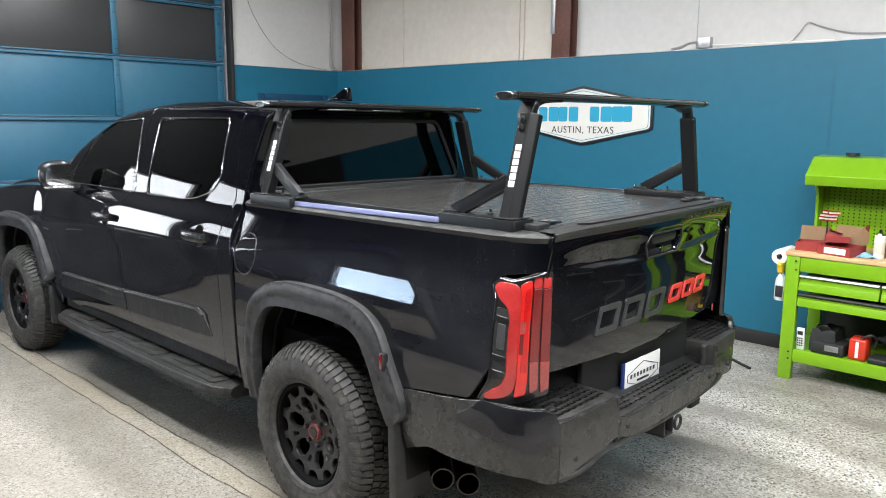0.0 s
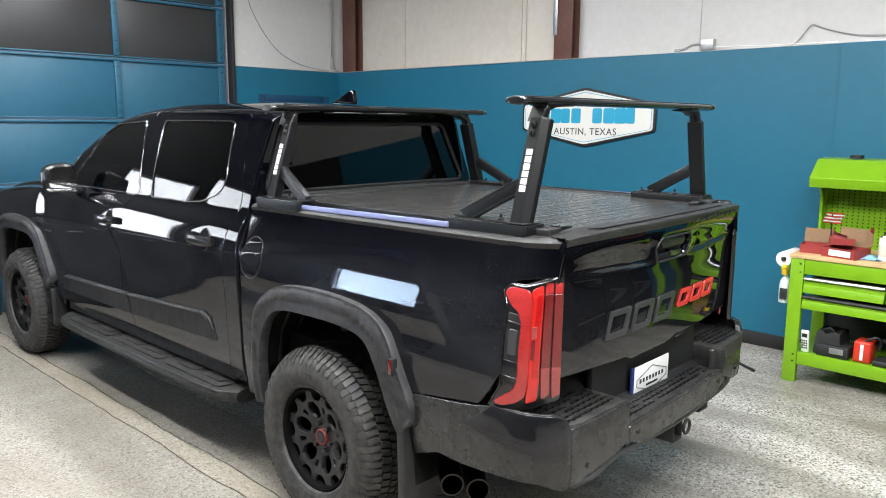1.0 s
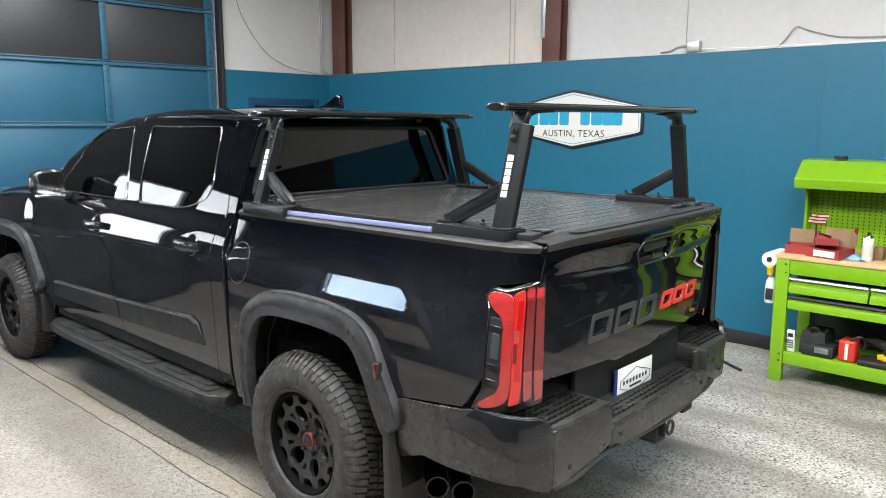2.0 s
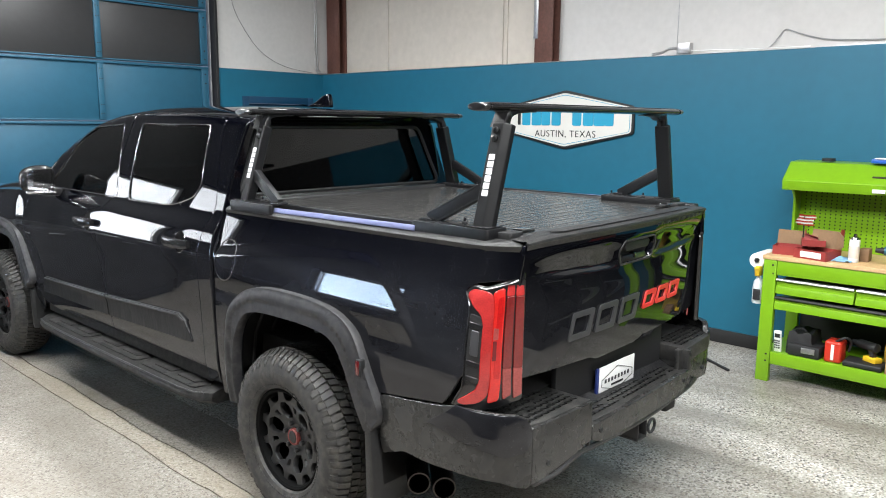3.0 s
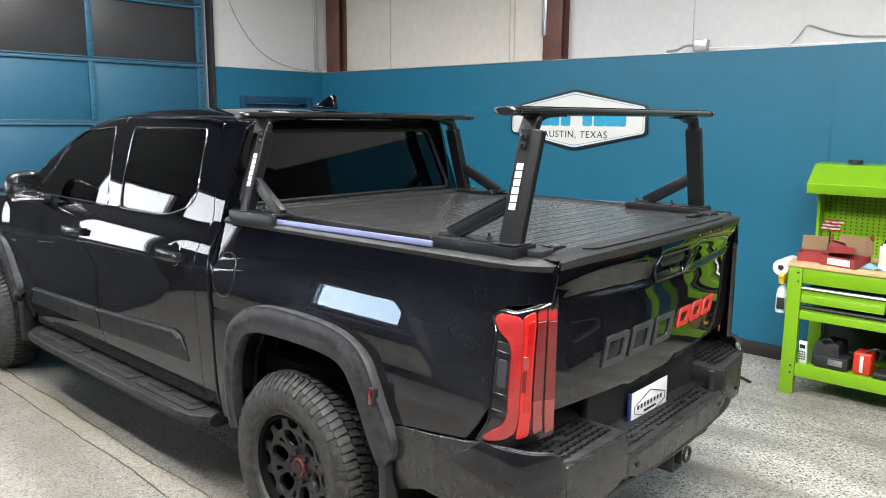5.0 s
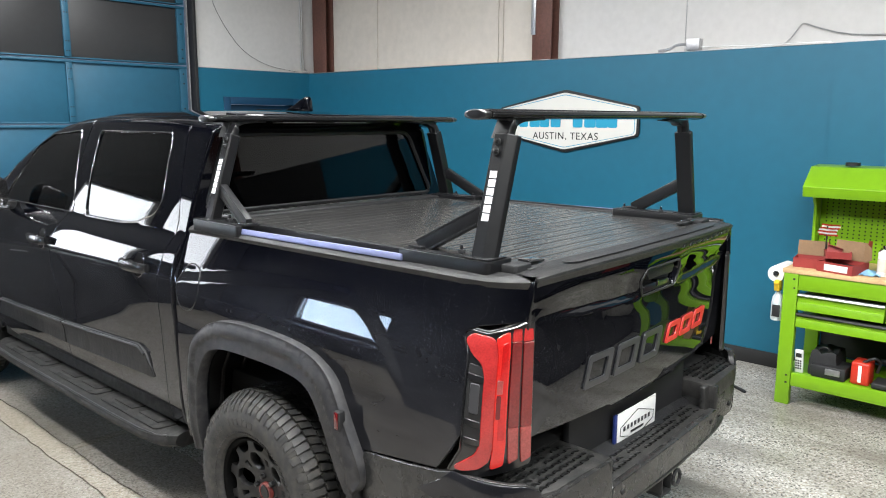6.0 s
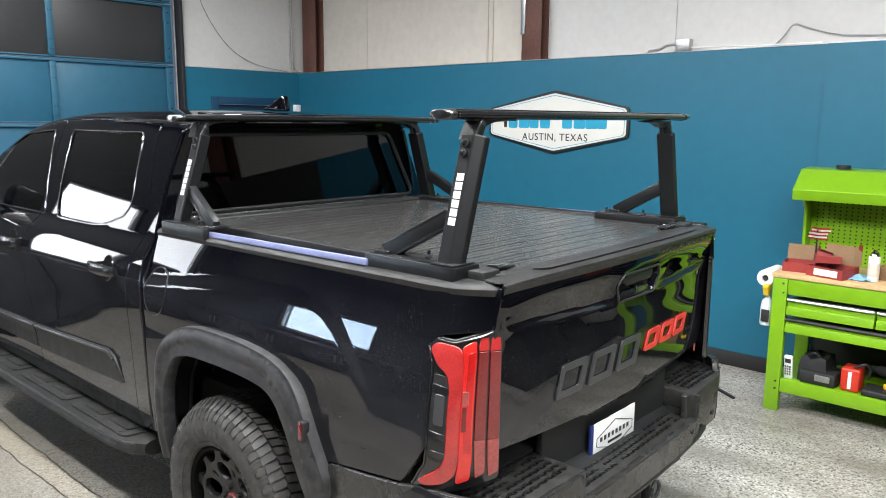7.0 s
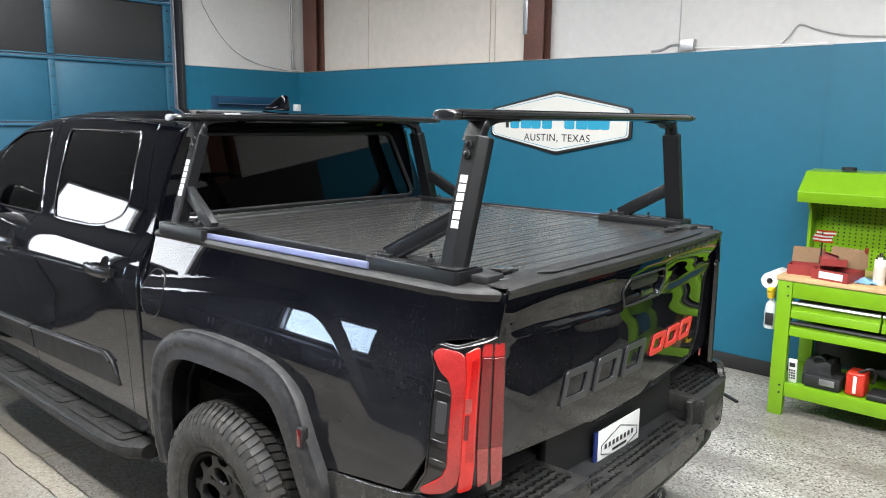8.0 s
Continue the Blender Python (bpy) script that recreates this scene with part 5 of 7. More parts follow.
pockets = []
for k in range(6):
    a = k * math.pi / 3
    pockets.append(pocket(a, [(0.084, 0.020), (0.104, 0.037), (0.138, 0.041), (0.166, 0.021)]))
    pockets.append(pocket(a + math.pi / 6, [(0.116, 0.009), (0.152, 0.014)]))
    for e in (-1, 1):
        pockets.append(pocket(a + e * 0.275, [(0.174, 0.015), (0.186, 0.030), (0.212, 0.040), (0.2245, 0.034)]))
circle = [(0.234 * math.cos(k * math.pi / 36), 0.234 * math.sin(k * math.pi / 36)) for k in range(72)]
FACE = sheet("wheel_face", circle, face_at, 0.012, 0.03, pockets, True, 0.003)
FACE.materials.append(ALLOY)
RIM = mesh_from("rim", rim_bm)
RIM.materials.append(SHADED_BLACK)
CAP = mesh_from("cap", revolve([(0.001, -0.078), (0.024, -0.078), (0.029, -0.074), (0.031, -0.058), (0.001, -0.058)], 28, None, None, False))
CAP.materials.append(ALLOY)
CAPRING = mesh_from("ring", revolve([(0.036, -0.076), (0.040, -0.070), (0.040, -0.06), (0.030, -0.06), (0.030, -0.076)], 28))
CAPRING.materials.append(material("dull_red", (0.17, 0.028, 0.024), rough=0.5, mottle=0.2))
lug = rod((-0.078, 0, 0), (-0.056, 0, 0), 0.0115, None, 6, None, 0.002)
LUG = mesh_from("lug", lug)
LUG.materials.append(PLASTIC)
DISC = mesh_from("disc", revolve([(0.10, 0.02), (0.175, 0.02), (0.175, 0.045), (0.10, 0.045)], 40))
DISC.materials.append(UNDER)
for cy in (0, 3.70):
    for s in (-1, 1):
        m = Matrix.Translation((s * 0.862, cy, R)) @ (Matrix() if s < 0 else Matrix.Rotation(math.pi, 4, "Z"))
        m = m @ Matrix.Rotation(0.35 if cy else 0.2, 4, "X")
        wheel = part("wheel", RIM, None, truck, "matt black alloy wheel", m)
        part("tyre", TYRE, None, wheel, "worn all-terrain tyre with dusty sidewall", m)
        part("tread", TREAD, None, wheel, "chunky tread blocks", m)["kind"] = "stuff"
        part("wheel_face", FACE, None, wheel, "matt black honeycomb wheel face", m)
        part("centre_cap", CAP, None, wheel, "", m)
        part("cap_ring", CAPRING, None, wheel, "red ring of the centre cap", m)
        part("brake_disc", DISC, None, wheel, "", m)
        for k in range(6):
            a = k * math.pi / 3
            part("lug_nut", LUG, None, wheel, "", m @ Matrix.Translation((0, 0.062 * math.cos(a), 0.062 * math.sin(a))))

# ---- tailgate ----
SKEW = Matrix(((1, 0, 0, 0), (0.03, 1, 0, 0.024), (0, 0, 1, 0), (0, 0, 0, 1)))
tg_prof = curve([(0.86, -1.158), (0.90, -1.168), (0.95, -1.1745), (1.0, -1.179), (1.05, -1.182), (1.11, -1.1845), (1.20, -1.187), (1.26, -1.192), (1.33, -1.203), (1.385, -1.212), (1.42, -1.210), (1.44, -1.19)])


def gate_y(x, z):
    x = x - MID
    bow = 0.040 * (abs(x) / 0.8) ** 2.4
    d = tg_prof(z) + bow
    # pressed hollow under the top: it slopes in from the cap and ends at a crisp ledge
    zc = 1.272 + 0.050 * abs(x)
    if z > zc:
        u = max(0.0, 1 - (z - zc) / (1.398 - zc))
    else:
        u = max(0.0, 1 - (zc - z) / 0.024)
        u = u * u * (3 - 2 * u)
    e = min(1.0, max(0.0, (0.775 - abs(x)) / 0.26))
    d += 0.015 * u * min(1, max(0, abs(x) - 0.14) / 0.10) * e * e * (3 - 2 * e)
    return d


def gate(x, z):
    return (x, gate_y(x, z), z)


gate_line = rounded([(x + MID, z) for x, z in ((-0.777, 0.925), (-0.30, 0.905), (-0.25, 0.885), (0.25, 0.885), (0.30, 0.905), (0.767, 0.925), (0.775, 1.10), (0.772, 1.30), (0.770, 1.424), (-0.795, 1.424), (-0.797, 1.30), (-0.786, 1.10))], 0.02, 3)
HANDLE = rounded([(-0.135, 1.265), (-0.165, 1.325), (-0.135, 1.365), (0.135, 1.365), (0.165, 1.325), (0.135, 1.265)], 0.012)
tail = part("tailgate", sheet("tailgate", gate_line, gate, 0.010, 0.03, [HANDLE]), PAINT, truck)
bm = bmesh.new()
rings = []
for i in range(41):
    x = MID - 0.785 + 1.545 * i / 40
    g = gate_y(x, 1.40)
    drop = 0.012 * (abs(x - MID) / 0.8) ** 6
    sec = [(g - 0.003, 1.424 - drop), (g - 0.007, 1.429 - drop), (g - 0.005, 1.437 - drop), (g + 0.012, 1.442 - drop), (g + 0.10, 1.444 - drop), (g + 0.105, 1.36), (g + 0.01, 1.36)]
    rings.append([bm.verts.new((x, a, b)) for a, b in sec])
for a, b in zip(rings, rings[1:]):
    for k in range(7):
        bm.faces.new((a[k], a[(k + 1) % 7], b[(k + 1) % 7], b[k]))
bm.faces.new(rings[0]), bm.faces.new(rings[-1])
bmesh.ops.recalc_face_normals(bm, faces=bm.faces)
cap = part("tailgate_cap", bm, TEXTURED, tail, "grey textured plastic tailgate cap")
g0 = gate_y(0, 1.40)
part("cap_badge", prism(rounded([(-0.60, g0 + 0.075), (-0.56, g0 + 0.035), (-0.30, g0 + 0.025), (0.30, g0 + 0.025), (0.56, g0 + 0.035), (0.60, g0 + 0.075)], 0.01), 1.4445, 1.4475, "z", 0.001), PLASTIC, cap, "flat raised badge strip")
part("handle_recess", prism([(x * 0.97, 1.315 + (z - 1.315) * 0.97) for x, z in HANDLE], -1.165, -1.150, "y"), BLACK, tail)
bm = tube([(x, gate_y(x, z) - 0.001, z) for x, z in dense(HANDLE, 0.03)], 0.0045, 8, True)
part("handle_frame", bm, PLASTIC, tail)
part("tailgate_handle", prism(rounded([(-0.10, 1.318), (-0.115, 1.345), (-0.10, 1.355), (0.10, 1.355), (0.115, 1.345), (0.10, 1.318)], 0.008), -1.20, -1.175, "y", 0.005), PLASTIC, tail)
part("handle_ledge", prism([(-0.125, 1.268), (0.125, 1.268), (0.10, 1.296), (-0.10, 1.296)], -1.186, -1.160, "y", 0.004), GLOSSBLACK, tail)
part("camera_lens", rod((0.0, -1.19, 1.29), (0.0, -1.165, 1.29), 0.013, None, 16, None, 0.003), BLACKCHROME, tail)


for k in range(9):
    xa = 0.16 + 0.062 * k
    bar = prism([(xa, 1.402), (xa + 0.040, 1.402), (xa + 0.050, 1.416), (xa + 0.010, 1.416)], gate_y(xa, 1.41) - 0.0045, gate_y(xa, 1.41) + 0.004, "y", 0.0015)
    part("raised_mark", bar, PADBLACK, cap)


def slanted(x, z, w, h, lean=0.028):
    return [(x, z), (x + w, z), (x + w + lean, z + h), (x + lean, z + h)]


def hollow_badge(x, z, w, h, t, mat, name, lab):
    """A slanted frame standing on the gate: the maker's badge as a plain shape."""
    o, i = slanted(x, z, w, h), slanted(x + t * 1.1, z + t, w - 2.2 * t, h - 2 * t, 0.028 * (h - 2 * t) / h)
    me = sheet(name, rounded(o, 0.010, 2), lambda a, b: (a, gate_y(a, b) - 0.008, b), 0.03, 0.007, [rounded(i, 0.006, 2)], False, 0.002)
    return part(name, me, mat, tail, lab)


for k in range(3):
    hollow_badge(-0.492 + 0.188 * k, 1.010, 0.150, 0.108, 0.020, GREYBADGE, "badge", "dark grey raised badge shape")
for k in range(3):
    hollow_badge(0.100 + 0.134 * k, 1.036, 0.108, 0.074, 0.016, REDPAINT, "badge", "red raised badge shape")

# ---- tail lamps: bent round the rear corner ----
SKEW = None
ys = [-0.93 - i * 0.236 / 60 for i in range(61)]
arc_s = [0.0]
for a, b in zip(ys, ys[1:]):
    arc_s.append(arc_s[-1] + math.hypot(b - a, bed_w(b, 1.1) - bed_w(a, 1.1)))


def corner(s, z, off=0.0):
    y = float(np.interp(s, arc_s, ys))
    e = 0.002
    w = bed_w(y, z)
    t = Vector((-(bed_w(y - e, z) - bed_w(y + e, z)), -2 * e, 0)).normalized()
    n = Vector((t.y, -t.x, 0))
    if n.x > 0 and n.y > 0:
        n = -n
    if n.x > 0:
        n = -n
    p = Vector((-w, y, z)) + n * off
    return tuple(p)


S_END = arc_s[-1]
E1 = S_END - 0.004
lamp_house = rounded([(0.072, 1.252), (0.100, 1.276), (0.150, 1.268), (S_END - 0.03, 1.300), (S_END, 1.296), (S_END, 0.862), (0.20, 0.838), (0.105, 0.830), (0.045, 0.838), (0.092, 0.915), (0.096, 0.965), (0.096, 1.175)], 0.010, 3)
house = both("tail_lamp", sheet("tail_lamp", lamp_house, lambda s, z: corner(s, z, -0.002), 0.016, 0.02, (), False, 0.006), GLOSSBLACK, truck, "tail lamp with black housing and red lens")
outer_lobe = rounded([(0.083, 1.246), (0.102, 1.262), (0.152, 1.256), (0.174, 1.246), (0.186, 1.20), (0.186, 0.93), (0.177, 0.884), (0.150, 0.862), (0.100, 0.852), (0.074, 0.858), (0.105, 0.880), (0.142, 0.905), (0.155, 0.945), (0.155, 1.140), (0.143, 1.178), (0.110, 1.206)], 0.012, 3)
B1 = E1 - 0.078
inner_bar = rounded([(0.190, 1.20), (0.180, 1.252), (0.198, 1.262), (B1 - 0.004, 1.270), (B1, 1.22), (B1, 0.935), (B1 - 0.006, 0.870), (0.182, 0.860), (0.190, 0.93)], 0.008, 3)
guide = rounded([(0.200, 1.235), (B1 - 0.004, 1.245), (B1 - 0.004, 0.95), (0.200, 0.95)], 0.004, 2)
chip = rounded([(0.192, 1.015), (0.204, 1.015), (0.204, 1.085), (0.192, 1.085)], 0.003, 2)
pane_up = rounded([(0.191, 1.090), (0.208, 1.090), (0.208, 1.130), (0.191, 1.130)], 0.003, 2)
tall = ((E1 - 0.068, E1 - 0.040), (E1 - 0.030, E1))
pieces = [("lens", outer_lobe, REDLENS, 0.007, 0.007, 0.005, "bright red curved lens"), ("lens", inner_bar, BRIGHTRED, 0.010, 0.008, 0.004, "deep red upright lens"),
          ("light_guide", guide, DEEPRED, 0.0112, 0.003, 0.001, "red light guide"), ("chip", chip, DARKLENS, 0.0115, 0.003, 0.001, "dark red inset"), ("chip", pane_up, PINKLENS, 0.0118, 0.003, 0.001, "pale red inset")]
for a0, a1 in tall:
    pieces.append(("lens", rounded([(a0, 1.238), (a1, 1.240), (a1, 0.985), (a0, 0.985)], 0.003, 2), STRIPLENS, 0.006, 0.008, 0.003, "narrow red lens strip"))
    pieces.append(("lens", rounded([(a0, 0.982), (a1, 0.982), (a1, 0.885), (a0 + 0.003, 0.872)], 0.003, 2), PINKLENS, 0.006, 0.008, 0.003, "pale end of the lens strip"))
    pieces.append(("lens", rounded([(a0, 1.243), (a1, 1.245), (a1, 1.286), (a0, 1.282)], 0.003, 2), REDLENS, 0.004, 0.008, 0.004, "clear red top of the lens strip"))
for nm, ln, mt, off, th, ed, lb in pieces:
    me = sheet(nm, ln, lambda s, z, o=off: corner(s, z, o - 0.35 * max(0.0, z - 1.235) ** 1.3), 0.015, th, (), False, ed)
    part(nm, me, mt, house[0], lb)
    other = mirrored(me, nm)
    other.transform(Matrix.Translation((-0.020, 0.055, 0)))
    part(nm, other, mt, house[1], lb)
# bright edge lines of the housing and its ribbed inner part
for line in (((0.100, 1.272), (0.150, 1.264), (0.24, 1.284), (S_END - 0.03, 1.296)), ((0.074, 1.250), (0.094, 1.205), (0.098, 1.17)), ((0.098, 1.17), (0.098, 0.965), (0.094, 0.915), (0.050, 0.842))):
    part("edge_line", tube([corner(s, z, 0.002) for s, z in dense(list(line) + list(line[::-1]), 0.02)[:max(2, len(dense(list(line) + list(line[::-1]), 0.02)) // 2)]], 0.0028, 6), GLOSSBLACK, house[0], "glossy housing edge")
for zz in (0.945, 1.00, 1.135):
    me = sheet("housing_rib", [(0.106, zz), (0.150, zz - 0.012), (0.150, zz + 0.002), (0.106, zz + 0.014)], lambda s, z: corner(s, z, 0.007), 0.02, 0.010)
    part("housing_rib", me, GLOSSBLACK, house[0])
me = sheet("lamp_inset", rounded([(0.104, 0.93), (0.153, 0.92), (0.153, 1.165), (0.104, 1.175)], 0.006, 2), lambda s, z: corner(s, z, 0.0015), 0.02, 0.006)
part("lamp_inset", me, PLASTIC, house[0])
me = sheet("reflector", rounded([(0.117, 1.035), (0.140, 1.03), (0.140, 1.115), (0.117, 1.120)], 0.004, 2), lambda s, z: corner(s, z, 0.007), 0.02, 0.008)
part("reflector", me, GREYBADGE, house[0], "small grey inset")

# ---- rear bumper ----
SKEW = Matrix(((1, 0, 0, 0), (0.03, 1, 0, 0.024), (0, 0, 1, 0), (0, 0, 0, 1)))
bumper = part("rear_bumper", prism([(-1.02, 0.60), (-1.18, 0.60), (-1.20, 0.64), (-1.20, 0.68), (-1.10, 0.72), (-1.02, 0.72)], -0.46, 0.46, "x", 0.012), PLASTIC, truck, "dark grey plastic rear bumper with step pads")


def bump_plan(t):
    """The outer line of the bumper from the arch round to the middle, seen from above."""
    pts = [(-0.955, -0.60), (-0.965, -0.80), (-0.965, -0.98), (-0.955, -1.10), (-0.915, -1.195), (-0.85, -1.245), (-0.75, -1.265), (-0.60, -1.275), (-0.46, -1.278)]
    f = t * (len(pts) - 1)
    i = min(int(f), len(pts) - 2)
    a, b, c, d = [Vector(pts[max(0, min(len(pts) - 1, j))]) for j in (i - 1, i, i + 1, i + 2)]
    u = f - i
    return 0.5 * (2 * b + (c - a) * u + (2 * a - 5 * b + 4 * c - d) * u * u + (3 * b - a - 3 * c + d) * u ** 3)


def bump_face(t, z, off=0.0):
    p = bump_plan(t)
    q = bump_plan(min(1, t + 0.01)) - bump_plan(max(0, t - 0.01))
    n = Vector((q.y, -q.x)).normalized()
    if n.x > 0:
        n = -n
    if abs(n.x) < 0.3 and n.y > 0:
        n = -n
    f = curve_b(z) + off
    return (p.x + n.x * f, p.y + n.y * f, z)


curve_b = curve([(0.50, -0.035), (0.54, -0.016), (0.585, -0.004), (0.64, 0.0), (0.72, -0.001), (0.785, -0.005), (0.82, -0.008), (0.85, -0.014), (0.87, -0.020)])
lower = rounded([(0.0, 0.53), (0.0, 0.777), (0.10, 0.797), (0.215, 0.822), (0.26, 0.836), (0.33, 0.842), (0.565, 0.842), (0.63, 0.824), (0.652, 0.785), (0.652, 0.575), (0.625, 0.568), (0.475, 0.598), (0.295, 0.595), (0.17, 0.585), (0.09, 0.59), (0.05, 0.56)], 0.008, 2)
middle = rounded([(0.662, 0.575), (0.662, 0.782), (0.80, 0.785), (1.0, 0.785), (1.0, 0.635), (0.95, 0.63), (0.86, 0.595)], 0.006, 2)
cap_line = rounded([(0.168, 0.748), (0.225, 0.800), (0.265, 0.842), (0.335, 0.838), (0.562, 0.838), (0.625, 0.820), (0.6515, 0.79), (0.6515, 0.735), (0.60, 0.706), (0.50, 0.692), (0.29, 0.722)], 0.006, 2)
for nm, ln, mt, off, th, lb in (("bumper_corner", lower, BUMPERGREY, 0.0, 0.025, "satin dark grey bumper corner"), ("bumper_end", middle, BUMPERGREY, -0.002, 0.025, "satin dark grey bumper end"), ("corner_cap", cap_line, PAINT, 0.003, 0.006, "glossy black corner cap")):
    me = sheet(nm, ln, lambda t, z, o=off: bump_face(t, z, o), 0.02, th, (), False, 0.003)
    part(nm, me, mt, bumper, lb)
    part(nm, mirrored(me, nm), mt, bumper, lb)
lip_pts = arc([(-0.80, -1.235, 0.567), (-0.70, -1.262, 0.578), (-0.55, -1.268, 0.605), (-0.40, -1.270, 0.598), (0.0, -1.272, 0.582), (0.40, -1.270, 0.598), (0.52, -1.262, 0.604), (0.60, -1.245, 0.600)], 6)
part("lower_lip", tube(lip_pts, 0.012, 8), PLASTIC, bumper)
for s in (-1, 1):
    part("pad_end", prism([(s * 0.445, -1.04), (s * 0.475, -1.04), (s * 0.475, -1.275), (s * 0.445, -1.268)][::s], 0.61, 0.786, "z", 0.006), BUMPERGREY, bumper)
    part("screw_cover", rod((s * 0.39, -1.2835, 0.655), (s * 0.39, -1.27, 0.655), 0.011, None, 16, None, 0.002), BLACK, bumper)


def chevron(x, y, s):
    """A small bent ridge of the step's tread."""
    return [(x + s * a, y + b) for a, b in ((0.0, 0.0), (0.016, 0.007), (0.033, 0.0), (0.033, -0.012), (0.016, -0.005), (0.0, -0.012))]


for s in (-1, 1):
    pad = part("step_pad", prism([(s * 0.44, -1.03), (s * 0.90, -1.03), (s * 0.90, -1.13), (s * 0.845, -1.215), (s * 0.75, -1.245), (s * 0.44, -1.262)][::s], 0.715, 0.792, "z", 0.012), PADDUST, bumper, "black step pad with treads")
    for i in range(9):
        for j in range(6):
            if (i * 3 + j * 5) % 11:
                part("tread_block", prism(chevron(s * (0.485 + 0.040 * i), -1.062 - 0.029 * j, s)[::s], 0.7925, 0.797, "z", 0.0015), PADBLACK, pad)
step = part("step_plate", prism([(-0.44, -1.05), (0.44, -1.05), (0.44, -1.262), (-0.44, -1.262)], 0.655, 0.692, "z", 0.01), PADDUST, bumper, "black middle step with treads")
for i in range(19):
    for j in range(4):
        if (i * 3 + j * 5) % 11:
            part("tread_block", prism(chevron(-0.39 + 0.041 * i, -1.13 - 0.029 * j, 1), 0.6925, 0.697, "z", 0.0015), PADBLACK, step)
me = sheet("bumper_face", rounded([(-0.455, 0.635), (-0.455, 0.689), (0.455, 0.689), (0.455, 0.635), (0.36, 0.595), (-0.36, 0.595)], 0.01, 2), lambda x, z: (x, -1.282 + 0.004 * (x / 0.46) ** 2 + 0.15 * max(0, 0.56 - z), z), 0.04, 0.03)
part("bumper_face", me, BUMPERGREY, bumper, "grey plastic bumper face")
for xx, yy in ((-0.74, -1.262), (0.70, -1.244)):
    part("sensor", rod((xx, yy - 0.004, 0.635), (xx, yy + 0.02, 0.635), 0.012, None, 16, None, 0.002), BLACK, bumper)
SKEW = None
# plate with plain bars for its lettering
plate = part("licence_plate", box((-0.165, -1.118, 0.668), (0.135, -1.112, 0.816), 0.002), WHITE, truck, "white paper dealer plate, slightly tilted")
part("plate_edge", box((-0.185, -1.117, 0.668), (-0.166, -1.108, 0.816), 0.001), material("navy_plastic", (0.02, 0.035, 0.16), rough=0.4), plate, "dark blue plate edge")
hexo = [(-0.145, 0.757), (-0.015, 0.797), (0.115, 0.757), (0.115, 0.727), (-0.015, 0.687), (-0.145, 0.727)]
bm = tube([(x, -1.119, z) for x, z in dense(hexo, 0.02)], 0.0014, 6, True)
part("plate_line", bm, BLACK, plate)
for k in range(8):
    part("plate_bar", box((-0.122 + 0.0275 * k, -1.1205, 0.738), (-0.107 + 0.0275 * k, -1.1185, 0.756), 0.001), GREYBADGE, plate)
part("plate_bar", box((-0.065, -1.1205, 0.716), (0.035, -1.1185, 0.725), 0.0005), BLACK, plate)
part("plate_recess", box((-0.45, -1.09, 0.66), (0.45, -1.06, 0.90), 0.01), BLACK, bumper)
# receiver and exhaust
bm = box((-0.042, -1.245, 0.485), (0.042, -1.02, 0.495), 0.003)
box((-0.042, -1.245, 0.565), (0.042, -1.02, 0.575), 0.003, 2, bm)
box((-0.042, -1.245, 0.4955), (-0.032, -1.02, 0.5645), 0.003, 2, bm)
box((0.032, -1.245, 0.4955), (0.042, -1.02, 0.5645), 0.003, 2, bm)
hitch = part("tow_hitch", bm, BLACK, truck)
bm = tube([(0.07 + 0.03 * math.cos(a), -1.25, 0.53 + 0.03 * math.sin(a)) for a in [k * math.pi / 6 for k in range(12)]], 0.007, 8, True)
part("safety_ring", bm, BLACK, hitch)
for xa, ya in ((-0.875, -0.745), (-0.835, -0.845)):
    bm = revolve([(0.046, 0), (0.046, 0.26), (0.040, 0.26), (0.040, 0)], 28)
    bm.transform(Matrix.Translation((xa, ya, 0.425)) @ Matrix.Rotation(radians(48), 4, "Z"))
    part("exhaust_tip", bm, TIP, truck, "dark exhaust tip")

# ---- roll-up bed cover ----
cover = thing("bed_cover", (0, -0.2, 1.43), "black slatted roll-up cover closed over the truck bed", "bed cover")
COVER_Z = 1.436
for s in (-1, 1):
    rail = part("side_rail", prism([(s * 0.735, COVER_Z - 0.05), (s * 0.735, COVER_Z + 0.004), (s * 0.75, COVER_Z + 0.012), (s * 0.772, COVER_Z + 0.012), (s * 0.772, COVER_Z - 0.05)], -1.09, 0.60, "y", 0.003), POWDER, cover)
    part("slot_rail", beam((s * 0.846 - 0.06 * (s > 0), -0.69, 1.438), (s * 0.846 - 0.06 * (s > 0), 0.23, 1.428), 0.020, 0.022, (-s * 0.18, 0, 0.98), 0.003), BLUE_SHEEN, cover, "metal slot rail with blue sheen in its colour")
SLATS = 22
pitch = 1.60 / SLATS
sec = [(0.0, -0.012), (0.0, -0.004), (0.003, -0.0008), (0.012, 0.0), (pitch / 2 - 0.008, 0.0007), (pitch / 2 - 0.004, -0.0002), (pitch / 2, -0.0002), (pitch / 2 + 0.004, 0.0007), (pitch - 0.016, 0.0), (pitch - 0.006, -0.0008), (pitch - 0.003, -0.004), (pitch - 0.003, -0.012)]
SLATMESH = mesh_from("slat", prism(sec, -0.734, 0.734, "x"))
SLATMESH.materials.append(SLAT)
for i in range(SLATS):
    part("slat", SLATMESH, None, cover, "", Matrix.Translation((0, -1.075 + i * pitch, COVER_Z)), soft=20)
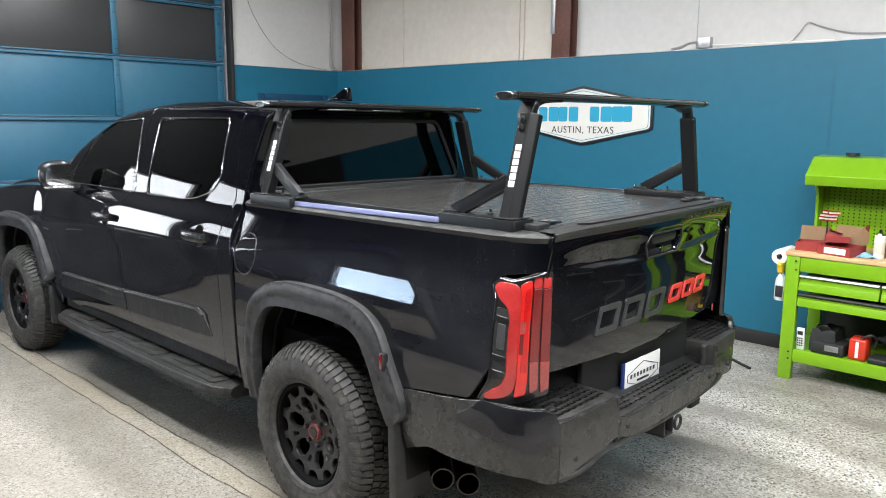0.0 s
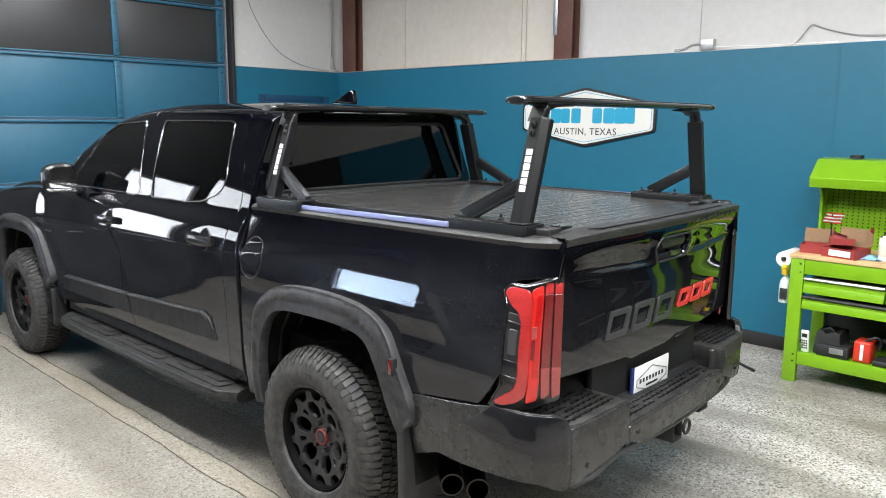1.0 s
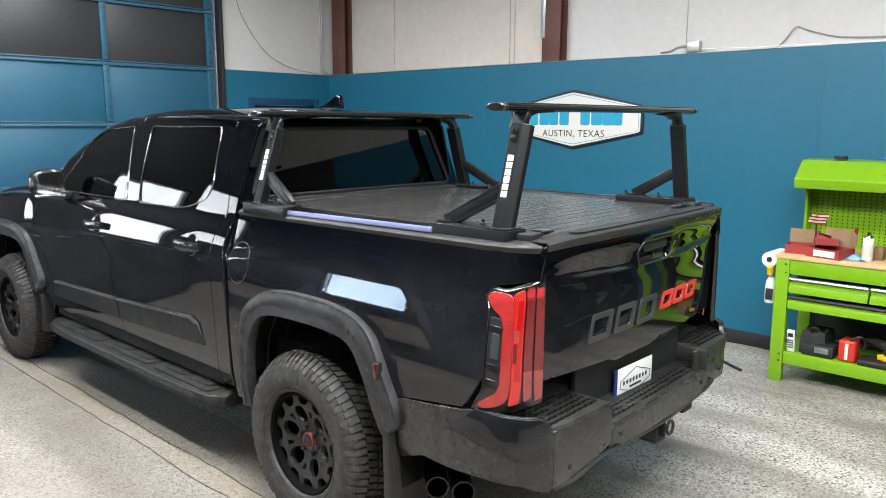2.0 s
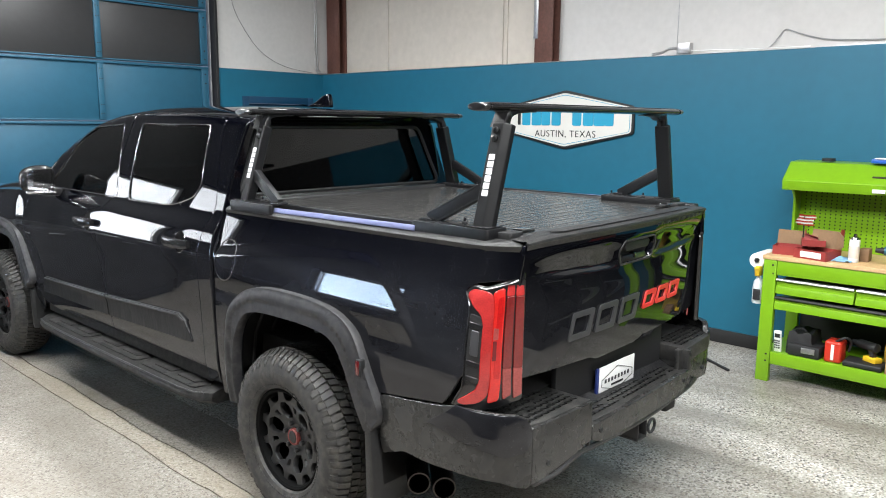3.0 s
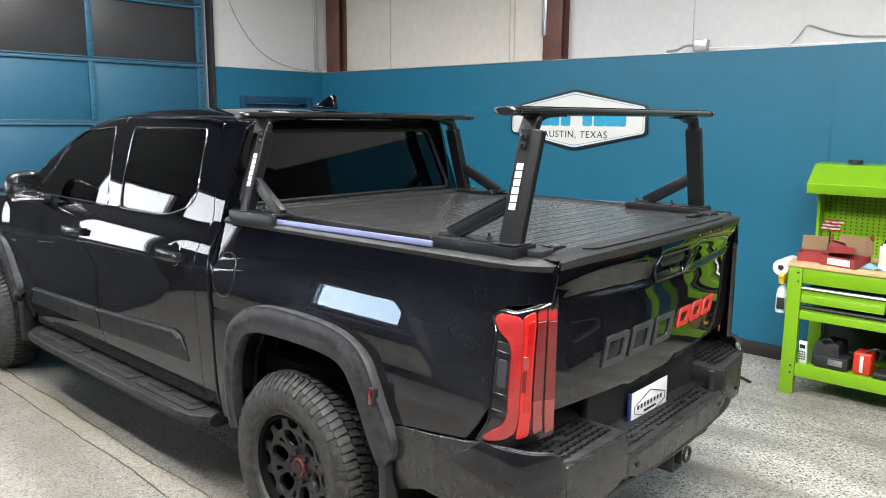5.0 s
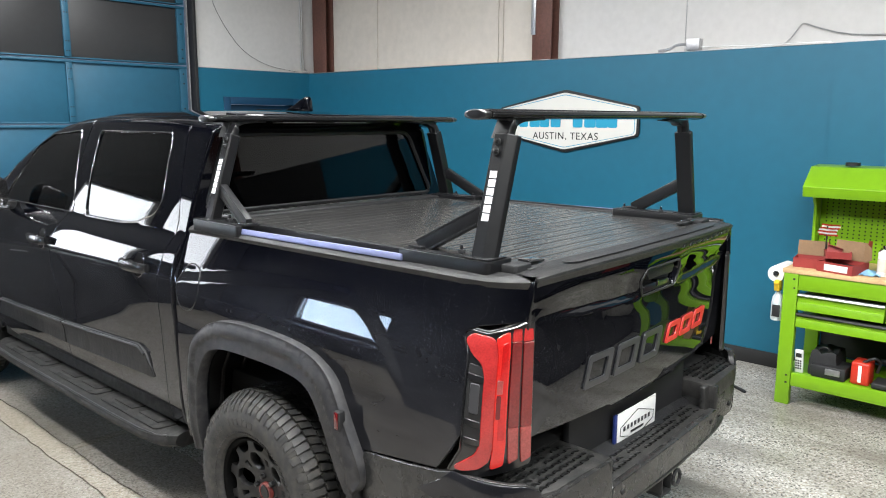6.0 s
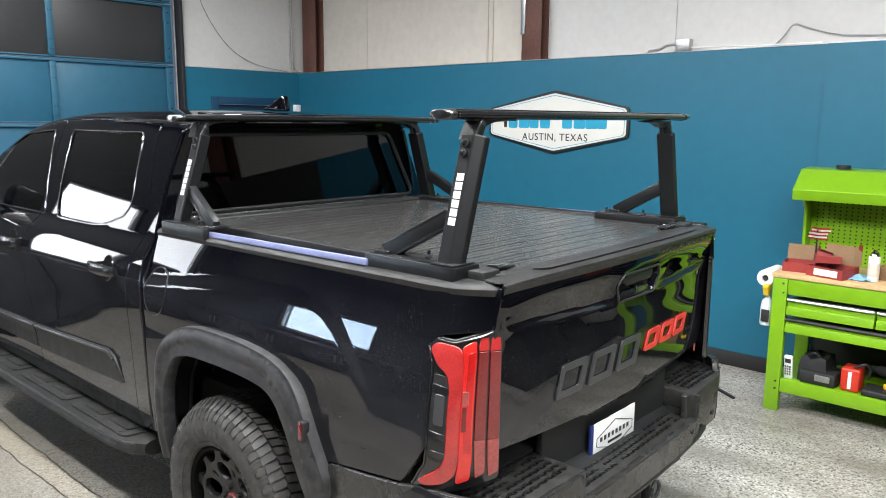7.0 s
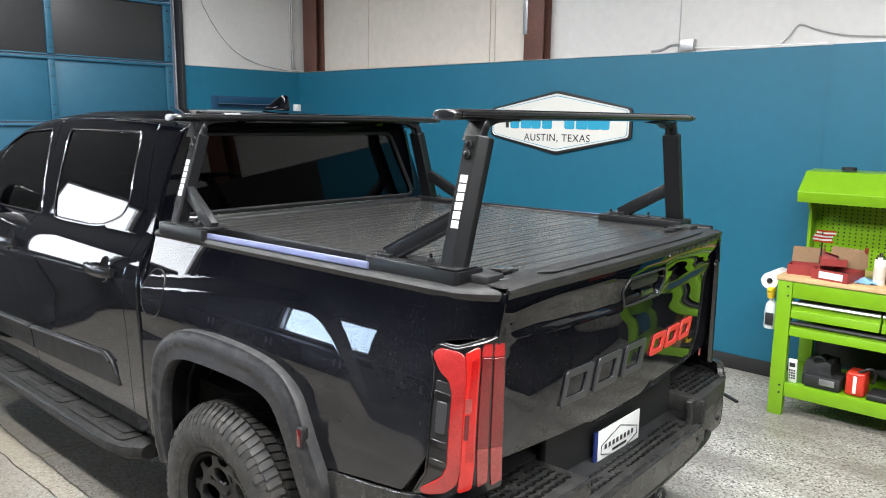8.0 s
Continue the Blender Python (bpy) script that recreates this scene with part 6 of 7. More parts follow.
part("canister_lid", prism([(0.528, COVER_Z - 0.02), (0.528, COVER_Z + 0.006), (0.54, COVER_Z + 0.012), (0.63, COVER_Z + 0.012), (0.64, COVER_Z - 0.02)], -0.77, 0.77, "x", 0.003), PLASTIC, cover)
part("lid_edge", box((-0.72, 0.600, COVER_Z + 0.0125), (0.60, 0.608, COVER_Z + 0.018), 0.002), TRIM, cover, "bright edge of the canister lid")
part("end_bar", prism([(-1.115, COVER_Z - 0.02), (-1.11, COVER_Z + 0.004), (-1.08, COVER_Z + 0.006), (-1.076, COVER_Z - 0.02)], -0.735, 0.735, "x", 0.003), PLASTIC, cover)

# ---- bed racks: a crossbar on two leaning towers ----
def loft(rings, bm=None):
    """A skin over rings of equal count, closed at both ends."""
    b = bmesh.new()
    vs = [[b.verts.new(p) for p in r] for r in rings]
    n = len(vs[0])
    for p, q in zip(vs, vs[1:]):
        for k in range(n):
            b.faces.new((p[k], p[(k + 1) % n], q[(k + 1) % n], q[k]))
    b.faces.new(vs[0][::-1]), b.faces.new(vs[-1])
    bmesh.ops.recalc_face_normals(b, faces=b.faces)
    return merge(bm, b)


def bed_rack(bar_l, bar_r, face, towers, drop, label):
    """bar_l, bar_r: the crossbar's ends; face: -1 where the towers' bevelled side looks backwards, 1 forwards;
    towers: for either side the foot, the top, and the base's ends along the truck; drop: how much lower it sits."""
    bar_l, bar_r = Vector(bar_l), Vector(bar_r)
    t = thing("bed_rack", ((bar_l.x + bar_r.x) / 2, (bar_l.y + bar_r.y) / 2, 1.42 - drop), label, "truck rack", "bed racks")
    along = (bar_r - bar_l).normalized()
    side = Vector((-along.y, along.x, 0)).normalized()
    n = 36

    def ring(c, f=1.0):
        out = []
        for k in range(n):
            a = 2 * math.pi * k / n
            u, v = math.cos(a), math.sin(a)
            out.append(c + side * 0.040 * f * math.copysign(abs(u) ** 0.9, u) + Vector((0, 0, 0.0145 * f * math.copysign(abs(v) ** 0.85, v))))
        return out
    bar = part("crossbar", loft([ring(bar_l + along * 0.032), ring(bar_r - along * 0.032)]), BARBLACK, t, "black aerofoil crossbar")
    strip = beam(bar_l + along * 0.06 + Vector((0, 0, 0.0152)), bar_r - along * 0.06 + Vector((0, 0, 0.0152)), 0.036, 0.003, (0, 0, 1), 0.001)
    part("top_strip", strip, STRIP, bar, "smooth rubber infill strip")
    for e, d in ((bar_l, along), (bar_r, -along)):
        cap_rings = [ring(e + d * 0.031, 1.06), ring(e + d * 0.010, 1.06), ring(e + d * 0.003, 0.98), ring(e, 0.82)]
        c = part("end_cap", loft(cap_rings), GLOSSBLACK, bar, "rounded gloss black end cap")
        part("cap_collar", loft([ring(e + d * 0.041, 1.09), ring(e + d * 0.033, 1.09)]), BLACKCHROME, c, "bright collar")
    for s, (foot, top, y0, y1) in ((-1, towers[0]), (1, towers[1])):
        foot, top = Vector(foot), Vector(top)
        fx = foot.x
        xa, xb = fx + s * 0.048, fx - s * 0.072
        lo, hi = min(xa, xb), max(xa, xb)
        z0, z1 = 1.420 - drop, 1.466 - drop
        # base: a channel with a lip, its rear end cut out for the clamp
        out = rounded([(lo, y0), (hi, y0), (hi, y1), (lo, y1)], 0.016, 4)
        base = part("base", prism(out, z0, z1, "z", 0.003), POWDER, t, "long black clamp base")
        inn = rounded([(lo + 0.010, y0 + 0.012), (hi - 0.010, y0 + 0.012), (hi - 0.010, y1 - 0.012), (lo + 0.010, y1 - 0.012)], 0.010, 4)
        part("base_plate", prism(inn, z1 - 0.001, z1 + 0.0025, "z", 0.001), SATIN, base)
        end = y0 if face < 0 else y1
        ex = fx - s * 0.055
        part("clamp", prism(rounded([(ex - 0.040, end + face * 0.055), (ex + 0.040, end + face * 0.055), (ex + 0.045, end - face * 0.02), (ex - 0.045, end - face * 0.02)], 0.012), z0 + 0.006, z1 - 0.012, "z", 0.006), PLASTIC, base, "black clamp jaw")
        part("clamp_plate", box((ex - s * 0.085 - 0.028, end + face * 0.010 - 0.022, z1 - 0.016), (ex - s * 0.085 + 0.028, end + face * 0.010 + 0.022, z1 - 0.010), 0.002), TRIM, base, "bright metal clamp plate")
        part("clamp_arm", box((min(ex - s * 0.06, ex - s * 0.15), end + face * 0.004 - 0.020, z1 - 0.026), (max(ex - s * 0.06, ex - s * 0.15), end + face * 0.004 + 0.020, z1 - 0.017), 0.003), PLASTIC, base)
        for yy in (y0 + 0.17, y1 - 0.045) if face < 0 else (y0 + 0.045, y1 - 0.17):
            bolt = part("bolt", rod((fx - s * 0.030, yy, z1), (fx - s * 0.030, yy, z1 + 0.010), 0.012, None, 6, None, 0.002), BLACK, base)
            part("stud", rod((fx - s * 0.030, yy, z1 + 0.010), (fx - s * 0.030, yy, z1 + 0.024), 0.005, None, 8, None, 0.001), BLACKCHROME, bolt)
        # tower: a flat outer side, a wide bevel and a narrow edge
        d = (top - foot).normalized()
        sec = [(0.036, 0.020), (0.030, 0.026), (-0.010, 0.026), (-0.016, 0.023), (-0.036, 0.002), (-0.038, -0.004), (-0.038, -0.020), (-0.034, -0.024), (0.032, -0.024), (0.036, -0.020)]
        out_dir = Vector((s, 0, 0)) - d * d.x * s
        out_dir.normalize()

        def tower_ring(c, f=1.0):
            return [c + Vector((0, -u * face * f, 0)) + out_dir * v * f for u, v in sec]
        post = part("post", loft([tower_ring(foot), tower_ring(foot.lerp(top, 0.5)), tower_ring(top - d * 0.004), tower_ring(top, 0.94)]), POWDER, t, "black tower post with a bevelled edge", soft=14)
        part("foot_plate", box((fx - 0.045, foot.y - 0.048, z1 + 0.0025), (fx + 0.045, foot.y + 0.048, z1 + 0.0065), 0.001), SATIN, post)
        # gooseneck: a leg that bends over inwards, with a web up to the bar
        by = bar_l.y + (bar_r.y - bar_l.y) * (top.x - bar_l.x) / (bar_r.x - bar_l.x)
        zb = bar_l.z - 0.014
        bend = arc([top - d * 0.05, top + d * 0.012, top + d * 0.034 + Vector((-s * 0.006, 0, 0)), Vector((top.x - s * 0.045, by, zb - 0.010)), Vector((top.x - s * 0.085, by, zb + 0.001)), Vector((top.x - s * 0.150, by, zb + 0.003))], 6)
        rings = []
        for i, p in enumerate(bend):
            tg = (bend[min(i + 1, len(bend) - 1)] - bend[max(i - 1, 0)]).normalized()
            nr = tg.cross(Vector((0, 1, 0))).normalized()
            f = i / (len(bend) - 1)
            hw, ht = 0.022, 0.019 - 0.013 * f
            rings.append([p + Vector((0, u * hw - face * 0.006 * (1 - f), 0)) + nr * v * ht for u, v in ((-1, -0.7), (-0.85, -1), (0.85, -1), (1, -0.7), (1, 0.7), (0.85, 1), (-0.85, 1), (-1, 0.7))])
        leg = part("leg", loft(rings), POWDER, t, "bent leg under the crossbar", soft=40)
        wx = top.x
        web = [(wx + s * 0.016, top.z - 0.02), (wx + s * 0.004, zb - 0.016), (wx - s * 0.006, zb + 0.004), (wx - s * 0.050, zb + 0.004), (wx - s * 0.045, zb - 0.010), (wx - s * 0.012, top.z - 0.02)]
        part("web", prism(web, by - 0.008, by + 0.008, "y", 0.002), BLACK, leg)
        part("flange", loft([[Vector((wx + s * a, by + c, z)) for a, c in ((0.022, -0.028), (0.022, 0.028), (0.016, 0.028), (0.016, -0.028))] for z in (top.z - 0.01,)] + [[Vector((wx + s * a, by + c, zb + 0.004)) for a, c in ((-0.004, -0.022), (-0.004, 0.022), (-0.010, 0.022), (-0.010, -0.022))]]), POWDER, leg)
        part("bar_foot", beam(Vector((wx + s * 0.01, by, zb + 0.001)), Vector((wx - s * 0.19, by, zb + 0.001)), 0.050, 0.006, (0, 0, 1), 0.002), POWDER, leg)
        for k in (0.028, 0.058):
            c = top - d * k + out_dir * 0.0255 + Vector((0, -face * 0.012, 0))
            kn = part("knob", rod(c, c + out_dir * 0.006, 0.0125, None, 14, None, 0.002), BLACK, post)
            part("screw", rod(c + out_dir * 0.006, c + out_dir * 0.013, 0.0075, None, 6, None, 0.001), GLOSSBLACK, kn)
        # the maker's name as plain white bars running up the post
        length = (top - foot).length
        for k in range(6):
            c = foot + d * length * (0.32 + 0.069 * k) + out_dir * 0.0262 + Vector((0, -face * 0.006, 0))
            q = beam(c - Vector((0, 0.013, 0)), c + Vector((0, 0.013, 0)), 0.0215, 0.0014, out_dir, 0)
            part("bar", q, WHITE, post, "white bar", soft=0)
        # brace: a channel with two raised edges
        p = foot.lerp(top, 0.36) + Vector((0, -face * 0.030, 0))
        q = Vector((fx - s * 0.004, foot.y - face * 0.265, z1 + 0.004))
        brace = part("brace", beam(q, p, 0.030, 0.052, (0, 0, 1), 0.004), POWDER, t, "slanting brace")
        up = (p - q).normalized().cross(Vector((1, 0, 0)))
        for e in (-1, 1):
            part("edge", beam(q + up * e * 0.022 + Vector((s * 0.015, 0, 0)), p + up * e * 0.022 + Vector((s * 0.015, 0, 0)), 0.004, 0.008, up, 0.001), POWDER, brace)
        part("bracket", box((fx - 0.030, q.y - 0.030, z1 + 0.0005), (fx + 0.030, q.y + 0.030, z1 + 0.012), 0.003), SATIN, brace)
    return t


bed_rack((-0.846, -0.982, 1.892), (0.790, -0.934, 1.899), -1, [((-0.800, -0.990, 1.466), (-0.705, -0.998, 1.832), -1.045, -0.668), ((0.715, -0.945, 1.466), (0.622, -0.950, 1.832), -1.000, -0.600)], 0.0, "black aluminium bed rack with crossbar, over the tailgate end")
bed_rack((-0.825, 0.520, 1.876), (0.806, 0.556, 1.876), 1, [((-0.826, 0.482, 1.452), (-0.713, 0.480, 1.808), 0.215, 0.560), ((0.735, 0.53, 1.452), (0.640, 0.545, 1.808), 0.26, 0.60)], 0.014, "black aluminium bed rack with crossbar, behind the cab")

# ---- the work bench ----
BX0, BX1, BY1, BY0 = 2.60, 3.22, -0.80, -2.35
BTOP = 0.925
bench = thing("workbench", (2.9, -1.55, 0), "bright green steel workbench with pegboard hutch and wooden top", "workbench")
for y0, y1 in ((BY1 - 0.09, BY1), (BY0, BY0 + 0.09)):
    for x0, x1 in ((BX0, BX0 + 0.05), (BX1 - 0.05, BX1)):
        leg = part("leg", prism([(x0, y0), (x1, y0), (x1, y1), (x0, y1)], 0.0, BTOP - 0.03, "z", 0.004), GREEN, bench)
for zz in (0.80, 0.86, 0.155, 0.205):
    part("bolt", rod((BX0 - 0.004, BY1 - 0.07 if zz < 0.85 and zz > 0.5 else BY1 - 0.06, zz), (BX0 + 0.002, BY1 - 0.07, zz), 0.006, None, 8), BLACK, bench)
part("apron", box((BX0 + 0.004, BY0 + 0.092, BTOP - 0.135), (BX0 + 0.03, BY1 - 0.092, BTOP - 0.03), 0.004), GREEN, bench)
part("end_apron", box((BX0 + 0.052, BY1 - 0.03, BTOP - 0.135), (BX1 - 0.052, BY1 - 0.004, BTOP - 0.03), 0.004), GREEN, bench)
part("worktop", box((BX0 - 0.005, BY0 - 0.01, BTOP - 0.029), (BX1 + 0.01, BY1 + 0.01, BTOP), 0.004), WOOD, bench, "pale wooden worktop")
part("lower_rail", box((BX0 + 0.004, BY0 + 0.092, 0.135), (BX0 + 0.03, BY1 - 0.092, 0.225), 0.004), GREEN, bench)
part("shelf", box((BX0 + 0.031, BY0 + 0.02, 0.20), (BX1 - 0.02, BY1 - 0.02, 0.22), 0.003), GREEN, bench)
# drawers: two rows
for r, (za, zb) in enumerate(((0.66, 0.775), (0.545, 0.645))):
    spans = ((BY1 - 0.095, BY1 - 0.60), (BY1 - 0.612, BY1 - 1.12)) if r == 0 else ((BY1 - 0.095, BY1 - 1.12),)
    for ya, yb in spans:
        dr = part("drawer", box((BX0 + 0.012, yb, za), (BX0 + 0.45, ya, zb - 0.028), 0.004), GREEN, bench)
        part("drawer_lip", prism([(BX0 - 0.006, za), (BX0 + 0.011, za), (BX0 + 0.011, za + 0.055), (BX0 + 0.004, za + 0.05)], yb, ya, "y", 0.001), GREEN, dr)
        part("pull", prism([(BX0 + 0.0, zb - 0.026), (BX0 - 0.008, zb - 0.02), (BX0 - 0.002, zb - 0.008), (BX0 + 0.02, zb - 0.006), (BX0 + 0.02, zb - 0.026)], yb, ya, "y", 0.002), GALV if r == 0 else BLACK, dr, "metal pull rail")
part("back_panel", box((BX1 - 0.018, BY0 + 0.10, 0.23), (BX1 - 0.004, BY1 - 0.10, 0.52), 0.002), BLACK, bench)
# hutch with pegboard
HB = BX1 - 0.03
peg_b = part("pegboard", box((HB, BY0 + 0.02, BTOP + 0.001), (HB + 0.015, BY1 - 0.03, 1.50), 0.002), GREEN, bench)
for s0, s1 in ((BY1 - 0.028, BY1 - 0.008), (BY0 - 0.002, BY0 + 0.018)):
    part("hutch_side", prism([(HB - 0.22, BTOP + 0.001), (HB + 0.015, BTOP + 0.001), (HB + 0.015, 1.50), (HB - 0.22, 1.44), (HB - 0.10, 1.30), (HB - 0.09, 1.05)], s0, s1, "y", 0.002), GREEN, bench)
cano = [(HB - 0.30, 1.375), (HB - 0.31, 1.445), (HB - 0.16, 1.575), (HB + 0.02, 1.585), (HB + 0.02, 1.505), (HB - 0.15, 1.49), (HB - 0.285, 1.38)]
canopy = part("canopy", prism(cano, BY0 - 0.03, BY1 + 0.015, "y", 0.003), GREEN, bench)
part("lamp_tube", box((HB - 0.22, BY1 - 0.75, 1.372), (HB - 0.17, BY1 - 0.20, 1.392), 0.004), WHITE, canopy, "white under-shelf lamp")
part("badge", box((HB - 0.316, BY1 - 0.66, 1.39), (HB - 0.306, BY1 - 0.58, 1.415), 0.003), WHITE, canopy, "plain pale badge")
part("grip", box((HB - 0.262, BY1 - 0.76, 1.485), (HB - 0.235, BY1 - 0.56, 1.50), 0.004), BLACK, canopy, "black grip")
bm = bmesh.new()
for i in range(27):
    for j in range(19):
        y, z = BY1 - 0.07 - i * 0.036, BTOP + 0.03 + j * 0.026
        vs = [bm.verts.new((HB - 0.0006, y + 0.006 * math.cos(k * math.pi / 3), z + 0.006 * math.sin(k * math.pi / 3))) for k in range(6)]
        bm.faces.new(vs)
holes = part("peg_holes", bm, BLACK, peg_b, "rows of peg holes", soft=0)
holes["kind"] = "stuff"


# ---- unseen black tool cabinets beyond the bench, for the tailgate's dark reflections ----
def reflected_cabinet(x0, x1, y0, y1, h, lab):
    t = thing("reflected_cabinet", ((x0 + x1) / 2, (y0 + y1) / 2, 0), lab, "cabinet", "black tool cabinets")
    part("body", box((x0, y0, 0.06), (x1, y1, h), 0.008), BLACK, t)
    part("plinth", box((x0 + 0.03, y0 + 0.03, 0.0), (x1 - 0.03, y1 - 0.03, 0.0598), 0.004), UNDER, t)
    part("top", box((x0 - 0.01, y0 - 0.01, h + 0.0005), (x1 + 0.01, y1 + 0.01, h + 0.03), 0.006), BLACK, t)
    for k in range(3):
        za, zb = 0.10 + (h - 0.16) * k / 3, 0.08 + (h - 0.16) * (k + 1) / 3
        dr = part("drawer", box((x0 + 0.02, y1 + 0.0005, za), (x1 - 0.02, y1 + 0.018, zb), 0.004), REDCARD if k == 2 and h > 1.1 else BLACK, t)
        part("pull", box((x0 + 0.06, y1 + 0.0185, zb - 0.04), (x1 - 0.06, y1 + 0.034, zb - 0.02), 0.003), GALV, dr)
    return t


# unseen black cabinets, added so the truck's side reflects dark, not floor
for k in range(7):
    t = thing("unseen_cabinet", (-3.8, -1.6 + 0.92 * k, 0), "unseen black base cabinet added along the wall to darken reflections", "cabinet", "black base cabinets")
    part("body", box((-4.13, -2.055 + 0.92 * k, 0.08), (-3.50, -1.145 + 0.92 * k, 0.93), 0.006), BLACK, t)
    part("plinth", box((-4.13, -2.05 + 0.92 * k, 0.0), (-3.56, -1.15 + 0.92 * k, 0.0798), 0.004), UNDER, t)
    for e in (0, 1):
        d = part("door", box((-3.4995, -2.045 + 0.92 * k + 0.452 * e, 0.10), (-3.482, -1.607 + 0.92 * k + 0.452 * e, 0.91), 0.004), BLACK, t)
        part("pull", box((-3.4815, -1.66 + 0.92 * k + 0.075 * e, 0.76), (-3.466, -1.645 + 0.92 * k + 0.075 * e, 0.88), 0.003), GALV, d)
for k in range(3):
    t = thing("unseen_cabinet", (-2.9 + 0.69 * k, 4.65, 0), "unseen black base cabinet added under the front window to darken reflections", "cabinet", "black base cabinets")
    xa = -3.24 + 0.69 * k
    part("body", box((xa, 4.25, 0.08), (xa + 0.68, 5.09, 0.90), 0.006), BLACK, t)
    part("plinth", box((xa + 0.01, 4.31, 0.0), (xa + 0.67, 5.09, 0.0798), 0.004), UNDER, t)
    d = part("door", box((xa + 0.01, 4.232, 0.10), (xa + 0.67, 4.2495, 0.88), 0.004), BLACK, t)
    part("pull", box((xa + 0.27, 4.216, 0.80), (xa + 0.41, 4.2315, 0.815), 0.003), GALV, d)
solid("countertop", box((-4.14, -2.08, 0.9305), (-3.46, 4.42, 0.965), 0.005), BLACK, "unseen long black countertop added on the base cabinets", "countertop")
for k, h in enumerate((0.98, 1.22, 0.98)):
    reflected_cabinet(1.25 + 0.69 * k, 1.92 + 0.69 * k, -3.35, -2.75, h, "unseen black steel tool cabinet with three drawers, placed for the tailgate's dark reflection")


# ---- things on the bench ----
def open_box(name, x, y, z, lx, ly, h, yaw, mat, inner, label, lid=True, white=False):
    m = Matrix.Translation((x, y, z + 0.0008)) @ Matrix.Rotation(radians(yaw), 4, "Z")
    t = thing(name, (x, y, z), label, "box")
    bm = box((-lx / 2, -ly / 2, 0), (lx / 2, ly / 2, 0.004))
    for lo, hi in (((-lx / 2, -ly / 2, 0.0041), (-lx / 2 + 0.004, ly / 2, h)), ((lx / 2 - 0.004, -ly / 2, 0.0041), (lx / 2, ly / 2, h)), ((-lx / 2 + 0.0041, -ly / 2, 0.0041), (lx / 2 - 0.0041, -ly / 2 + 0.004, h)), ((-lx / 2 + 0.0041, ly / 2 - 0.004, 0.0041), (lx / 2 - 0.0041, ly / 2, h))):
        box(lo, hi, 0, 2, bm)
    bm.transform(m)
    part("tray", bm, mat, t, soft=0)
    part("lining", box((-lx / 2 + 0.005, -ly / 2 + 0.005, 0.005), (lx / 2 - 0.005, ly / 2 - 0.005, h * 0.55), 0.003, 2, None, m), BLACK, t, "black parts inside", soft=0)
    if lid:
        mm = m @ Matrix.Translation((lx / 2, 0, h)) @ Matrix.Rotation(radians(-12), 4, "Y")
        part("lid", box((-0.004, -ly / 2, 0), (0.0, ly / 2, lx * 0.62), 0.001, 2, None, mm @ Matrix.Rotation(radians(24), 4, "Y")), inner, t, "brown card inside of the lid", soft=0)
        part("flap", box((-0.05, -ly / 2 + 0.002, lx * 0.2), (-0.004, -ly / 2 + 0.005, lx * 0.7), 0.001, 2, None, mm @ Matrix.Rotation(radians(24), 4, "Y")), mat, t, soft=0)
    if white:
        part("label_patch", box((-lx / 2 - 0.0012, -ly / 2 + 0.03, 0.012), (-lx / 2 - 0.0002, ly / 2 - 0.05, h - 0.012), 0, 2, None, m), PAPER, t, "white label", soft=0)
    return t


open_box("parts_box", 2.78, -0.905, BTOP, 0.16, 0.19, 0.062, 8, REDCARD, CARD, "open red cardboard parts box with its lid up")
labelled = open_box("parts_box", 2.72, -1.115, BTOP, 0.20, 0.23, 0.065, -14, REDCARD, CARD, "open red cardboard parts box with white label, its brown lid up", True, True)
hinge = Matrix.Translation((2.72, -1.115, BTOP + 0.066)) @ Matrix.Rotation(radians(-14), 4, "Z") @ Matrix.Translation((0.096, 0, 0))
part("lid_flap", prism([(-0.116, 0.01), (-0.116, 0.135), (-0.175, 0.105), (-0.180, 0.03)], -0.012, -0.009, "x", 0, 2, None, hinge @ Matrix.Rotation(radians(-20), 4, "Z")), CARD, labelled, "brown card flap", soft=0)
open_box("parts_box", 2.80, -1.06, BTOP + 0.075, 0.12, 0.15, 0.045, 20, REDCARD, CARD, "small open red box lying in a larger one", False, False)
fm = Matrix.Translation((2.80, -1.005, BTOP + 0.001)) @ Matrix.Rotation(radians(14), 4, "X") @ Matrix.Rotation(radians(12), 4, "Y")
loose = thing("loose_lid", (2.80, -1.005, BTOP), "red cardboard lid leaning between the boxes", "box lid")
part("panel", box((-0.004, -0.045, 0.0), (0.0, 0.045, 0.15), 0.001, 2, None, fm), REDCARD, loose, soft=0)
part("rim", box((-0.034, -0.045, 0.146), (-0.0045, 0.045, 0.15), 0.001, 2, None, fm), REDCARD, loose, soft=0)
flag = thing("striped_flag", (2.86, -0.97, BTOP), "small red and white striped cloth flag on a stick", "flag")
part("stick", rod((2.86, -0.97, BTOP + 0.01), (2.86, -0.97, BTOP + 0.27), 0.005, None, 8), BLACK, flag)
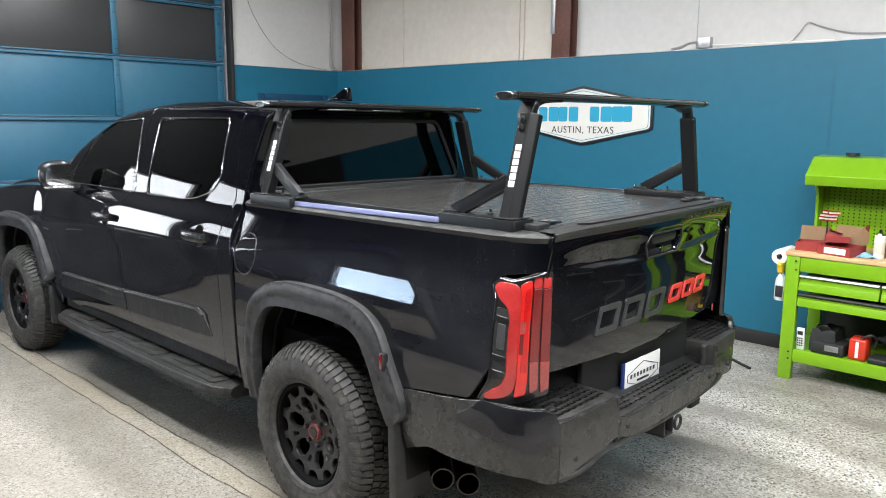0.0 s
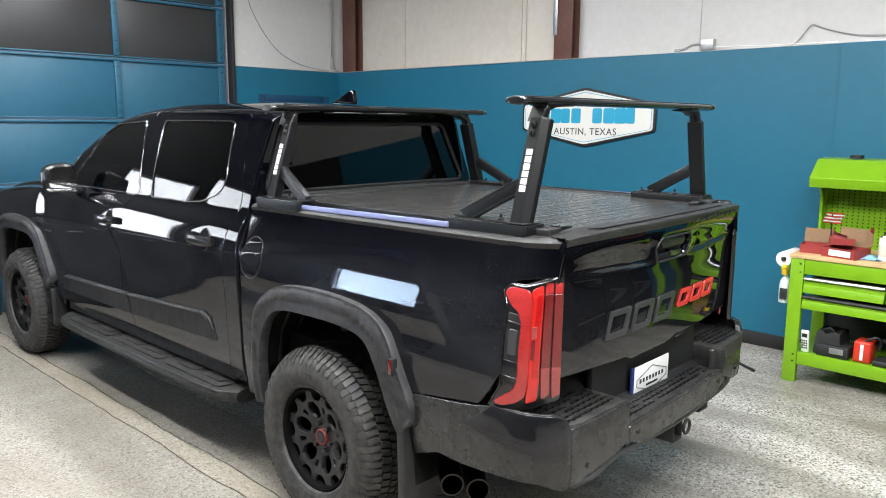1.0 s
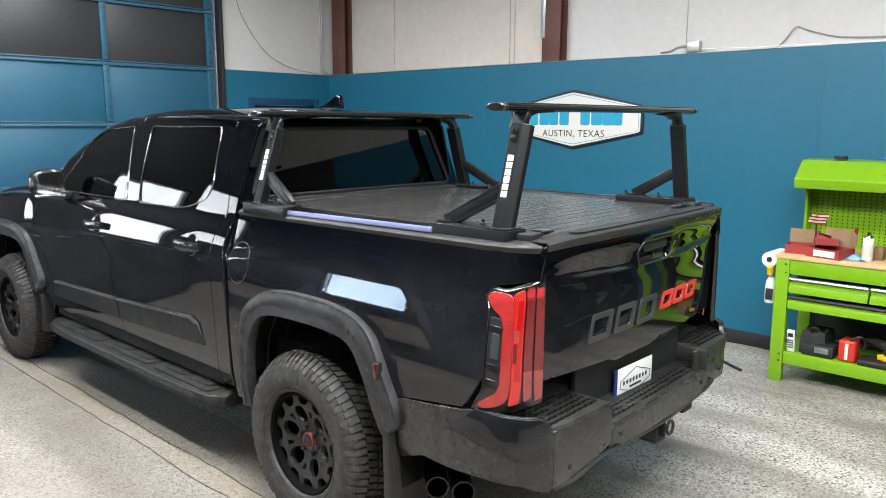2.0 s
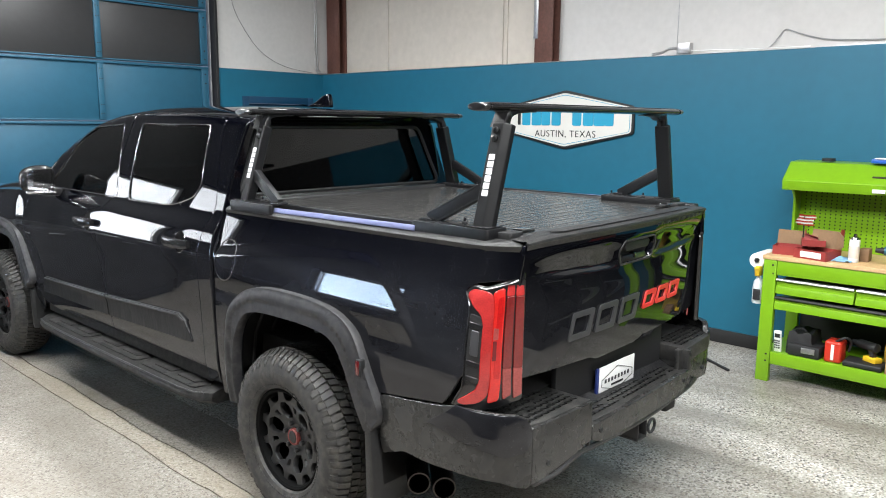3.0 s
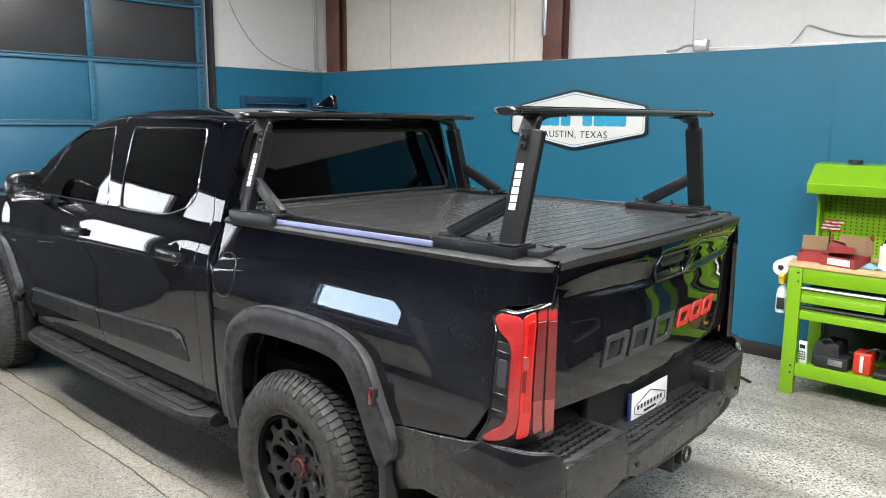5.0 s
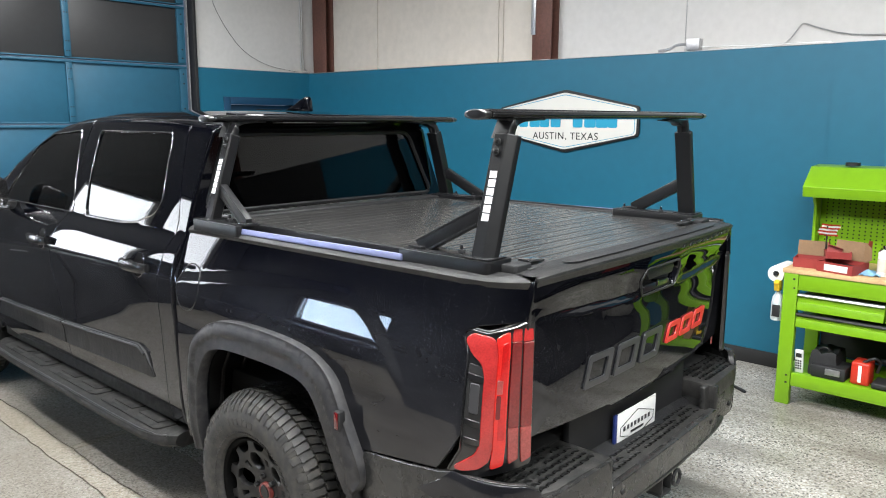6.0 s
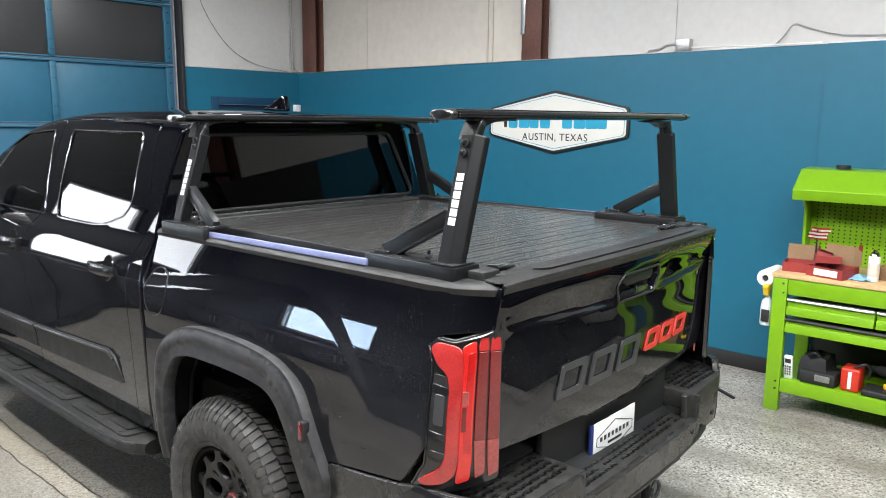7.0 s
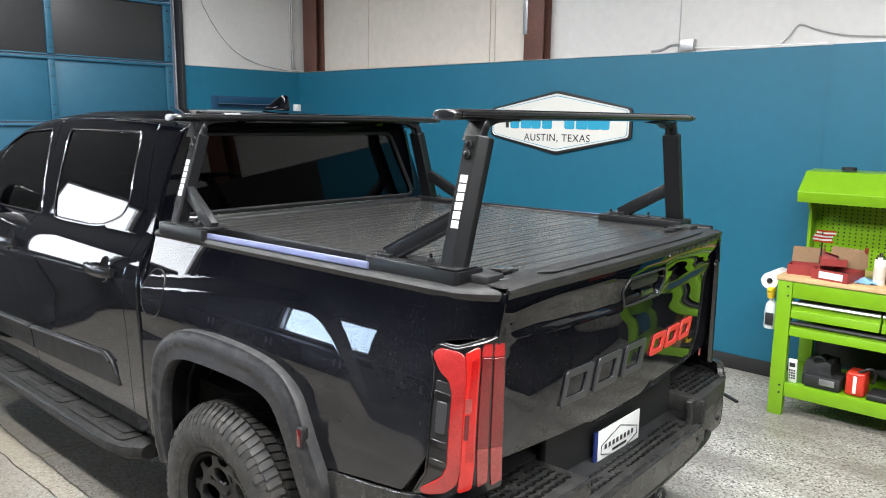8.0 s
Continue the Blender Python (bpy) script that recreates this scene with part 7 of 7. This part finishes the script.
for k in range(7):
    z = BTOP + 0.205 + k * 0.0112
    pts = [(2.86 + 0.012 * math.sin(j * 0.9 + k * 0.1), -0.920 - j * 0.0128 + 0.012 * math.sin(k * 0.9)) for j in range(10)]
    bm = bmesh.new()
    a = [bm.verts.new((x, y, z)) for x, y in pts]
    b = [bm.verts.new((x, y, z + 0.0110)) for x, y in pts]
    for i in range(9):
        bm.faces.new((a[i], a[i + 1], b[i + 1], b[i]))
    bmesh.ops.solidify(bm, geom=list(bm.faces), thickness=0.003)
    part("stripe", bm, ORANGERED if k % 2 == 0 else PAPER, flag, "red stripe" if k % 2 == 0 else "white stripe")


def spun(profile, place, seg=24):
    """A profile of (radius, height) turned about the z axis."""
    return revolve([(r, h) for r, h in profile], seg, None, Matrix.Translation(place) @ Matrix.Rotation(-math.pi / 2, 4, "Y"), False)


can = thing("spray_can", (2.74, -1.34, BTOP), "white spray can with a metal top", "spray can")
part("body", spun([(0.001, 0), (0.031, 0.0), (0.033, 0.004), (0.033, 0.15), (0.031, 0.156), (0.001, 0.156)], (2.74, -1.34, BTOP)), PAPER, can)
part("dome", spun([(0.030, 0.156), (0.026, 0.168), (0.016, 0.174), (0.012, 0.176), (0.012, 0.195), (0.001, 0.196)], (2.74, -1.34, BTOP)), CHROME, can, "metal dome and nozzle")
part("label_band", spun([(0.0334, 0.03), (0.0338, 0.032), (0.0338, 0.11), (0.0334, 0.112)], (2.74, -1.34, BTOP)), material("beige_label", (0.62, 0.55, 0.48), rough=0.5, mottle=0.15, scale=30), can, "beige label")
bm = bmesh.new()
bmesh.ops.create_grid(bm, x_segments=14, y_segments=14, size=0.09)
for v in bm.verts:
    v.co = Vector((2.74 + v.co.x * 0.8, -1.26 + v.co.y * 0.9, BTOP + 0.004 + 0.028 * abs(noise.noise(v.co * 22)) + 0.02 * max(0, 1 - v.co.length / 0.08)))
bmesh.ops.solidify(bm, geom=list(bm.faces), thickness=0.002)
solid("cloth", bm, material("blue_cloth", (0.22, 0.42, 0.62), rough=0.8, mottle=0.1), "crumpled pale blue shop cloth on the bench", "cloth")
solid("parts_tray", box((2.80, -1.42, BTOP + 0.0005), (2.88, -1.36, BTOP + 0.09), 0.004), CARD, "small brown cardboard carton", "box")


def drill(x, y, z, yaw, body, lab):
    m = Matrix.Translation((x, y, z)) @ Matrix.Rotation(radians(yaw), 4, "Z")
    t = thing("cordless_drill", (x, y, z), lab, "drill")
    b1 = rod((-0.09, 0, 0.10), (0.06, 0, 0.10), 0.033, 0.030, 16, None, 0.006)
    b1.transform(m)
    part("motor_housing", b1, body, t)
    b2 = rod((0.06, 0, 0.10), (0.11, 0, 0.10), 0.022, 0.014, 16, None, 0.003)
    b2.transform(m)
    part("chuck", b2, BLACK, t)
    b3 = beam((-0.045, 0, 0.09), (-0.065, 0, 0.03), 0.035, 0.042, (0, 1, 0), 0.01)
    b3.transform(m)
    part("grip", b3, BLACK, t)
    part("battery", box((-0.11, -0.035, 0.0), (-0.01, 0.035, 0.035), 0.006, 2, None, m), YELLOW, t, "yellow battery")
    return t


drill(2.74, -1.58, BTOP + 0.0005, 100, material("teal_plastic", (0.02, 0.09, 0.14), rough=0.4, mottle=0.1), "dark teal cordless drill with yellow battery")
# on top of the hutch
solid("tape_roll", revolve([(0.022, -0.011), (0.045, -0.011), (0.045, 0.011), (0.022, 0.011)], 28, None, Matrix.Translation((3.09, -1.03, 1.585 + 0.012)) @ Matrix.Rotation(math.pi / 2, 4, "Y")), BLACK, "black roll of tape on the hutch", "tape")
bt = thing("blue_case", (3.05, -1.55, 1.585), "flat blue case lying on the hutch", "case")
part("body", box((2.99, -1.68, 1.5855), (3.12, -1.33, 1.615), 0.006), material("blue_case", (0.02, 0.10, 0.42), rough=0.4, mottle=0.1), bt)
part("lid_strip", box((2.985, -1.67, 1.6155), (3.12, -1.35, 1.622), 0.003), WHITE, bt, "pale strip")

# on the lower shelf
SH = 0.2205
phone = thing("cordless_phone", (2.67, -0.93, SH), "white cordless handset standing on the shelf", "phone")
pm = Matrix.Translation((2.665, -0.925, SH)) @ Matrix.Rotation(radians(-10), 4, "Y")
part("body", box((-0.012, -0.026, 0), (0.012, 0.026, 0.165), 0.008, 3, None, pm), WHITE, phone)
for i in range(4):
    for j in range(3):
        part("key", box((-0.0145, -0.018 + j * 0.014, 0.03 + i * 0.018), (-0.0122, -0.008 + j * 0.014, 0.042 + i * 0.018), 0.001, 2, None, pm), BLACK, phone)
part("screen", box((-0.0135, -0.018, 0.115), (-0.0122, 0.018, 0.145), 0.001, 2, None, pm), BLACK, phone)


def tool_bag(x, y, w, d, h, mat, lab, seed):
    t = thing("tool_bag", (x, y, SH), lab, "tool bag")
    bm = bmesh.new()
    bmesh.ops.create_cube(bm, size=1)
    bmesh.ops.subdivide_edges(bm, edges=list(bm.edges), cuts=4, use_grid_fill=True)
    for v in bm.verts:
        p = v.co.copy()
        k = 1 - 0.25 * max(0, p.z)
        q = noise.noise(p * 4 + Vector((seed, 0, 0)))
        v.co = Vector((x + p.x * d * k + 0.015 * q, y + p.y * w * k, SH + (p.z + 0.5) * h * (1 + 0.25 * q * (p.z > 0.2))))
    part("bag", bm, mat, t, soft=60)
    part("strap", tube(arc([(x - d * 0.3, y - w * 0.3, SH + h * 0.8), (x - d * 0.35, y - w * 0.1, SH + h * 1.15), (x - d * 0.35, y + w * 0.15, SH + h * 1.12), (x - d * 0.3, y + w * 0.32, SH + h * 0.8)]), 0.008), BLACK, t)
    return t


tool_bag(2.80, -1.06, 0.17, 0.24, 0.16, BLACK, "slumped black tool bag on the shelf", 1)
case = thing("tool_case", (2.72, -1.14, SH), "black plastic tool case with grey latch", "tool case")
part("body", box((2.64, -1.21, SH), (2.84, -1.0, SH + 0.085), 0.01), BLACK, case)
part("latch", box((2.632, -1.18, SH + 0.03), (2.642, -1.09, SH + 0.07), 0.003), GALV, case)
red = thing("fuel_can", (2.72, -1.29, SH), "red plastic can with a moulded handle", "can")
part("body", box((2.65, -1.345, SH), (2.79, -1.235, SH + 0.15), 0.016, 3), ORANGERED, red)
part("handle", tube(arc([(2.68, -1.30, SH + 0.148), (2.68, -1.36, SH + 0.185), (2.72, -1.385, SH + 0.15), (2.74, -1.37, SH + 0.08)]), 0.009), BLACK, red)
part("rib", box((2.646, -1.30, SH + 0.02), (2.650, -1.28, SH + 0.13), 0.001), WHITE, red, "pale stripe")
solid("flat_case", box((2.635, -1.60, SH), (2.80, -1.36, SH + 0.04), 0.012, 3), BLACK, "flat black plastic case on the shelf", "tool case")
drill(2.76, -1.47, SH + 0.041, 60, BLACK, "black cordless drill lying on a flat case")
tool_bag(2.92, -1.72, 0.30, 0.2, 0.26, material("tan_canvas", (0.42, 0.26, 0.03), rough=0.8, mottle=0.3, scale=12), "yellow canvas tool bag with black top", 4)
solid("carton", box((2.63, -1.76, SH), (2.75, -1.62, SH + 0.10), 0.003), CARD, "small plain cardboard carton on the shelf", "box")

# hanging on the bench's end
towel = thing("paper_towel_roll", (2.75, -0.74, BTOP - 0.08), "white paper towel roll on a bracket", "paper towel")
part("roll", revolve([(0.02, -0.13), (0.053, -0.13), (0.055, -0.125), (0.055, 0.125), (0.053, 0.13), (0.02, 0.13)], 32, None, Matrix.Translation((2.80, -0.725, BTOP - 0.06))), PAPER, towel)
part("spindle", rod((2.655, -0.725, BTOP - 0.06), (2.95, -0.725, BTOP - 0.06), 0.012, None, 12), BLACK, towel)
part("bracket", box((2.90, -0.80, BTOP - 0.075), (2.92, -0.72, BTOP - 0.045), 0.003), GALV, towel)
bottle = thing("spray_bottle", (2.66, -0.76, BTOP - 0.38), "clear spray bottle with a yellow trigger, hung on the bench end", "spray bottle")
part("body", spun([(0.001, 0), (0.036, 0.0), (0.040, 0.01), (0.040, 0.12), (0.034, 0.16), (0.016, 0.19), (0.014, 0.205), (0.001, 0.205)], (2.66, -0.755, BTOP - 0.37)), material("milky_plastic", (0.55, 0.6, 0.62), rough=0.3, mottle=0.1), bottle)
part("label_patch", box((2.612, -0.785, BTOP - 0.34), (2.6195, -0.735, BTOP - 0.26), 0.002), BLACK, bottle, "dark label")
part("trigger", prism([(2.61, BTOP - 0.165), (2.68, BTOP - 0.168), (2.68, BTOP - 0.10), (2.62, BTOP - 0.09), (2.585, BTOP - 0.105), (2.60, BTOP - 0.125)], -0.772, -0.738, "y", 0.006), YELLOW, bottle, "yellow trigger head")
solid("pry_bar", beam((2.62, -0.60, 0.010), (2.98, -0.05, 0.010), 0.022, 0.018, (0, 0, 1), 0.005), BLACK, "black steel bar lying on the floor by the bench", "pry bar")
